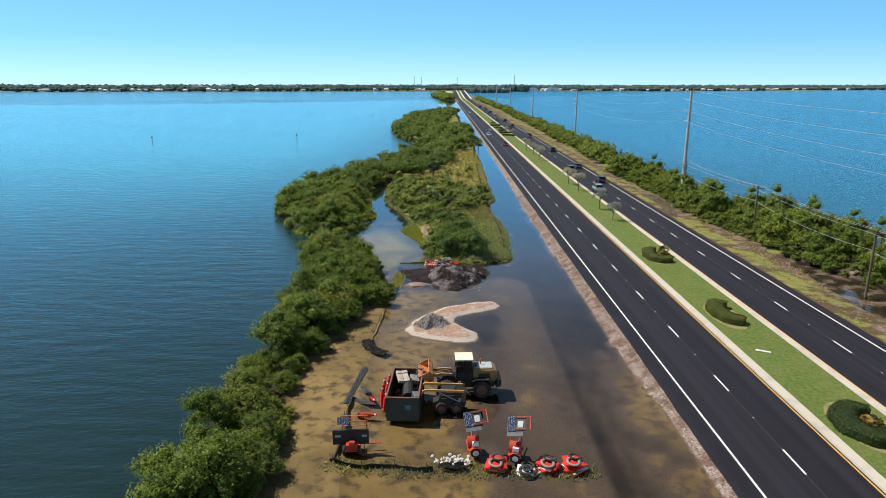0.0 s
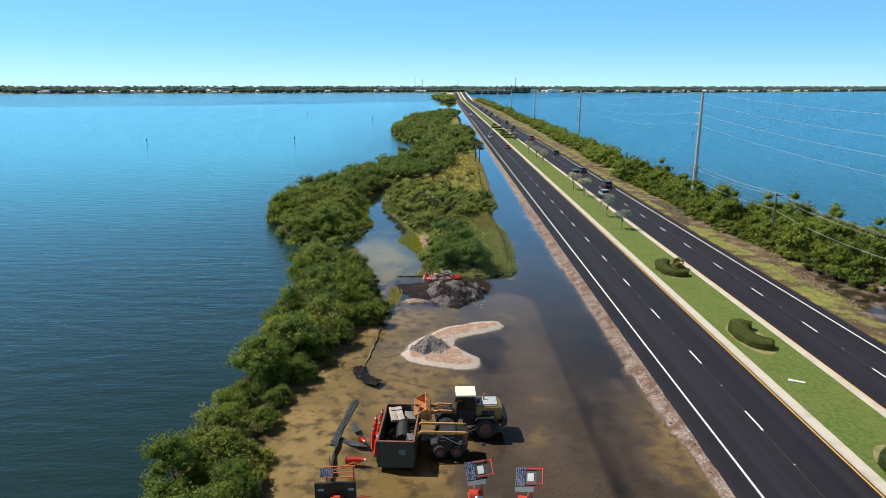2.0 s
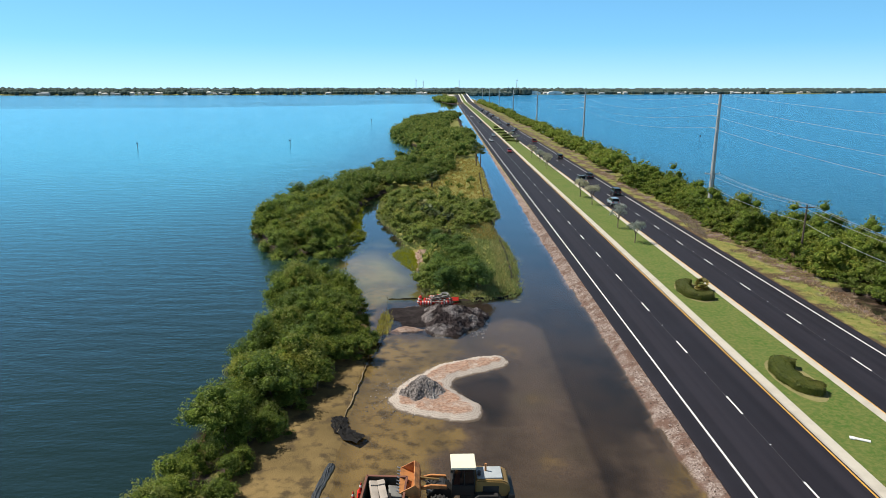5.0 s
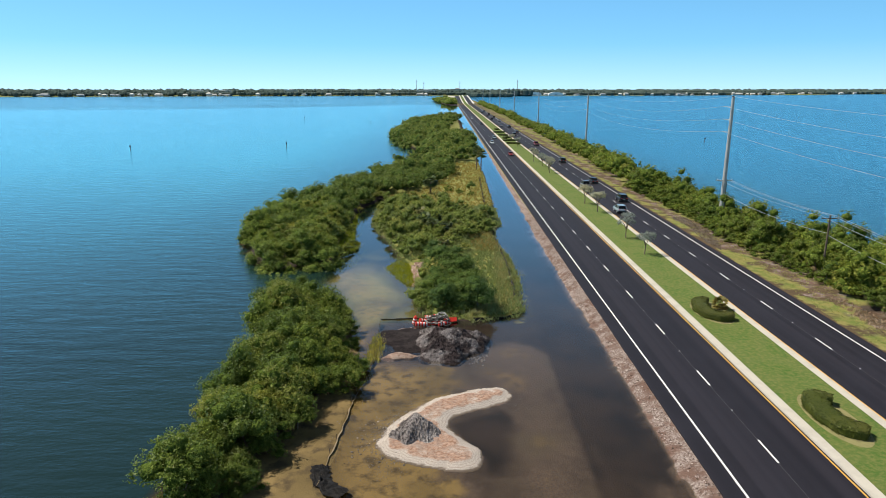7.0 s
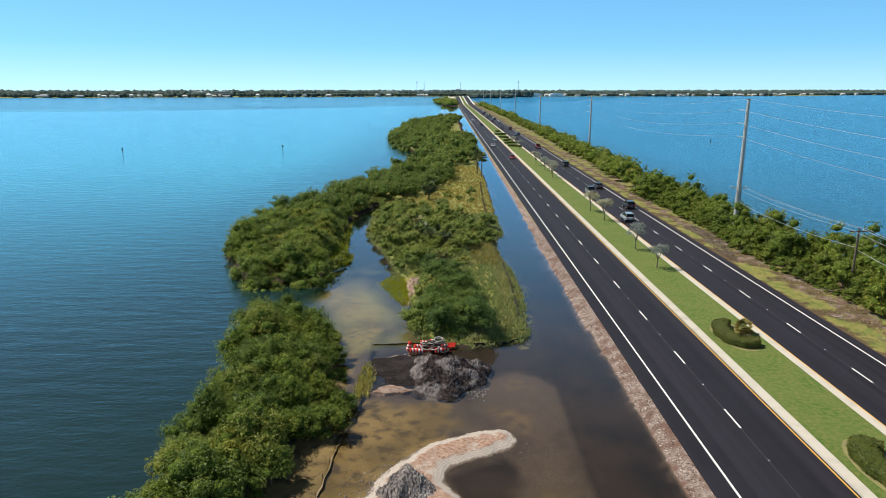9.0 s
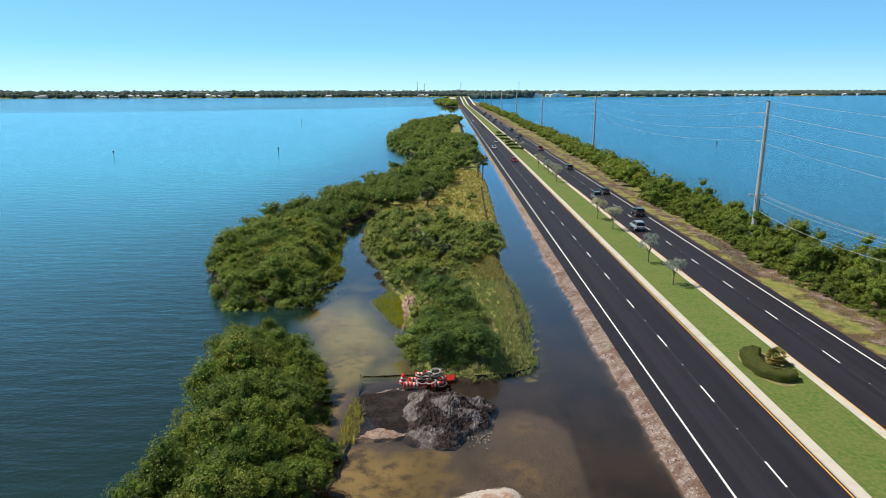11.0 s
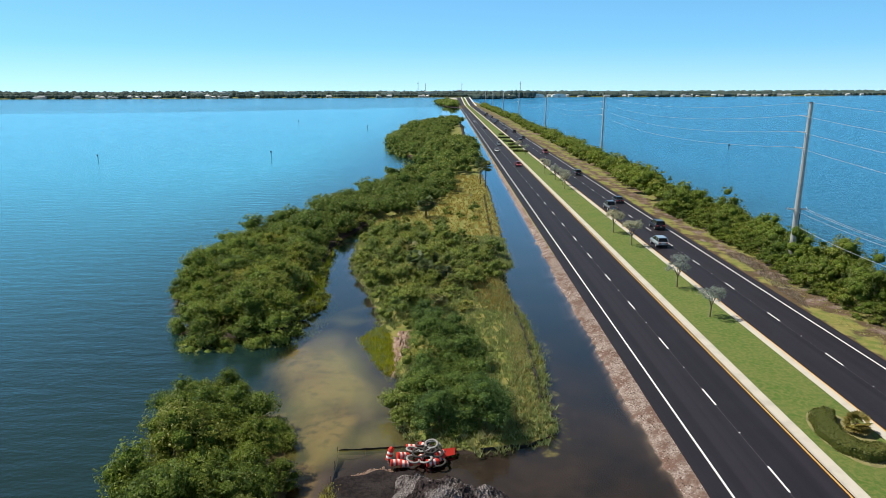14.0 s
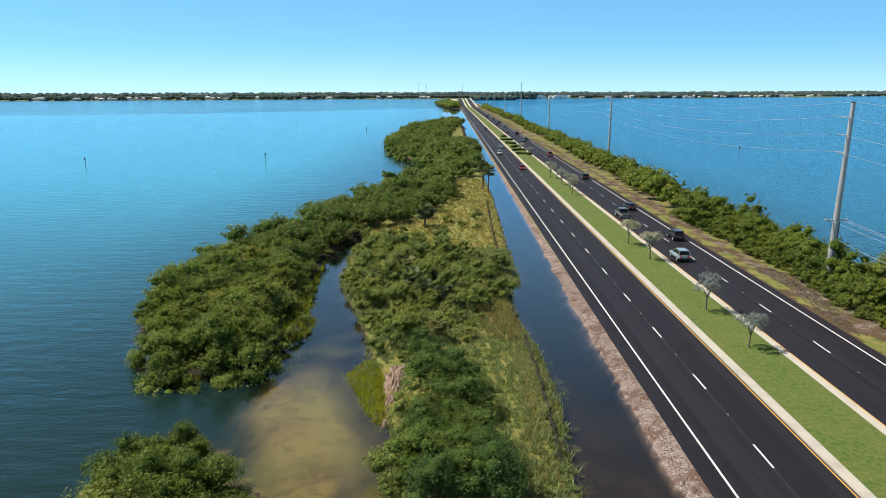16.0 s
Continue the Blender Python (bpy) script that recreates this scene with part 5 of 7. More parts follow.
def wire(a, b, sag, label, r=0.022):
    bm = bmesh.new()
    n = 14
    a, b = Vector(a), Vector(b)
    pts = [a.lerp(b, k / n) - Vector((0, 0, sag * 4 * (k / n) * (1 - k / n))) for k in range(n + 1)]
    limb(bm, pts, [r] * (n + 1), 5)
    return tagged(part("power_cable", bm, WIRE), label, "cable", "power cables")


for (x0, y0), (x1, y1) in zip(POLE_SPOTS[:5], POLE_SPOTS[1:6]):
    z0, z1 = ground_at(x0, y0), ground_at(x1, y1)
    for z in (22.48, 20.18, 17.88):
        wire((x0 - 1.46, y0, z0 + z), (x1 - 1.46, y1, z1 + z), 2.6, "thin pale overhead cable slung between steel poles", 0.016)
    wire((x0, y0, z0 + 24.3), (x1, y1, z1 + 24.3), 2.0, "thin overhead ground wire between pole tops", 0.014)
ends = [(33.2, 41.5, 8.9), (33.3, 73.2, 8.9), (33.6, 105, 8.8), (33.95, 140.7, 8.9)]
for (x0, y0, z0), (x1, y1, z1) in zip(ends, ends[1:]):
    for dx in (-1.1, 0.5, 1.1):
        wire((x0 + dx, y0, ground_at(x0, y0) + z0 - 0.15), (x1 + dx, y1, ground_at(x1, y1) + z1 - 0.15), 0.5, "thin overhead cable between wooden poles", 0.018)
    wire((x0 + 0.15, y0, ground_at(x0, y0) + z0 - 2.6), (x1 + 0.2, y1, ground_at(x1, y1) + z1 - 2.9), 0.7, "black telephone cable below the power lines", 0.024)

# ---- vehicles ----
def wheel(parent, x, y, r, w, rim_mat=ALLOY, name="wheel"):
    """A wheel whose axle lies along x; tyre and rim."""
    hub = new(name)
    hub.parent = parent
    hub.location = (x, y, r)
    bm = bmesh.new()
    profile = [(-w / 2, r * 0.62), (-w / 2, r * 0.93), (-w / 2 * 0.75, r), (w / 2 * 0.75, r), (w / 2, r * 0.93), (w / 2, r * 0.62)]
    n = 20
    rings = [[bm.verts.new((px, math.cos(6.2832 * k / n) * pr, math.sin(6.2832 * k / n) * pr)) for k in range(n)] for px, pr in profile]
    for a, b in zip(rings, rings[1:] + rings[:1]):
        for k in range(n):
            bm.faces.new((a[k], a[(k + 1) % n], b[(k + 1) % n], b[k]))
    part("tyre", bm, RUBBER, hub, smooth=True)
    bm = bmesh.new()
    rod(bm, (-w * 0.42, 0, 0), (w * 0.42, 0, 0), r * 0.63, r * 0.63, 16)
    bmesh.ops.inset_individual(bm, faces=[f for f in bm.faces if len(f.verts) > 6], thickness=r * 0.12, depth=-0.03)
    part("rim", bm, rim_mat, hub)
    return hub


def loft(bm, sections):
    """Closed skin through sections of equal point count."""
    rows = [[bm.verts.new(p) for p in s] for s in sections]
    for a, b in zip(rows, rows[1:]):
        for k in range(len(a)):
            bm.faces.new((a[k], a[(k + 1) % len(a)], b[(k + 1) % len(a)], b[k]))
    bm.faces.new(rows[0][::-1])
    bm.faces.new(rows[-1])
    bmesh.ops.recalc_face_normals(bm, faces=bm.faces)
    return bm


def section(y, half, z0, z1, tuck=0.88):
    """A rounded cross-section of a car body at y."""
    zm = z0 + (z1 - z0) * 0.55
    pts = [(half * 0.9, z0), (half, z0 + 0.14), (half, zm), (half * 0.97, z1 - 0.10), (half * tuck, z1)]
    return [(x, y, z) for x, z in pts] + [(-x, y, z) for x, z in reversed(pts)]


CAR_KINDS = {
    "sedan": dict(length=4.7, half=0.90, body=[(-2.35, 0.55, 0.75), (-2.2, 0.30, 0.98), (-1.5, 0.26, 1.02), (0.9, 0.26, 0.96), (1.9, 0.28, 0.82), (2.3, 0.34, 0.68), (2.36, 0.45, 0.60)],
                  cab=[(-1.75, 0.96), (-1.1, 1.40), (0.1, 1.44), (1.15, 0.95)], r=0.33, axle=1.38),
    "suv": dict(length=4.7, half=0.94, body=[(-2.3, 0.55, 0.95), (-2.2, 0.34, 1.12), (-1.5, 0.30, 1.14), (0.8, 0.30, 1.10), (1.8, 0.32, 1.0), (2.25, 0.38, 0.84), (2.32, 0.5, 0.72)],
                cab=[(-2.15, 1.10), (-1.85, 1.66), (0.0, 1.70), (1.0, 1.08)], r=0.37, axle=1.38),
    "pickup": dict(length=5.8, half=0.98, body=[(-2.9, 0.60, 1.06), (-2.85, 0.45, 1.08), (-1.0, 0.42, 1.08), (0.9, 0.42, 1.14), (2.3, 0.44, 1.10), (2.8, 0.48, 0.98), (2.88, 0.6, 0.85)],
                   cab=[(-0.85, 1.08), (-0.55, 1.80), (0.75, 1.84), (1.55, 1.12)], r=0.40, axle=1.75),
}


def car(kind, paint, label, x, y, heading=0.0, z=None):
    """A car: body, cabin glass with roof, wheels, lights, bumpers and mirrors. It points along +y."""
    k = CAR_KINDS[kind]
    root = thing({"sedan": "car", "suv": "car", "pickup": "pickup_truck"}[kind], label, "pickup truck" if kind == "pickup" else "car", "cars on the causeway", at=pose(x, y, road_z(y) if z is None else z, 0, 0, heading))
    h = k["half"]
    body = part("body", loft(bmesh.new(), [section(yy, h * (0.86 if i in (0, len(k["body"]) - 1) else 1.0), z0, z1) for i, (yy, z0, z1) in enumerate(k["body"])]), paint, root, smooth=True)
    body.modifiers.new("round", "SUBSURF").render_levels = 1
    body.modifiers["round"].levels = 1
    c = k["cab"]
    bm = loft(bmesh.new(), [[(h * 0.90, yy, 0.9), (h * (0.90 if i in (0, 3) else 0.74), yy, zz), (-h * (0.90 if i in (0, 3) else 0.74), yy, zz), (-h * 0.90, yy, 0.9)] for i, (yy, zz) in enumerate(c)])
    part("glasshouse", bm, CAR_GLASS, root, "dark tinted windows")
    bm = bmesh.new()
    box(bm, -h * 0.74, h * 0.74, c[1][0] - 0.06, c[2][0] + 0.06, c[1][1] - 0.02, c[2][1] + 0.05, 0.03)
    part("roof", bm, paint, root)
    for s in (-1, 1):
        for (ya, za), (yb, zb) in ((c[0], c[1]), (c[3], c[2]), ((c[1][0] * 0.5 + c[2][0] * 0.5, 0.95), (c[1][0] * 0.5 + c[2][0] * 0.5, c[1][1]))):
            part("pillar", rod(bmesh.new(), (s * h * 0.91, ya, za), (s * h * 0.76, yb, zb), 0.045, 0.04, 6), paint, root)
        for yy in (-k["axle"], k["axle"]):
            wheel(root, s * (h - 0.10), yy, k["r"], 0.24)
        zl = k["body"][1][2] - 0.2
        part("tail_light", box(bmesh.new(), s * h * 0.62 - 0.14, s * h * 0.62 + 0.14, k["body"][0][0] - 0.03, k["body"][0][0] + 0.10, zl - 0.12, zl + 0.08, 0.02), RED, root, "red tail light")
        part("headlight", box(bmesh.new(), s * h * 0.66 - 0.16, s * h * 0.66 + 0.16, k["body"][-1][0] - 0.16, k["body"][-1][0] - 0.01, 0.62, 0.76, 0.02), WHITE, root, "clear headlight")
        part("mirror", box(bmesh.new(), s * (h + 0.08) - 0.09, s * (h + 0.08) + 0.09, c[3][0] - 0.45, c[3][0] - 0.30, c[3][1] + 0.02, c[3][1] + 0.18, 0.03), paint, root)
    part("rear_bumper", box(bmesh.new(), -h * 0.9, h * 0.9, k["body"][0][0] - 0.07, k["body"][0][0] + 0.12, 0.42, 0.62, 0.04), STEEL if kind == "pickup" else BLACK_STEEL, root)
    part("number_plate", box(bmesh.new(), -0.16, 0.16, k["body"][0][0] - 0.085, k["body"][0][0] - 0.06, 0.64, 0.76, 0.005), WHITE, root, "plain pale plate")
    if kind == "pickup":
        bm = bmesh.new()
        box(bm, -h * 0.82, h * 0.82, -2.78, -0.95, 1.075, 1.10, 0.01)
        part("bed", bm, BLACK_STEEL, root, "black cargo bed")
    return root


GREY_CAR, BLACK_CAR = car_paint("grey_car", (0.17, 0.19, 0.20)), car_paint("black_car", (0.012, 0.013, 0.018))
SILVER_CAR, RED_CAR, WHITE_CAR = car_paint("silver_car", (0.38, 0.47, 0.52)), car_paint("red_car", (0.40, 0.02, 0.015)), car_paint("white_car", (0.75, 0.75, 0.74))
car("pickup", GREY_CAR, "grey crew-cab pickup truck on the asphalt", 17.3, 186)
car("sedan", BLACK_CAR, "black sedan driving on the asphalt", 21.3, 195)
car("suv", BLACK_CAR, "dark sport utility car on the asphalt", 21.4, 166)
car("suv", SILVER_CAR, "silver-blue compact crossover on the asphalt", 17.3, 152)
for kind, paint, label, x, y, head in (
    ("sedan", RED_CAR, "red sedan far along the road", 5.6, 268, 180), ("sedan", WHITE_CAR, "white sedan far along the road", 2.0, 320, 180), ("sedan", SILVER_CAR, "silver sedan far along the road", 5.4, 352, 180),
    ("suv", BLACK_CAR, "black car far along the road", 21.5, 245, 0), ("pickup", RED_CAR, "dark red pickup truck far along the road", 21.4, 312, 0), ("suv", GREY_CAR, "grey car far along the road", 17.6, 371, 0),
    ("sedan", BLACK_CAR, "black sedan far along the road", 21.4, 392, 0), ("suv", BLACK_CAR, "black car far along the road", 21.5, 440, 0), ("sedan", GREY_CAR, "grey sedan far along the road", 17.4, 455, 0),
    ("suv", WHITE_CAR, "white car in the distant queue", 21.4, 520, 0), ("sedan", BLACK_CAR, "black car in the distant queue", 17.5, 545, 0), ("suv", BLACK_CAR, "black car in the distant queue", 21.4, 575, 0),
    ("sedan", GREY_CAR, "grey car in the distant queue", 17.5, 605, 0), ("suv", BLACK_CAR, "black car in the distant queue", 21.4, 640, 0), ("sedan", WHITE_CAR, "white car far along the road", 2.2, 560, 180),
    ("sedan", BLACK_CAR, "black car far along the road", 5.5, 480, 180), ("suv", BLACK_CAR, "black car in the distant queue", 17.5, 680, 0), ("suv", GREY_CAR, "grey car in the distant queue", 21.4, 720, 0)):
    car(kind, paint, label, x, y, head)

# ---- flooded works yard ----
def mound(name, label, category, cx, cy, rx, ry, height, material, seed, rough=0.25, tilt=0.0, res=46):
    """A heaped pile with a lumpy, ragged surface."""
    rng = np.random.RandomState(seed)
    g = np.linspace(-1.15, 1.15, res)
    u, v = np.meshgrid(g, g)
    rad = np.hypot(u, v) * (1 + 0.14 * np.sin(3 * np.arctan2(v, u) + seed) + 0.08 * np.sin(7 * np.arctan2(v, u) + 2 * seed))
    h = np.clip(1 - rad, 0, 1) ** 0.75
    h = h * (1 + tilt * u)
    lum = waves(u * rx, v * ry, 1.6, seed) * 0.5 + waves(u * rx, v * ry, 4.0, seed + 1) * 0.3 + rng.uniform(-0.3, 0.3, u.shape) * 0.9
    z = height * (h + rough * lum * np.clip(h * 3, 0, 1)) - 0.45 * smooth01(rad, 0.95, 1.15)
    x, y = cx + u * rx, cy + v * ry
    i = (np.arange(res - 1)[:, None] * res + np.arange(res - 1)[None]).ravel()
    verts = np.stack([x, y, z], -1).reshape(-1, 3)
    faces = np.stack([i, i + 1, i + res + 1, i + res], -1)
    return tagged(mesh_ob(name, verts.tolist(), faces.tolist(), material, None, False), label, category)


mound("soil_mound", "dark wet heap of excavated muck with pale lumps", "soil pile", -19.3, 80.9, 3.9, 4.2, 1.75, MUCK, 4, 0.24, 0.12, 84)
mound("soil_mound", "low flat dark muck spread beside the heap", "soil pile", -23.6, 82.5, 3.0, 3.7, 0.30, MUCK_FLAT, 9, 0.08, 0.0, 40)
mound("soil_ridge", "low brown ridge of soil at the water", "soil pile", -24.2, 78.0, 1.6, 0.8, 0.35, RUBBLE, 12, 0.4, 0.0, 26)
mound("clay_mound", "small grey heap of clay on the sandbar", "soil pile", -21.9, 62.9, 2.0, 2.3, 1.45, CLAY, 6, 0.3, -0.1, 54)
mound("rubble_bank", "pinkish rubble spilled on the channel bank", "rubble", -23.9, 108.0, 1.5, 5.8, 1.0, RUBBLE, 15, 0.35, 0.0, 40)


def sandbar():
    """The curved bank of pale sand that stands out of the water."""
    xs, ys = np.arange(-26.5, -12.5, 0.16), np.arange(56.5, 72.5, 0.16)
    gx, gy = np.meshgrid(xs, ys)
    d = inside_distance(gx, gy, SANDBAR) + 0.12 * waves(gx, gy, 1.2, 2)
    z = np.where(d > 0, 0.06 + 0.26 * smooth01(d, 0, 1.1) + 0.03 * waves(gx, gy, 3.0, 8) + 0.02 * waves(gx, gy, 9.0, 18), d * 0.5)
    keep = d > -0.6
    index = -np.ones(d.shape, int)
    index[keep] = np.arange(keep.sum())
    quads = [(index[j, i], index[j, i + 1], index[j + 1, i + 1], index[j + 1, i]) for j in range(len(ys) - 1) for i in range(len(xs) - 1) if keep[j : j + 2, i : i + 2].all()]
    return tagged(mesh_ob("sandbar", np.stack([gx, gy, z], -1)[keep].tolist(), [tuple(map(int, q)) for q in quads], BAR_SAND), "curved bar of pale pinkish sand above the water", "sandbar")


sandbar()


RIM_RUST = plain("dark_rust", (0.17, 0.07, 0.045), 0.8, grain=5, wear=0.5)


def dumpster():
    """Open-top steel waste container, ribbed, with rubbish inside."""
    root = thing("dumpster", "dark green open-top steel waste container half full of scrap", "dumpster", at=pose(-23.85, 44.45, 0.0, 0, 0, -2.5))
    L, W, H, t = 5.5, 2.6, 2.1, 0.08
    part("floor_plate", box(bmesh.new(), -W / 2, W / 2, -L / 2, L / 2, 0.05, 0.15, 0.01), DARK_STEEL, root)
    for name, b in (("side_wall", (-W / 2, -W / 2 + t, -L / 2, L / 2)), ("side_wall", (W / 2 - t, W / 2, -L / 2, L / 2)), ("end_wall", (-W / 2 + t, W / 2 - t, -L / 2, -L / 2 + t)), ("end_wall", (-W / 2 + t, W / 2 - t, L / 2 - t, L / 2))):
        w = part(name, box(bmesh.new(), *b, 0.15, H, 0.01), DARK_STEEL, root)
        if name == "side_wall":
            s = -1 if b[0] < 0 else 1
            for k in range(7):
                y = -L / 2 + 0.35 + k * (L - 0.7) / 6
                part("rib", box(bmesh.new(), min(s * W / 2, s * (W / 2 + 0.09)), max(s * W / 2, s * (W / 2 + 0.09)), y - 0.05, y + 0.05, 0.2, H - 0.1, 0.01), DARK_STEEL, w)
    for b in ((-W / 2 - 0.05, -W / 2 + t + 0.01, -L / 2 - 0.05, L / 2 + 0.05), (W / 2 - t - 0.01, W / 2 + 0.05, -L / 2 - 0.05, L / 2 + 0.05), (-W / 2, W / 2, -L / 2 - 0.06, -L / 2 + t + 0.03), (-W / 2, W / 2, L / 2 - t - 0.03, L / 2 + 0.06)):
        part("rim", box(bmesh.new(), *b, H - 0.01, H + 0.06, 0.02), RIM_RUST, root, "rusty top rim")
    # a small label whose writing cannot be read
    for k, (w, z) in enumerate(((0.56, 1.42), (0.40, 1.28), (0.46, 1.16))):
        part("label_bar", box(bmesh.new(), 0.45 - w / 2, 0.45 + w / 2, -L / 2 - 0.012, -L / 2 - 0.002, z - 0.045, z + 0.045), TEAL_PAINT, root, "faded blue-green label bar")
    return root


dumpster()
# scrap inside the container
bm = bmesh.new()
rod(bm, (-0.0, -1.1, 0), (-0.1, 1.25, 0.25), 0.5, 0.5, 16)
tagged(part("scrap_tank", bm, BLACK_STEEL), "black cylindrical tank thrown into the waste container", "tank").matrix_basis = pose(-23.6, 44.75, 1.1)
for k, (x, y) in enumerate(((-24.45, 46.05), (-23.95, 46.15))):
    bm = box(bmesh.new(), -0.24, 0.24, -0.85, 0.8, -0.12, 0.12, 0.05)
    box(bm, -0.2, 0.26, 0.3, 0.62, 0.1, 0.2, 0.03)
    tagged(part("seat_pad", bm, plain("dirty_foam", (0.42, 0.37, 0.32), 0.9, grain=4, wear=0.4)), "dirty pale seat padding thrown on the scrap", "padding", "seat pads").matrix_basis = pose(x, y, 1.85, 8, 10 - 14 * k, 14)
bm = box(bmesh.new(), -0.4, 0.4, -0.5, 0.5, -0.2, 0.2, 0.08)
tagged(part("scrap_drum", bm, GREY_RUBBER), "grey plastic housing on the scrap", "housing").matrix_basis = pose(-23.2, 46.3, 1.5, 8, 14, 12)
bm = box(bmesh.new(), -0.22, 0.22, -0.35, 0.35, -0.3, 0.3, 0.03)
tagged(part("scrap_crate", bm, STEEL), "small pale metal crate among the scrap", "crate").matrix_basis = pose(-22.95, 42.6, 1.75, 12, 6, 20)
for k in range(26):
    r = np.random.RandomState(300 + k)
    bm = box(bmesh.new(), -r.uniform(0.1, 0.4), r.uniform(0.1, 0.4), -r.uniform(0.1, 0.5), r.uniform(0.1, 0.5), -0.06, 0.1, 0.02)
    ob = tagged(part("scrap_piece", bm, (BLACK_STEEL, RUST, GREY_RUBBER, DARK_STEEL)[k % 4]), "dirty piece of broken scrap in the container", "scrap", "scrap pieces")
    ob.matrix_basis = pose(-23.85 + r.uniform(-1.0, 1.0), 44.45 + r.uniform(-2.4, 2.4), 0.3 + 0.5 * r.rand(), r.uniform(-40, 40), r.uniform(-40, 40), r.uniform(0, 180))


def prism(bm, profile, y0, y1):
    """A shape cut from a side view (x, z), given thickness along y."""
    a, b = [bm.verts.new((x, y0, z)) for x, z in profile], [bm.verts.new((x, y1, z)) for x, z in profile]
    bm.faces.new(a[::-1])
    bm.faces.new(b)
    for k in range(len(a)):
        bm.faces.new((a[k], a[(k + 1) % len(a)], b[(k + 1) % len(a)], b[k]))
    bmesh.ops.recalc_face_normals(bm, faces=bm.faces)
    return bm


def soften(bm, offset=0.04):
    bmesh.ops.bevel(bm, geom=list(bm.edges), offset=offset, segments=2, affect="EDGES")
    return bm


def side_wheel(parent, x, y, r, w, rim_mat):
    """A big wheel whose axle lies along y, with lugs."""
    hub = wheel(parent, 0, 0, r, w, rim_mat)
    hub.matrix_basis = pose(x, y, r, 0, 0, 90)
    bm = bmesh.new()
    for k in range(18):
        a = k * math.tau / 18
        for s in (-1, 1):
            box(bm, -w * 0.02 if s > 0 else -w * 0.5, w * 0.5 if s > 0 else w * 0.02, -0.05, 0.05, r * 0.97, r * 1.05, 0.0, Matrix.Rotation(a + s * 0.08, 4, "X"))
    part("tread", bm, RUBBER, hub)
    return hub


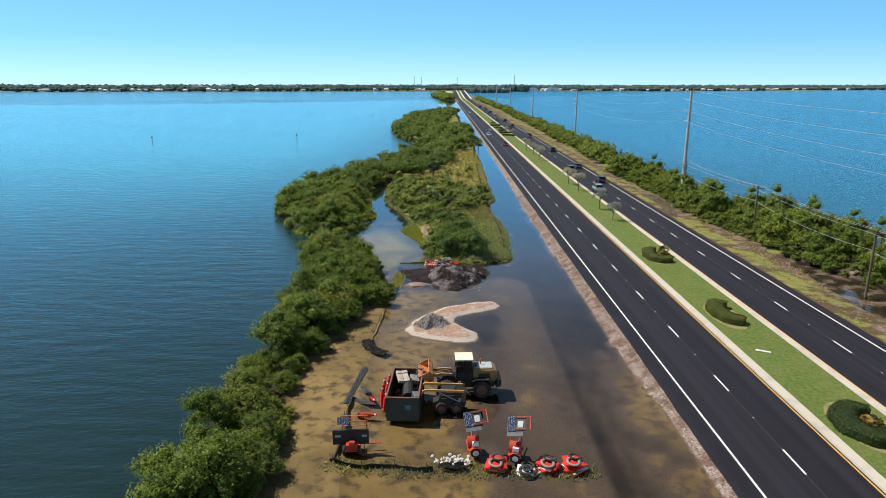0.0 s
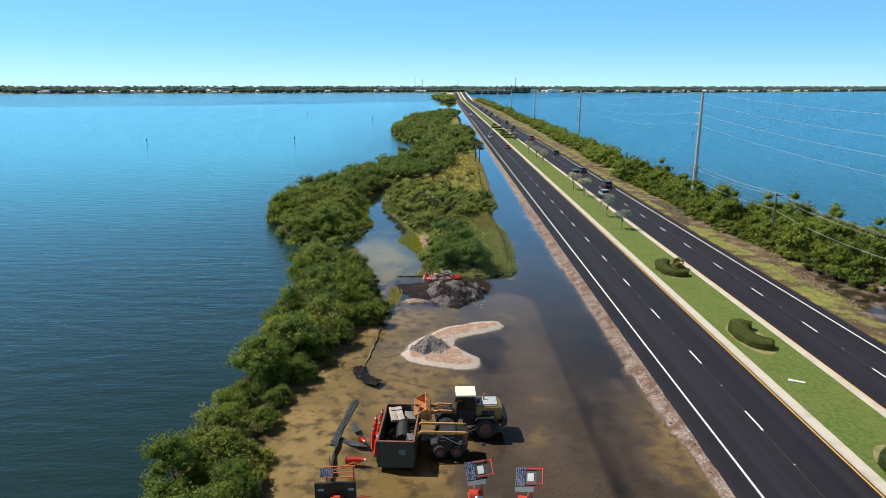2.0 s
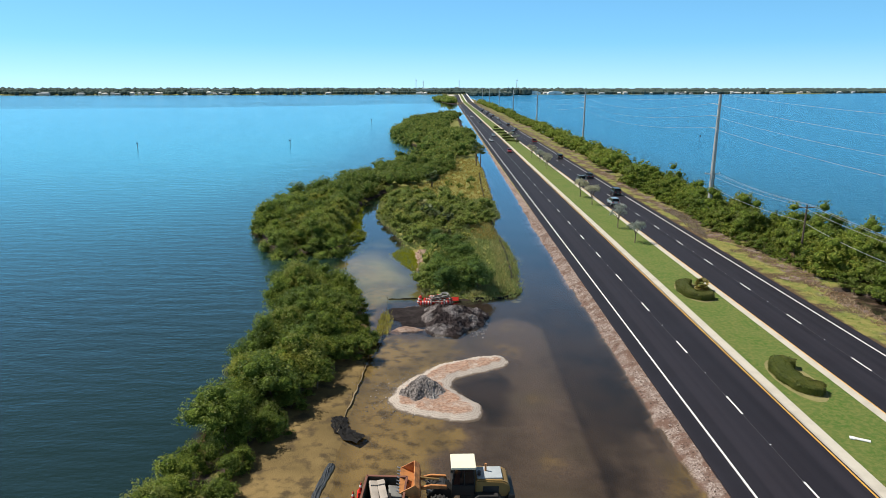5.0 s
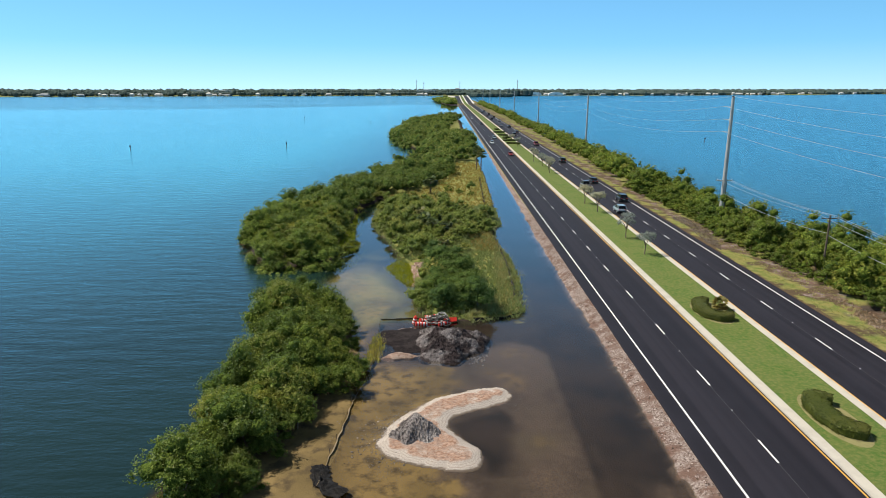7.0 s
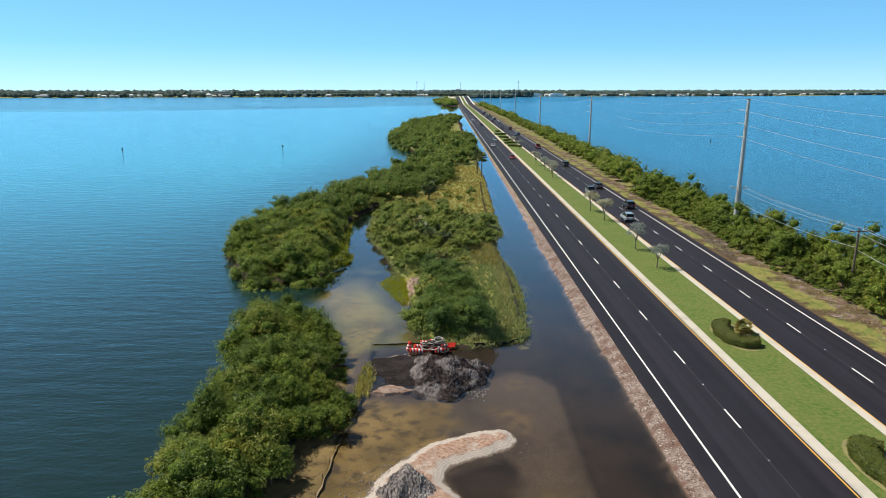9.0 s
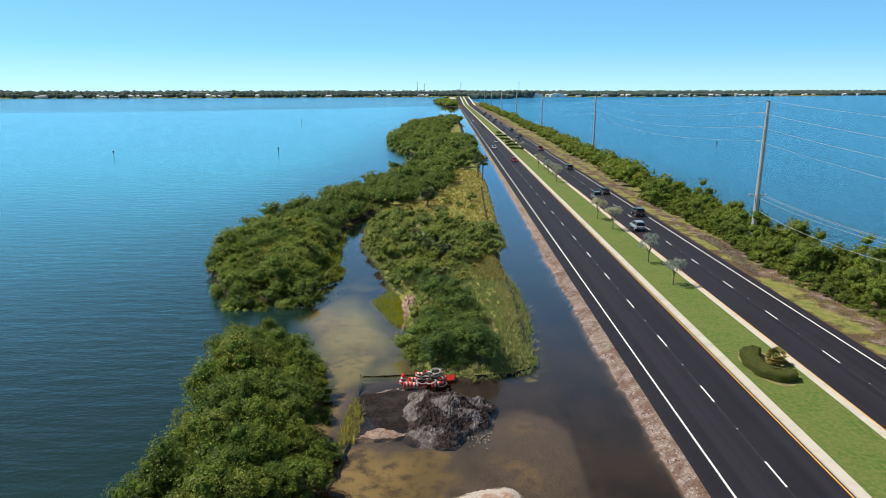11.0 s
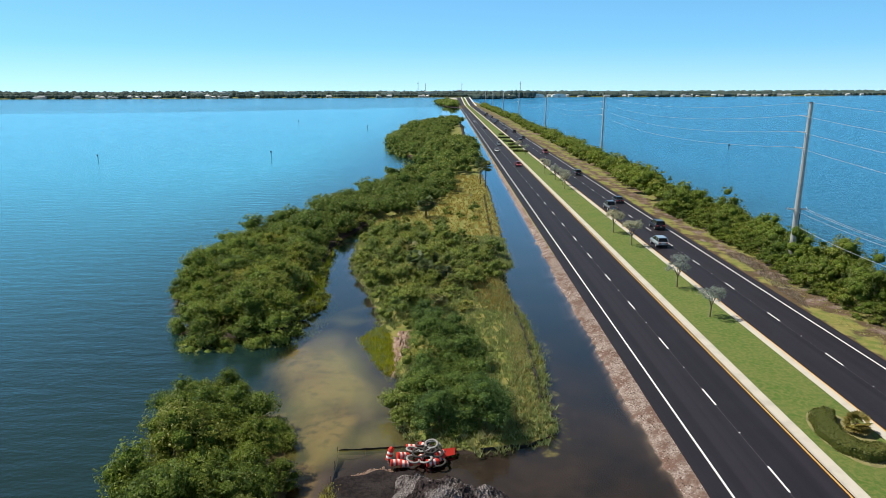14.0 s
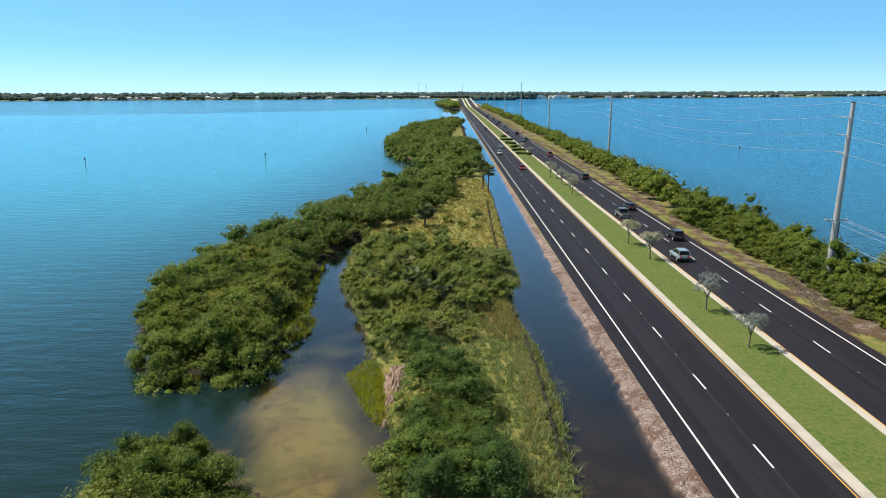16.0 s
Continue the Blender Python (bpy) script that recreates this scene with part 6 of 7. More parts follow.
def wheel_loader():
    """Articulated wheel loader; it points along -x."""
    root = thing("wheel_loader", "muddy yellow wheel loader with cream cab roof and rusty bucket", "wheel loader", at=pose(-18.9, 47.0, 0.0, 0, 0, 2))
    for x in (1.5, -1.55):
        for y in (-1.05, 1.05):
            side_wheel(root, x, y, 0.76, 0.55, RIM_RUST)
    part("rear_frame", soften(prism(bmesh.new(), [(-0.2, 0.75), (2.6, 0.75), (2.75, 1.1), (2.6, 1.35), (-0.2, 1.35)], -0.7, 0.7)), BLACK_STEEL, root)
    hood = part("hood", soften(prism(bmesh.new(), [(0.75, 1.3), (2.75, 1.3), (2.95, 1.6), (2.85, 2.2), (2.5, 2.42), (0.75, 2.5)], -0.85, 0.85), 0.08), YELLOW, root, "yellow engine hood")
    part("hood_top", box(bmesh.new(), 0.85, 2.45, -0.62, 0.62, 2.44, 2.54, 0.03), GREY_PAINT, hood, "grey-blue hood top")
    part("grille", box(bmesh.new(), 1.2, 2.2, -0.875, -0.85, 1.6, 2.1, 0.01), BLACK_STEEL, hood)
    part("exhaust", rod(bmesh.new(), (1.45, 0.15, 2.5), (1.45, 0.15, 3.05), 0.07, 0.06, 10), RUST, root)
    part("intake", rod(bmesh.new(), (1.0, -0.3, 2.5), (1.0, -0.3, 2.8), 0.11, 0.11, 10), BLACK_STEEL, root)
    part("counterweight", soften(prism(bmesh.new(), [(2.7, 0.85), (3.15, 0.95), (3.2, 1.55), (2.8, 1.65)], -1.1, 1.1)), BLACK_STEEL, root)
    for s in (-1, 1):
        part("fender", soften(prism(bmesh.new(), [(0.65, 1.55), (0.9, 1.72), (2.1, 1.72), (2.35, 1.45), (2.25, 1.4), (2.05, 1.62), (0.95, 1.62), (0.72, 1.5)], s * 1.05 - 0.3, s * 1.05 + 0.3), 0.015), BLACK_STEEL, root)
        part("step", box(bmesh.new(), 0.0, 0.5, s * 1.0 - 0.2, s * 1.0 + 0.2, 0.55, 0.6, 0.01), BLACK_STEEL, root)
        part("mirror", box(bmesh.new(), -0.75, -0.68, s * 1.05 - 0.1, s * 1.05 + 0.1, 2.5, 2.85, 0.02), BLACK_STEEL, root)
    cab = part("cab_base", soften(prism(bmesh.new(), [(-0.75, 1.35), (0.72, 1.35), (0.72, 2.1), (-0.75, 2.1)], -0.72, 0.72)), BLACK_STEEL, root)
    part("cab_glass", prism(bmesh.new(), [(-0.68, 2.1), (0.66, 2.1), (0.60, 3.22), (-0.55, 3.22)], -0.66, 0.66), CAR_GLASS, cab, "dark cab windows")
    for x0, x1 in ((-0.72, -0.58), (0.70, 0.62), (0.05, 0.05)):
        for s in (-1, 1):
            part("pillar", rod(bmesh.new(), (x0, s * 0.69, 2.08), (x1, s * 0.69, 3.24), 0.05, 0.05, 8), BLACK_STEEL, cab)
    part("roof", box(bmesh.new(), -0.78, 0.78, -0.8, 0.8, 3.22, 3.38, 0.05), CREAM, root, "cream cab roof")
    # front frame in black steel: the shade over it is put into the colour
    part("front_frame", soften(prism(bmesh.new(), [(-2.3, 0.8), (-0.6, 0.8), (-0.5, 1.3), (-1.2, 1.95), (-1.7, 1.9), (-2.3, 1.1)], -0.45, 0.45)), BLACK_STEEL, root)
    for s in (-1, 1):
        part("lift_arm", soften(prism(bmesh.new(), [(-1.0, 1.75), (-1.05, 2.0), (-2.0, 2.08), (-2.8, 1.9), (-2.78, 1.7), (-2.0, 1.82)], s * 0.55 - 0.08, s * 0.55 + 0.08), 0.02), RUST, root)
        part("cylinder", rod(bmesh.new(), (-1.2, s * 0.3, 1.1), (-2.5, s * 0.45, 1.75), 0.07, 0.05, 8), STEEL, root)
    part("tilt_link", rod(bmesh.new(), (-1.5, 0, 2.05), (-2.75, 0, 2.25), 0.08, 0.06, 8), YELLOW, root)
    outline = [(-2.65, 1.75), (-2.75, 2.35), (-3.05, 2.62), (-3.1, 2.56), (-2.84, 2.28), (-2.76, 1.82), (-3.0, 1.7), (-4.0, 2.12), (-4.02, 2.05), (-3.0, 1.58)]
    bucket = part("bucket", prism(bmesh.new(), outline, -1.35, 1.35), RUST, root, "worn rusty bucket")
    for s in (-1, 1):
        part("bucket_side", prism(bmesh.new(), [(-2.66, 1.76), (-2.76, 2.34), (-3.05, 2.58), (-3.96, 2.09), (-3.0, 1.64)], s * 1.35 - 0.03, s * 1.35 + 0.03), RUST, bucket)
    for k in range(8):
        part("tooth", prism(bmesh.new(), [(-3.98, 2.12), (-4.2, 2.2), (-3.98, 2.05)], -1.26 + k * 0.36 - 0.05, -1.26 + k * 0.36 + 0.05), STEEL, bucket)
    return root


wheel_loader()


def skid_loader():
    """Compact loader with its arms along both sides; it points along -x."""
    root = thing("compact_loader", "compact loader with yellow lift arms reaching to the container", "compact loader", at=pose(-20.3, 43.9, 0.0, 0, 0, 3))
    for x in (-0.6, 0.65):
        for y in (-0.72, 0.72):
            side_wheel(root, x, y, 0.43, 0.3, RIM_RUST)
    # body in black steel: shade of its near side is put into the colour
    part("chassis", soften(prism(bmesh.new(), [(-1.2, 0.3), (1.3, 0.3), (1.45, 0.6), (1.4, 1.45), (0.6, 1.5), (-1.25, 0.9)], -0.52, 0.52), 0.05), BLACK_STEEL, root)
    part("engine_cover", soften(prism(bmesh.new(), [(0.6, 1.4), (1.5, 1.35), (1.55, 1.7), (0.7, 1.85)], -0.55, 0.55), 0.04), BLACK_STEEL, root)
    cab = part("cab_cage", soften(prism(bmesh.new(), [(-0.85, 0.9), (0.6, 0.9), (0.6, 1.95), (-0.5, 1.95)], -0.48, 0.48), 0.04), BLACK_STEEL, root)
    for z in (1.2, 1.45, 1.7):
        part("mesh_bar", box(bmesh.new(), -0.6, 0.5, -0.50, -0.485, z - 0.02, z + 0.02), STEEL, cab)
    part("badge", rod(bmesh.new(), (0.95, -0.57, 1.05), (0.95, -0.53, 1.05), 0.17, 0.17, 16), GREY_PAINT, root, "round pale badge plate")
    for s in (-1, 1):
        part("lift_arm", soften(prism(bmesh.new(), [(1.3, 1.75), (1.3, 1.95), (-1.9, 2.12), (-2.35, 1.9), (-2.5, 1.2), (-2.35, 1.2), (-2.15, 1.85), (-1.8, 1.95)], s * 0.62 - 0.07, s * 0.62 + 0.07), 0.02), ARM_ORANGE, root, "yellow lift arm")
        part("tower", soften(prism(bmesh.new(), [(1.0, 0.9), (1.4, 0.9), (1.45, 1.9), (1.15, 1.9)], s * 0.62 - 0.06, s * 0.62 + 0.06), 0.02), RIM_RUST, root)
        part("cylinder", rod(bmesh.new(), (0.9, s * 0.62, 0.9), (-0.9, s * 0.62, 1.9), 0.05, 0.04, 8), STEEL, root)
    part("arm_tube", rod(bmesh.new(), (-2.2, -0.62, 1.75), (-2.2, 0.62, 1.75), 0.08, 0.08, 10), ARM_ORANGE, root)
    part("coupler", box(bmesh.new(), -2.62, -2.45, -0.55, 0.55, 0.8, 1.4, 0.03), BLACK_STEEL, root)
    return root


skid_loader()


def light_trailer(x, y, turn, label):
    """Road-works trailer: red drum body on two wheels, with a tilted solar panel on a mast frame."""
    root = thing("solar_trailer", label, "trailer", "road-works trailers", at=pose(x, y, 0.0, 0, 0, turn))
    for s in (-1, 1):
        wheel(root, 0, 0, 0.37, 0.22, WHITE).matrix_basis = pose(0.1, s * 0.62, 0.37, 0, 0, 90)
        part("fender", prism_y(s), RED_PAINT, root).matrix_basis = pose(0.1, 0, 0.03, 0, 0, 90)
    part("axle", rod(bmesh.new(), (0.1, -0.6, 0.36), (0.1, 0.6, 0.36), 0.04, 0.04, 8), BLACK_STEEL, root)
    part("frame", box(bmesh.new(), -0.45, 0.45, -0.6, 1.0, 0.42, 0.52, 0.02), RED_PAINT, root)
    part("tongue", rod(bmesh.new(), (0.0, 0.9, 0.47), (0.1, 2.1, 0.45), 0.05, 0.04, 8), RED_PAINT, root)
    body = part("body", rod(bmesh.new(), (-0.42, 0.1, 0.85), (0.42, 0.1, 0.85), 0.42, 0.42, 18), RED_PAINT, root, "red drum-shaped cowl")
    part("placard", box(bmesh.new(), -0.12, 0.34, -0.62, -0.36, 0.86, 1.16, 0.02), WHITE, body, "white control box")
    for sx in (-0.38, 0.38):
        part("mast", rod(bmesh.new(), (sx, 0.35, 0.5), (sx, 0.35, 2.5), 0.035, 0.035, 8), RED_PAINT, root)
    panel = part("panel_frame", box(bmesh.new(), -0.66, 0.66, -0.62, 0.62, -0.04, 0.0, 0.01), BLACK_STEEL, root)
    panel.matrix_basis = pose(0.0, 0.35, 2.55, 34, -8, 0)
    cells = part("solar_panel", box(bmesh.new(), -0.64, -0.02, -0.58, 0.58, 0.004, 0.03, 0.004), SOLAR, panel, "dark blue solar cells")
    part("lamp_board", box(bmesh.new(), 0.10, 0.50, -0.30, 0.22, 0.004, 0.05, 0.01), GREY_PAINT, panel)
    part("lower_board", box(bmesh.new(), -0.66, 0.5, -0.95, -0.64, -0.03, 0.0, 0.01), FABRIC_WET, panel)
    for a, b in (((-0.05, 0.5, 0.1), (1.05, 0.5, 0.1)), ((-0.05, -0.45, 0.1), (1.05, -0.45, 0.1)), ((1.05, 0.55, 0.1), (1.05, -0.5, 0.1))):
        part("guard_rail", rod(bmesh.new(), a, b, 0.035, 0.035, 8), RED_PAINT, panel)
    return root


def prism_y(s):
    """Bowed mudguard over a wheel."""
    bm = bmesh.new()
    rows = []
    for k in range(9):
        a = radians(10 + 20 * k)
        rows.append([bm.verts.new((s * 0.62 + dx, math.cos(a) * r, 0.34 + math.sin(a) * r)) for dx, r in ((-0.15, 0.42), (0.15, 0.42), (0.15, 0.45), (-0.15, 0.45))])
    for a, b in zip(rows, rows[1:]):
        for k in range(4):
            bm.faces.new((a[k], a[(k + 1) % 4], b[(k + 1) % 4], b[k]))
    return bm


light_trailer(-18.5, 37.3, 4, "red road-works trailer with a tilted solar panel and guard rail")
light_trailer(-15.5, 36.6, -14, "red road-works trailer with a dark solar panel and guard rail")


def sign_trailer():
    root = thing("message_board_trailer", "orange message-board trailer with a black display, standing in shallow water", "message board", at=pose(-27.5, 37.6, 0.0, 0, 0, 3))
    board = part("display", box(bmesh.new(), -1.35, 1.3, -0.12, 0.05, 0.55, 1.72, 0.03), BLACK_STEEL, root, "black display panel")
    for x0, x1 in ((-1.15, -0.75), (0.8, 1.15)):
        part("label_bar", box(bmesh.new(), x0, x1, -0.128, -0.118, 1.15, 1.32), GREY_PAINT, board, "pale label bar")
    for x in (-0.6, 1.15):
        part("post", rod(bmesh.new(), (x, 0.1, 0.45), (x, 0.2, 2.7), 0.045, 0.045, 8), ORANGE, root)
    for z in (1.9, 2.25, 2.7):
        part("rail", rod(bmesh.new(), (-0.75, 0.2, z), (1.25, 0.2, z), 0.04, 0.04, 8), ORANGE, root)
    part("rail", rod(bmesh.new(), (-0.6, 0.2, 2.25), (1.2, 0.8, 2.6), 0.035, 0.035, 8), ORANGE, root)
    p = part("solar_panel", box(bmesh.new(), -0.42, 0.42, -0.28, 0.28, 0, 0.04, 0.01), SOLAR, root, "small blue solar panel")
    p.matrix_basis = pose(-0.55, -0.02, 2.42, 48, 0, 0)
    part("battery_box", box(bmesh.new(), -0.35, 0.5, -0.75, -0.15, 0.4, 0.85, 0.04), RED_PAINT, root)
    part("cowl", rod(bmesh.new(), (-0.1, -0.55, 0.9), (0.3, -0.55, 0.9), 0.2, 0.2, 12), RED_PAINT, root)
    part("chassis", box(bmesh.new(), -0.6, 0.7, -0.8, 0.7, 0.32, 0.42, 0.02), RED_PAINT, root)
    part("tongue", rod(bmesh.new(), (0.6, 0.3, 0.36), (2.2, 0.4, 0.3), 0.05, 0.04, 8), RED_PAINT, root)
    for s in (-1, 1):
        wheel(root, 0.05 + s * 0.55, -0.5, 0.32, 0.2, GREY_PAINT)
    for s in (-1, 1):
        part("jack", rod(bmesh.new(), (s * 0.9, 0.5, -0.3), (s * 0.9, 0.5, 0.5), 0.035, 0.035, 8), STEEL, root)
    return root


sign_trailer()


def drum_base(x, y, z, rx, ry, mat=RUBBER, r=0.42, thick=0.075):
    """A flat rubber ring that weighs down a traffic drum."""
    bm = bmesh.new()
    n, mnum = 20, 8
    rows = [[bm.verts.new(((r + thick * 1.3 * math.cos(b)) * math.cos(a), (r + thick * 1.3 * math.cos(b)) * math.sin(a), thick * 0.75 * math.sin(b))) for b in [math.tau * j / mnum for j in range(mnum)]] for a in [math.tau * k / n for k in range(n)]]
    for k in range(n):
        for j in range(mnum):
            bm.faces.new((rows[k][j], rows[(k + 1) % n][j], rows[(k + 1) % n][(j + 1) % mnum], rows[k][(j + 1) % mnum]))
    ob = part("rubber_ring", bm, mat, smooth=True)
    ob.matrix_basis = pose(x, y, z, rx, ry, 0)
    return tagged(ob, "black rubber drum base ring lying on the pile" if mat is RUBBER else "weathered grey rubber drum base ring lying on the pile", "rubber ring", "drum base rings")


def traffic_drum():
    """Orange-red traffic drum with white bands and a moulded handle, lying along x."""
    root = thing("traffic_drum", "red and white banded plastic traffic drum lying on its side", "traffic drum", "traffic drums")
    xs = [(-0.46, 0.26), (-0.28, 0.255), (-0.12, 0.24), (0.04, 0.235), (0.20, 0.215), (0.34, 0.21), (0.48, 0.17)]
    for k, ((a, ra), (b, rb)) in enumerate(zip(xs, xs[1:])):
        part("band", rod(bmesh.new(), (a, 0, 0), (b, 0, 0), ra, rb, 16), WHITE if k in (1, 3) else RED, root, "white reflective band" if k in (1, 3) else "")
    part("handle", box(bmesh.new(), 0.46, 0.58, -0.1, 0.1, -0.04, 0.04, 0.02), RED, root)
    return root


DRUM = traffic_drum()
DRUM.matrix_basis = pose(-23.2, 87.5, 0.28, 0, -75, 30)
for x, y, z, ry, rz in ((-22.6, 86.4, 0.28, 0, 12), (-21.9, 86.2, 0.3, 0, 5), (-22.2, 87.2, 0.35, 10, 20), (-21.6, 88.4, 0.3, 0, 5), (-19.6, 86.9, 0.25, 0, 25), (-20.0, 86.4, 0.3, 0, 18), (-20.6, 88.5, 0.35, 5, -10), (-19.4, 87.6, 0.3, 0, 40), (-20.9, 86.9, 0.3, 0, 70)):
    copy_thing(DRUM, pose(x, y, z, 0, ry, rz))
for k, (x, y, z) in enumerate(((-21.4, 86.4, 0.55), (-21.0, 87.0, 0.72), (-20.6, 87.6, 0.66), (-20.2, 87.3, 0.78), (-19.9, 88.2, 0.6), (-20.8, 88.4, 0.62), (-20.5, 86.5, 0.5), (-19.7, 87.2, 0.62), (-21.5, 87.8, 0.5), (-19.5, 86.5, 0.22), (-20.1, 88.0, 0.85))):
    drum_base(x, y, z, 12 * math.sin(k * 2.1), 12 * math.cos(k * 1.7), GREY_RUBBER if k % 2 == 0 else RUBBER, 0.46)
bm = prism(bmesh.new(), [(-0.5, 0), (0.5, 0), (0.7, 0.5), (-0.3, 0.6)], -0.05, 0.05)
tagged(part("road_cone_panel", bm, RED), "red plastic panel leaning on the drum pile", "panel").matrix_basis = pose(-18.8, 87.5, 0.12, -50, 0, 25)


def barrier_stack(x, y, turn, mat, n, seed):
    """Crumpled plastic barrier panels stacked flat with rubber rings on top."""
    rng = np.random.RandomState(seed)
    root = thing("barrier_stack", "stack of red plastic barrier panels" if mat is RED else "stack of white plastic barrier panels", "barrier stack", "barrier stacks", at=pose(x, y, ground_at(x, y), 0, 0, turn))
    for k in range(n):
        w, l = rng.uniform(0.58, 0.8), rng.uniform(0.45, 0.66)
        bm = prism(bmesh.new(), [(-w, 0), (w, 0.02), (w * 0.92, 0.12), (w * 0.3, 0.17), (-w * 0.3, 0.15), (-w * 0.95, 0.10)], -l, l)
        p = part("panel", soften(bm, 0.025), mat if (k + seed) % 4 else WHITE, root)
        p.matrix_basis = pose(rng.uniform(-0.12, 0.12), rng.uniform(-0.1, 0.1), 0.13 * k, rng.uniform(-9, 9), rng.uniform(-10, 10), rng.uniform(-45, 45))
    return root


for k, (x, y, turn, mat, n) in enumerate(((-16.9, 35.6, 8, RED, 5), (-14.8, 35.1, -6, WHITE, 3), (-13.2, 35.6, 14, RED, 5), (-11.4, 35.6, -18, RED, 6))):
    barrier_stack(x, y, turn, mat, n, 3 + k)
    g = ground_at(x, y)
    drum_base(x - 0.12, y - 0.3, g + 0.13 * n + 0.10, 6, 4, GREY_RUBBER if mat is RED else RUBBER, 0.42)
    drum_base(x + 0.1, y + 0.32, g + 0.13 * n + 0.13, -8, 6, RUBBER, 0.42)
    if k == 1:
        drum_base(x, y - 0.2, g + 0.13 * n + 0.22, 5, -6, RUBBER, 0.3)


def cone_stack(x, y, z, rx, ry, n):
    root = thing("cone_stack", "tall stack of red traffic cones with white collars", "traffic cones", "cone stacks", at=pose(x, y, z, rx, ry, 0))
    for k in range(n):
        c = part("cone", rod(bmesh.new(), (0, 0, 0.14 * k), (0, 0, 0.14 * k + 0.62), 0.15, 0.03, 12), RED, root)
        part("collar", rod(bmesh.new(), (0, 0, 0.14 * k + 0.33), (0, 0, 0.14 * k + 0.46), 0.097, 0.073, 12), WHITE, c)
        part("base", box(bmesh.new(), -0.19, 0.19, -0.19, 0.19, 0.14 * k - 0.02, 0.14 * k + 0.02, 0.01), RUBBER if k == 0 else RED, c)
    return root


for k in range(5):
    cone_stack(-25.55 - 0.25 * (k % 2), 43.3 + 0.85 * k, 0.02, -10 + 6 * (k % 3), 6 - 5 * (k % 2), 9 + (k % 3))
cone_stack(-27.6, 42.5, 0.15, 4, 86, 8)
cone_stack(-26.9, 45.4, 0.15, 60, 60, 4)


# ---- silt fences, fabric, stones ----
def silt_fence(points, height, label, lean=0.0, stakes=True, seed=0, mat=FABRIC):
    """Black sediment fence: a sagging sheet on stakes."""
    rng = np.random.RandomState(seed)
    root = thing("silt_fence", label, "silt fence", "silt fences")
    pts = []
    for (ax, ay), (bx, by) in zip(points, points[1:]):
        n = max(2, int(math.hypot(bx - ax, by - ay) / 0.5))
        pts += [(ax + (bx - ax) * k / n, ay + (by - ay) * k / n) for k in range(n)]
    pts.append(points[-1])
    bm = bmesh.new()
    rows = []
    for k, (x, y) in enumerate(pts):
        z = max(ground_at(x, y), -0.3) - 0.1
        h = height * (0.75 + 0.3 * rng.rand()) + 0.1
        o = lean * h + rng.uniform(-0.08, 0.08)
        rows.append([bm.verts.new((x + dx + oo, y + dy, z + zz)) for oo, zz, dx, dy in ((0, 0, 0, 0), (o * 0.5, h * 0.5, 0.04 * rng.randn(), 0.03), (o, h, 0, 0), (o + 0.02, h, 0.012, 0.012), (o * 0.5 + 0.02, h * 0.5, 0.012, 0.042), (0.02, 0, 0.012, 0.012))])
    for a, b in zip(rows, rows[1:]):
        for j in range(6):
            bm.faces.new((a[j], a[(j + 1) % 6], b[(j + 1) % 6], b[j]))
    part("fabric", bm, mat, root)
    if stakes:
        for x, y in pts[:: 4]:
            z = ground_at(x, y)
            part("stake", box(bmesh.new(), x - 0.02, x + 0.02, y - 0.02, y + 0.02, z - 0.2, z + height + 0.35), WOOD_POLE, root)
    return root


silt_fence([(-28.8, 35.9), (-28.5, 39.5), (-28.75, 43), (-28.7, 45.5)], 0.35, "sagging black silt fence along the sandy margin", 0.6, True, 1)
silt_fence([(-28.6, 35.8), (-26.5, 35.5), (-24.2, 35.7), (-22.4, 35.3), (-21.4, 35.4)], 0.38, "collapsed black silt fence on the flooded bank", -0.2, True, 2)
silt_fence([(-28.6, 55.8), (-28.1, 61.5), (-27.9, 65.7), (-27.7, 69.7), (-27.0, 75.2), (-27.0, 77.2)], 0.10, "half-buried silt fence trodden into the sand", 0.8, True, 3, SAND_DRY)
silt_fence([(-27.0, 72.5), (-26.8, 77.0), (-27.1, 83.6), (-27.3, 88.3)], 0.30, "black silt fence with thin stakes in the water", 0.15, True, 4)
silt_fence([(-27.3, 88.4), (-25.2, 88.5), (-23.6, 88.7), (-22.4, 88.9), (-20.5, 88.6)], 0.45, "black silt fence sheet standing in the shallow water", 0.1, True, 5)
silt_fence([(-16.4, 88.2), (-14.5, 88.7), (-12.6, 89.1), (-11.0, 90.0)], 0.30, "black silt fence along the grassy bank", 0.0, False, 6)


def sock(points, r, name, label, mat):
    """A long fabric tube lying on the ground."""
    bm = bmesh.new()
    pts = []
    for k, (x, y) in enumerate(points):
        pts.append((x, y, max(ground_at(x, y), 0.0) + r * 0.8))
    limb(bm, pts, [r * (0.9 + 0.2 * ((k * 7) % 3) / 2) for k in range(len(pts))], 8)
    return tagged(part(name, bm, mat, smooth=True), label, "erosion sock")


line = [(-10.9, 95.9), (-10.7, 101.1), (-10.6, 107), (-10.6, 113.1), (-10.8, 120.6), (-11.1, 129), (-10.9, 134.5), (-11.0, 148.3), (-10.7, 171.9), (-10.3, 188.6), (-9.7, 208.7)]
fine_line = []
for (ax, ay), (bx, by) in zip(line, line[1:]):
    n = max(1, int((by - ay) / 0.9))
    fine_line += [(ax + (bx - ax) * k / n + 0.14 * math.sin(1.7 * (ay + (by - ay) * k / n)), ay + (by - ay) * k / n) for k in range(n)]
silt_fence(fine_line[:-1:2], 0.42, "long low black silt fence sagging through the grass", 0.3, True, 8)


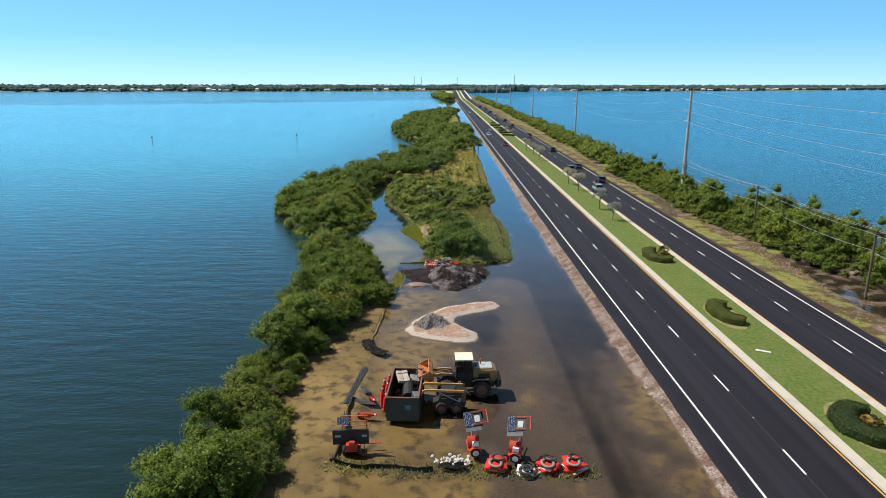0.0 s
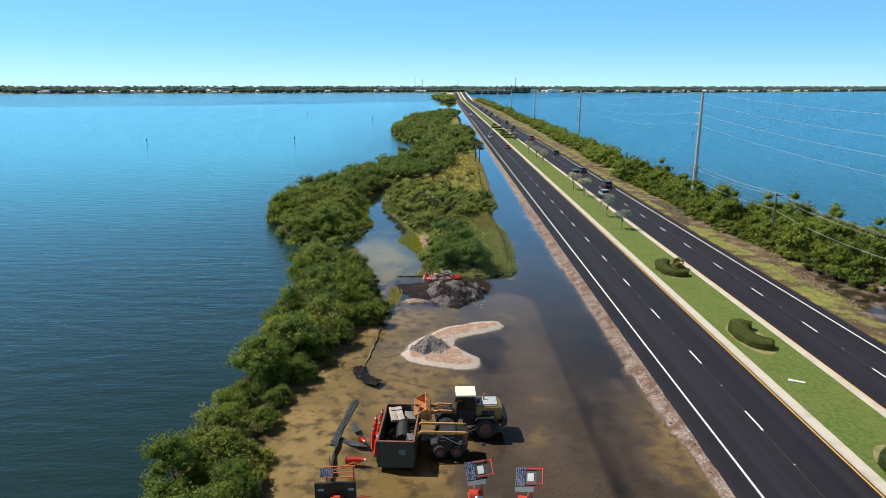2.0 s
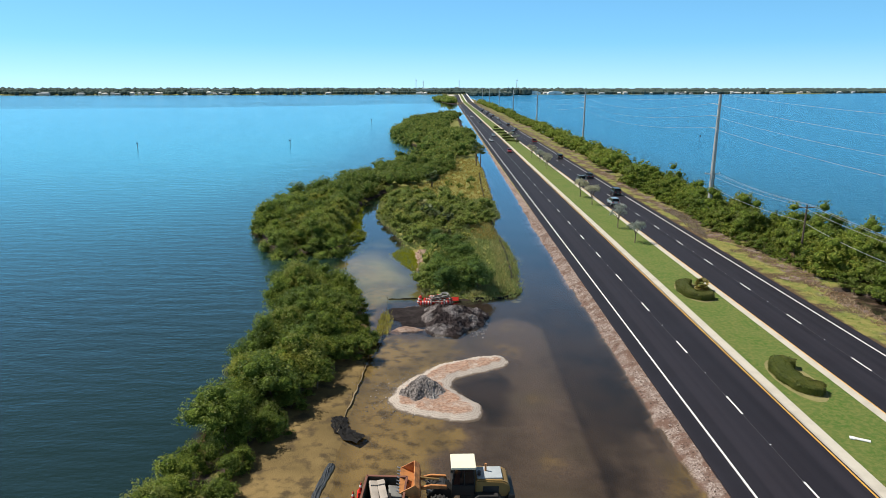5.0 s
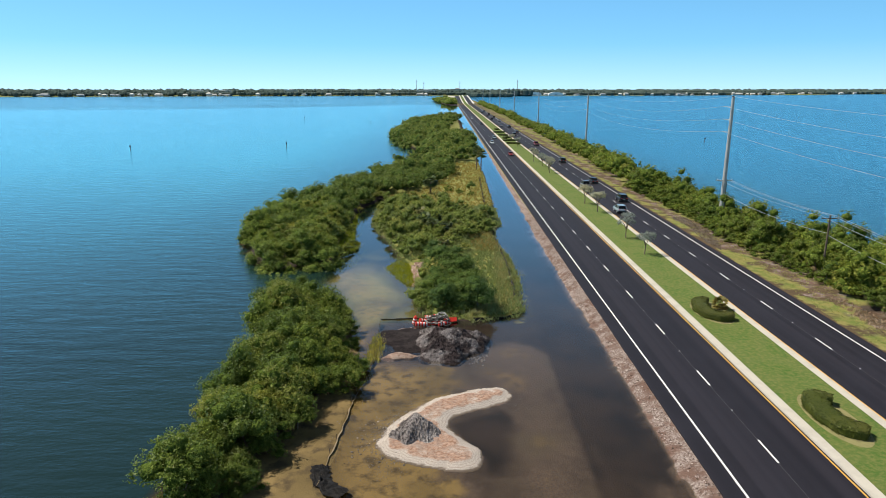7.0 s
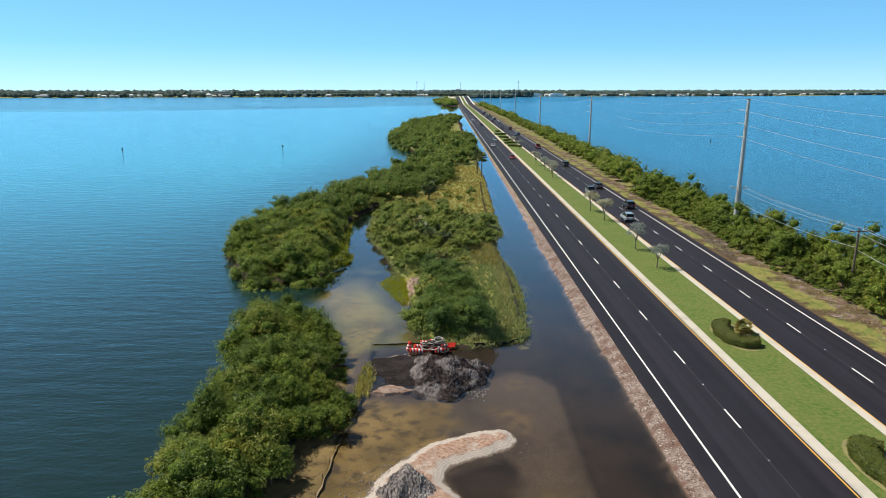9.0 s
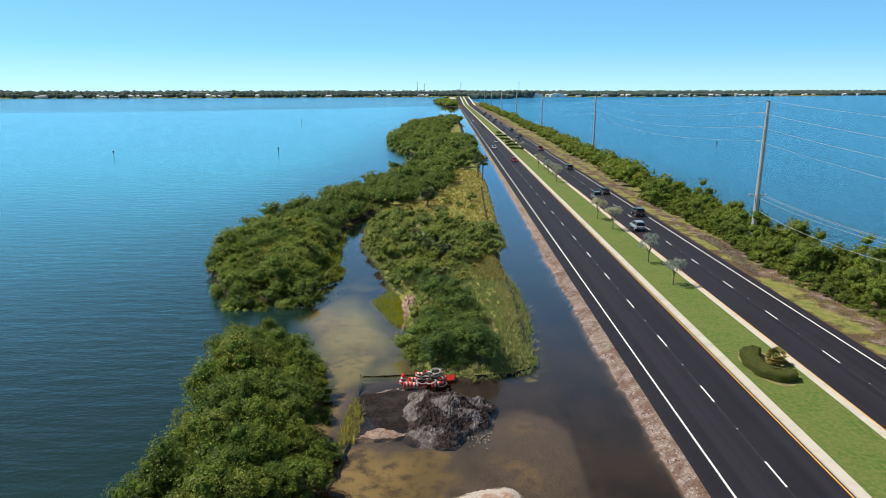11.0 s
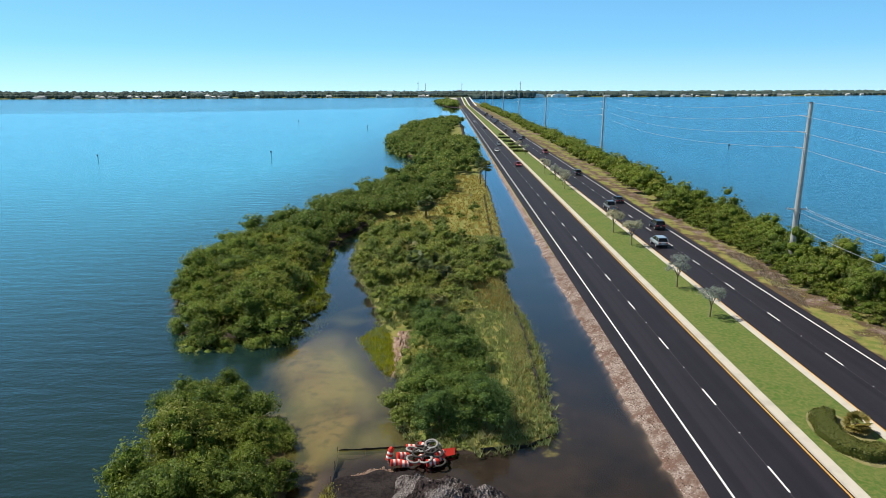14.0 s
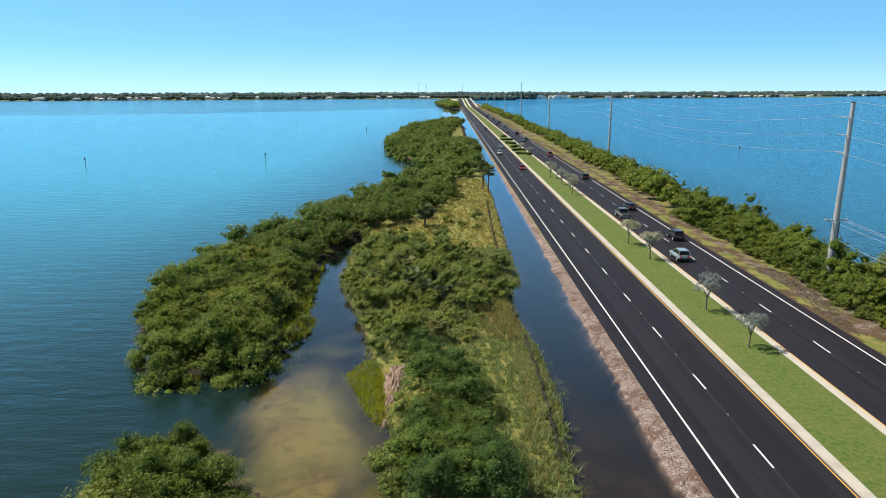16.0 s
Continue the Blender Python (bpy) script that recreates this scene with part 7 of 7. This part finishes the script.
def draped(points, width, name, label, mat, seed, lift=0.28):
    """A crumpled strip of sheet lying on the ground."""
    rng = np.random.RandomState(seed)
    bm = bmesh.new()
    rows = []
    for k, (x, y) in enumerate(points):
        a = points[max(k - 1, 0)]
        b = points[min(k + 1, len(points) - 1)]
        d = Vector((b[0] - a[0], b[1] - a[1], 0)).normalized()
        side = Vector((-d.y, d.x, 0))
        row = []
        for j in range(-4, 5):
            w = width * (0.8 + 0.4 * rng.rand()) * j / 8
            px, py = x + side.x * w, y + side.y * w
            row.append(bm.verts.new((px, py, max(ground_at(px, py), 0.0) + 0.05 + lift * rng.rand() * (1 - abs(j) / 5))))
        rows.append(row)
    for a, b in zip(rows, rows[1:]):
        for j in range(8):
            bm.faces.new((a[j], a[j + 1], b[j + 1], b[j]))
    bmesh.ops.solidify(bm, geom=list(bm.faces), thickness=0.02)
    return tagged(part(name, bm, mat), label, "fabric sheet")


draped(along_line([(-28.9, 44.4), (-28.7, 46.7), (-28.4, 49), (-28.1, 51.7)]), 0.5, "fabric_sheet", "wet dark grey filter fabric strip lying on the sand", FABRIC_WET, 21, 0.1)
draped(along_line([(-28.8, 45.6), (-27.6, 44.9), (-26.2, 44.7)]), 0.55, "fabric_sheet", "dark grey fabric strip curling to the cones", FABRIC_WET, 22, 0.1)
draped(along_line([(-27.9, 47.8), (-27.3, 46.6)]), 0.5, "fabric_sheet", "small flap of wet dark fabric", FABRIC_WET, 24, 0.1)
draped(along_line([(-28.6, 58.2), (-28.3, 56.6), (-27.4, 55.6), (-26.4, 55.0)], 0.25), 1.3, "fabric_roll", "crumpled heap of black silt-fence fabric", FABRIC, 23)


def stone(rng, size):
    bm = bmesh.new()
    bmesh.ops.create_icosphere(bm, subdivisions=1, radius=size)
    for v in bm.verts:
        v.co *= rng.uniform(0.65, 1.2)
        v.co.z *= 0.7
    return bm


rng = np.random.RandomState(77)
STONES = [part("stone", stone(rng, 0.2), ROCK_WHITE) for _ in range(5)]
for k in range(70):
    x, y = -20.1 + rng.normal() * 0.65, 36.1 + rng.normal() * 0.3
    ob = STONES[k] if k < 5 else copy_thing(STONES[k % 5], pose(0, 0, 0))
    s = rng.uniform(0.4, 0.95)
    ob.matrix_basis = pose(x, y, max(ground_at(x, y), -0.05) + 0.08 + 0.25 * max(0, 1 - abs(x + 20.1) / 1.2) * rng.rand(), rng.uniform(0, 360), rng.uniform(0, 360), 0) @ Matrix.Diagonal((s, s, s, 1))
    tagged(ob, "rough white stone in a small heap on the bank", "stone", "white stones")
draped(along_line([(-20.9, 35.7), (-19.9, 35.5), (-19.2, 35.7)], 0.25), 0.7, "fabric_sheet", "black plastic sheet under the white stones", FABRIC, 25)
bm = soften(box(bmesh.new(), -0.55, 0.55, -0.16, 0.16, 0, 0.06), 0.02)
tagged(part("broken_sign", bm, WHITE), "white board lying on the median grass", "board").matrix_basis = pose(10.9, 53.8, 0.86, 0, 0, -28)


def loose_stones(name, spots, seed, low, high, material, label):
    """Many small broken stones as one mass."""
    rng = np.random.RandomState(seed)
    bm = bmesh.new()
    bmesh.ops.create_icosphere(bm, subdivisions=1, radius=1.0)
    base = np.array([v.co[:] for v in bm.verts])
    tri = np.array([[v.index for v in f.verts] for f in bm.faces])
    bm.free()
    verts, faces = [], []
    for k, (x, y) in enumerate(spots):
        s = rng.uniform(low, high) * np.array([rng.uniform(0.7, 1.5), rng.uniform(0.7, 1.5), rng.uniform(0.4, 0.8)])
        v = base * rng.uniform(0.7, 1.15, (len(base), 1)) * s + np.array([x, y, ground_at(x, y) + s[2] * 0.3])
        verts.append(v)
        faces.append(tri + k * len(base))
    return tagged(mesh_ob(name, np.concatenate(verts).tolist(), np.concatenate(faces).tolist(), material, None, False), label, "stones", kind="stuff")


STONE_MIX = Nodes("broken_stone", 0.95, spec=0.15)
_i = STONE_MIX.island()
STONE_MIX = STONE_MIX.colour(STONE_MIX.mix(STONE_MIX.step(_i, 0.72, 1.0), STONE_MIX.mix(STONE_MIX.step(_i, 0.0, 0.55), (0.07, 0.05, 0.04), (0.21, 0.15, 0.13)), (0.46, 0.39, 0.36)))
sr = np.random.RandomState(31)
gravel_spots = []
for _ in range(5200):
    y = 27 + 120 * sr.rand() ** 1.25
    e = float(np.interp(y, [-60, 30, 60, 130, 180], [-1.9, -2.1, -3.05, -3.3, -2.9]))
    gravel_spots.append((e + 0.1 + 1.7 * sr.beta(1.6, 2.0), y))
loose_stones("shoulder_stones", gravel_spots, 5, 0.02, 0.075, STONE_MIX, "loose pinkish broken stone along the road's edge")
bar_spots = [(x, y) for x, y in zip(sr.normal(-23.0, 1.3, 420), sr.normal(62.0, 1.6, 420))]
loose_stones("clods", bar_spots, 6, 0.03, 0.10, CLAY, "small dark clods strewn round the clay heap")
rim = along_line([(-25.4, 77.8), (-24.6, 79.0), (-24.9, 80.6), (-26.0, 82.0), (-26.6, 83.3), (-25.8, 84.9), (-24.6, 86.0), (-23.2, 86.1)], 0.06)
rim_spots = [(x + sr.normal() * 0.14, y + sr.normal() * 0.14) for x, y in rim for _ in range(3)]
rim_spots += [(x, y) for x, y in zip(sr.normal(-24.3, 0.9, 200), sr.normal(78.0, 0.35, 200))]
loose_stones("basin_rim", rim_spots, 8, 0.05, 0.16, RUBBLE, "pinkish clods banked round the flat muck")
pale_spots = [(sr.normal(-16.6, 0.5), sr.normal(79.6, 1.2)) for _ in range(190)]
loose_stones("pale_clods", pale_spots, 9, 0.06, 0.2, CLAY, "pale clods at the foot of the muck")
litter = [(sr.uniform(28.5, 32), sr.uniform(85, 175)) for _ in range(420)]
loose_stones("verge_litter", litter, 7, 0.03, 0.09, STONE_MIX, "dead leaves and small rubbish along the bushes")


# ---- white marker lying on the median lawn ----
root = thing("pipe_marker", "white plastic utility marker lying flat on the grass", "marker", at=pose(10.75, 53.85, 0.86, 0, 0, -25))
part("post", limb(bmesh.new(), [(-0.35, 0, 0.05), (0.2, 0.02, 0.05), (0.62, 0, 0.05)], [0.055, 0.055, 0.05], 8), WHITE, root)
part("head", soften(box(bmesh.new(), -0.66, -0.3, -0.22, 0.2, 0.0, 0.09, 0.0), 0.02), WHITE, root)

# dark crumbs of clay strewn round the heap on the sandbar
cr = np.random.RandomState(77)
crumbs = [(-22.6 - abs(cr.normal()) * 1.7, 62.4 + cr.normal() * 2.1) for _ in range(1700)]
crumbs += [(-17.8 + cr.normal() * 2.6, 67.9 + cr.normal() * 0.6) for _ in range(220)]
loose_stones("clay_crumbs", crumbs, 8, 0.018, 0.055, plain("clay_crumb", (0.17, 0.15, 0.14), 0.95, grain=4, wear=0.5), "dark crumbs of clay strewn round the heap")

# ---- distance ----
def marker(x, y):
    root = thing("channel_marker", "wooden channel marker post standing in the bay", "channel marker", "channel markers", at=pose(x, y, 0))
    part("post", rod(bmesh.new(), (0, 0, -3), (0, 0, 2.3), 0.13, 0.11, 8), WOOD_POLE, root)
    part("board", box(bmesh.new(), -0.33, 0.33, -0.16, -0.10, 1.5, 2.15, 0.02), BLACK_STEEL, root)
    return root


for x, y in ((-153.9, 292.8), (-91, 308.1), (-137, 562), (-74.2, 494), (108.8, 340)):
    marker(x, y)

# cool blue-grey green: some distance haze is put into the leaf colour
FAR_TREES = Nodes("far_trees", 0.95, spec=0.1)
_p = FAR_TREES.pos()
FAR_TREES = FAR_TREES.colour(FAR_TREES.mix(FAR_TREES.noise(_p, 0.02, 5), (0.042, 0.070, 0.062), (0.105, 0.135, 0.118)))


def tree_line(x0, x1, y, step, tall, seed, name, label):
    """Far woods along a shore as one mass of ragged clumps."""
    rng = np.random.RandomState(seed)
    verts, faces, base = [], [], 0
    x = x0
    while x < x1:
        r = step * rng.uniform(0.7, 1.3)
        for _ in range(2):
            h = tall * rng.uniform(0.8, 1.02)
            cx = x + rng.uniform(-r, r)
            c = np.array([cx, (shore_y(cx) + y if y < 400 else y) + rng.uniform(-5, 60), 1 + h * 0.40])
            v, f = lump(rng, (0, 0, 0), 1.25, 1.0, 1)
            v = v * np.array([r, r, h * 0.55]) + c
            verts.append(v)
            faces += [tuple(base + i for i in q) for q in f]
            base += len(v)
        x += r * 0.9
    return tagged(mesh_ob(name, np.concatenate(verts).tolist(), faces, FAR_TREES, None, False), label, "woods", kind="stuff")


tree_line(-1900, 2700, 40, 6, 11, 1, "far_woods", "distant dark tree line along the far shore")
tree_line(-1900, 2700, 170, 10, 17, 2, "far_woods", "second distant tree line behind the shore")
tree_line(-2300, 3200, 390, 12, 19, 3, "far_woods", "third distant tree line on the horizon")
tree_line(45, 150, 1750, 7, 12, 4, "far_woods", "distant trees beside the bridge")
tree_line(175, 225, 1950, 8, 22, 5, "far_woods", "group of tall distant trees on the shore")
thicket("bridge_scrub", scatter(rng, [(-40, 1285), (-29, 1130), (-14, 1010), (-4, 1000), (-4, 1260), (-30, 1320)], 7, 1000, 1320, 0), 6, 4.5, 5.5, 180, 0.8, MANGROVE, "green scrub on the low point beside the bridge")


def house(w, d, h, wall, roof):
    root = thing("house", "small distant waterfront house with a pale wall and pitched roof", "house", "waterfront houses")
    part("wall", box(bmesh.new(), -w / 2, w / 2, -d / 2, d / 2, 0, h), wall, root)
    bm = bmesh.new()
    v = [bm.verts.new(p) for p in ((-w / 2 - 0.6, -d / 2 - 0.6, h), (w / 2 + 0.6, -d / 2 - 0.6, h), (w / 2 + 0.6, d / 2 + 0.6, h), (-w / 2 - 0.6, d / 2 + 0.6, h), (-w / 3, 0, h + 2.6), (w / 3, 0, h + 2.6))]
    for f in ((0, 1, 5, 4), (2, 3, 4, 5), (1, 2, 5), (3, 0, 4), (3, 2, 1, 0)):
        bm.faces.new([v[i] for i in f])
    part("roof", bm, roof, root)
    for k in range(4):
        x = -w / 2 + w * (k + 0.5) / 4
        part("window", box(bmesh.new(), x - 0.8, x + 0.8, -d / 2 - 0.05, -d / 2 + 0.1, 1.2, 2.8), CAR_GLASS, root)
    return root


FAR_WALL, FAR_ROOF, FAR_GREY = plain("stucco", (0.70, 0.68, 0.62), 0.9, grain=0.2), plain("pale_roof", (0.62, 0.60, 0.57), 0.8, grain=0.2), plain("grey_roof", (0.30, 0.32, 0.35), 0.8, grain=0.2)
HOUSES = [house(12, 8, 3.2, FAR_WALL, FAR_ROOF), house(15, 9, 3.5, FAR_WALL, FAR_GREY), house(10, 8, 5, FAR_WALL, FAR_ROOF)]
hr = np.random.RandomState(8)
spots = [(x, float(shore_y(x)) + 26) for x in [hr.uniform(-1400, -60) for _ in range(34)] + [hr.uniform(70, 1600) for _ in range(46)]]
for k, (x, y) in enumerate(spots):
    m = pose(x, y + hr.uniform(-6, 10), 1.2, 0, 0, hr.uniform(-25, 25))
    ob = HOUSES[k] if k < 3 else copy_thing(HOUSES[k % 3], m)
    ob.matrix_basis = m @ Matrix.Diagonal((hr.uniform(0.6, 1.5), 1, hr.uniform(0.7, 1.25), 1))


def tower_block(x, y, w, h, floors):
    root = thing("apartment_building", "distant pale apartment building above the trees", "apartment building", "apartment buildings", at=pose(x, y, 0))
    part("wall", box(bmesh.new(), -w / 2, w / 2, -8, 8, 0, h), FAR_WALL, root)
    part("roof", box(bmesh.new(), -w / 2 - 0.5, w / 2 + 0.5, -8.5, 8.5, h, h + 0.8), FAR_ROOF, root)
    part("plant_room", box(bmesh.new(), -w / 6, w / 6, -4, 4, h + 0.8, h + 3.5), FAR_WALL, root)
    for f in range(floors):
        part("window_band", box(bmesh.new(), -w / 2 + 1, w / 2 - 1, -8.06, -7.95, 2 + f * (h - 2) / floors, 2 + (f + 0.5) * (h - 2) / floors), CAR_GLASS, root)
    return root


for x, y, w, h, f in ((-795, 2050, 30, 16, 5), (-500, 2080, 42, 16, 5), (-205, 2190, 60, 15, 4), (-85, 2200, 60, 15, 4), (-755, 2000, 44, 13, 4), (-690, 2010, 50, 14, 4), (20, 2300, 40, 19, 5)):
    tower_block(x, y, w, h, f)


def hangar(x, y):
    root = thing("storage_tent", "distant white arched storage hall at the shore", "hall", "white halls", at=pose(x, y, 1.0))
    bm = bmesh.new()
    prof = [(math.cos(math.pi * k / 10) * 22, 3 + math.sin(math.pi * k / 10) * 7) for k in range(11)]
    part("shell", prism(bm, [(22, 0)] + prof + [(-22, 0)], -12, 12), WHITE, root)
    part("door", box(bmesh.new(), -4, 4, -12.1, -11.9, 0, 5), GREY_PAINT, root)
    return root


hangar(255, 2075), hangar(322, 2075)


def mast(x, y, h):
    root = thing("radio_mast", "thin distant radio mast on the horizon", "mast", "radio masts", at=pose(x, y, 0))
    part("shaft", rod(bmesh.new(), (0, 0, 0), (0, 0, h), 1.2, 0.5, 6), GALVANISED, root)
    part("platform", rod(bmesh.new(), (0, 0, h * 0.85), (0, 0, h * 0.87), 3.0, 3.0, 8), GALVANISED, root)
    return root


for x, y, h in ((195, 2000, 48), (-120, 2300, 50), (-95, 2300, 44), (30, 2350, 46)):
    mast(x, y, h)


# ---- bridge at the end of the causeway: the near carriageway widens to the left ----
BRIDGE_YS = [y for y in ROAD_YS if y >= 1040]


def flare(y):
    """How far the deck has widened at y."""
    return 12.5 * float(smooth01(np.array(y), 1040, 1290))


BRIDGE_WHITE = plain("bridge_concrete", (0.74, 0.72, 0.68), 0.9, grain=0.3, wear=0.2)


def rail_wall(x, side, label):
    """A parapet wall along the bridge, on the widening edge when side is 1."""
    bm = bmesh.new()
    rows = []
    for y in BRIDGE_YS:
        xx, z = x - side * flare(y), road_z(y)
        rows.append([bm.verts.new((xx + dx, y, z + dz)) for dx, dz in ((-0.4, -0.5), (-0.3, 1.9), (0.3, 1.9), (0.4, -0.5))])
    for a, b in zip(rows, rows[1:]):
        for k in range(3):
            bm.faces.new((a[k], a[k + 1], b[k + 1], b[k]))
    bm.faces.new(rows[0][::-1])
    bm.faces.new(rows[-1])
    return tagged(part("bridge_parapet", bm, BRIDGE_WHITE), label, "parapet", "bridge parapets")


rail_wall(-1.9, 1, "pale concrete parapet on the widening side of the distant bridge")
for x in (8.2, 14.6, 24.7):
    rail_wall(x, 0, "pale concrete parapet of the distant bridge")
bm = bmesh.new()
rows = [[bm.verts.new((x, y, road_z(y) + z)) for x, z in ((-1.6 - flare(y), -0.6), (-1.6 - flare(y), -0.01), (-1.2, -0.01), (-1.2, -0.6))] for y in BRIDGE_YS]
for a, b in zip(rows, rows[1:]):
    for k in range(3):
        bm.faces.new((a[k], a[k + 1], b[k + 1], b[k]))
tagged(part("bridge_deck", bm, CONCRETE), "pale concrete deck where the distant road widens", "bridge deck", kind="structure")
for k in range(12):
    y = 1080 + 28 * k
    bm = box(bmesh.new(), -1.5 - flare(y) * 0.95, 24.5, y - 0.8, y + 0.8, -2, road_z(y) - 0.4)
    tagged(part("bridge_pier", bm, CONCRETE), "concrete pier under the distant bridge deck", "pier", "bridge piers")

# ---- reflective studs between the lane dashes ----
STUD = bpy.data.meshes.new("road_stud")
bm = soften(box(bmesh.new(), -0.06, 0.06, -0.05, 0.05, 0, 0.025), 0.008)
bm.to_mesh(STUD)
bm.free()
STUD.materials.append(WHITE)
for x, first in ((3.92, 35.1), (19.52, 79.8 - 12.19 * 5)):
    for k in range(-1, 22):
        y = first + 12.19 * k + 6.1
        ob = new("road_stud", STUD)
        ob.location = (x, y, road_z(y))
        tagged(ob, "small white reflective stud on the asphalt", "road stud", "road studs", "structure")

# ---- long joint between the lanes ----
JOINT = plain("joint_sealant", (0.075, 0.07, 0.075), 0.7, grain=2, wear=0.4)
for x in (3.88, 19.48):
    tagged(part("pavement_joint", ribbon(bmesh.new(), x - 0.015, x + 0.015, 0.003, ROAD_YS), JOINT), "thin pale sealed joint between the lanes", "joint", kind="structure")
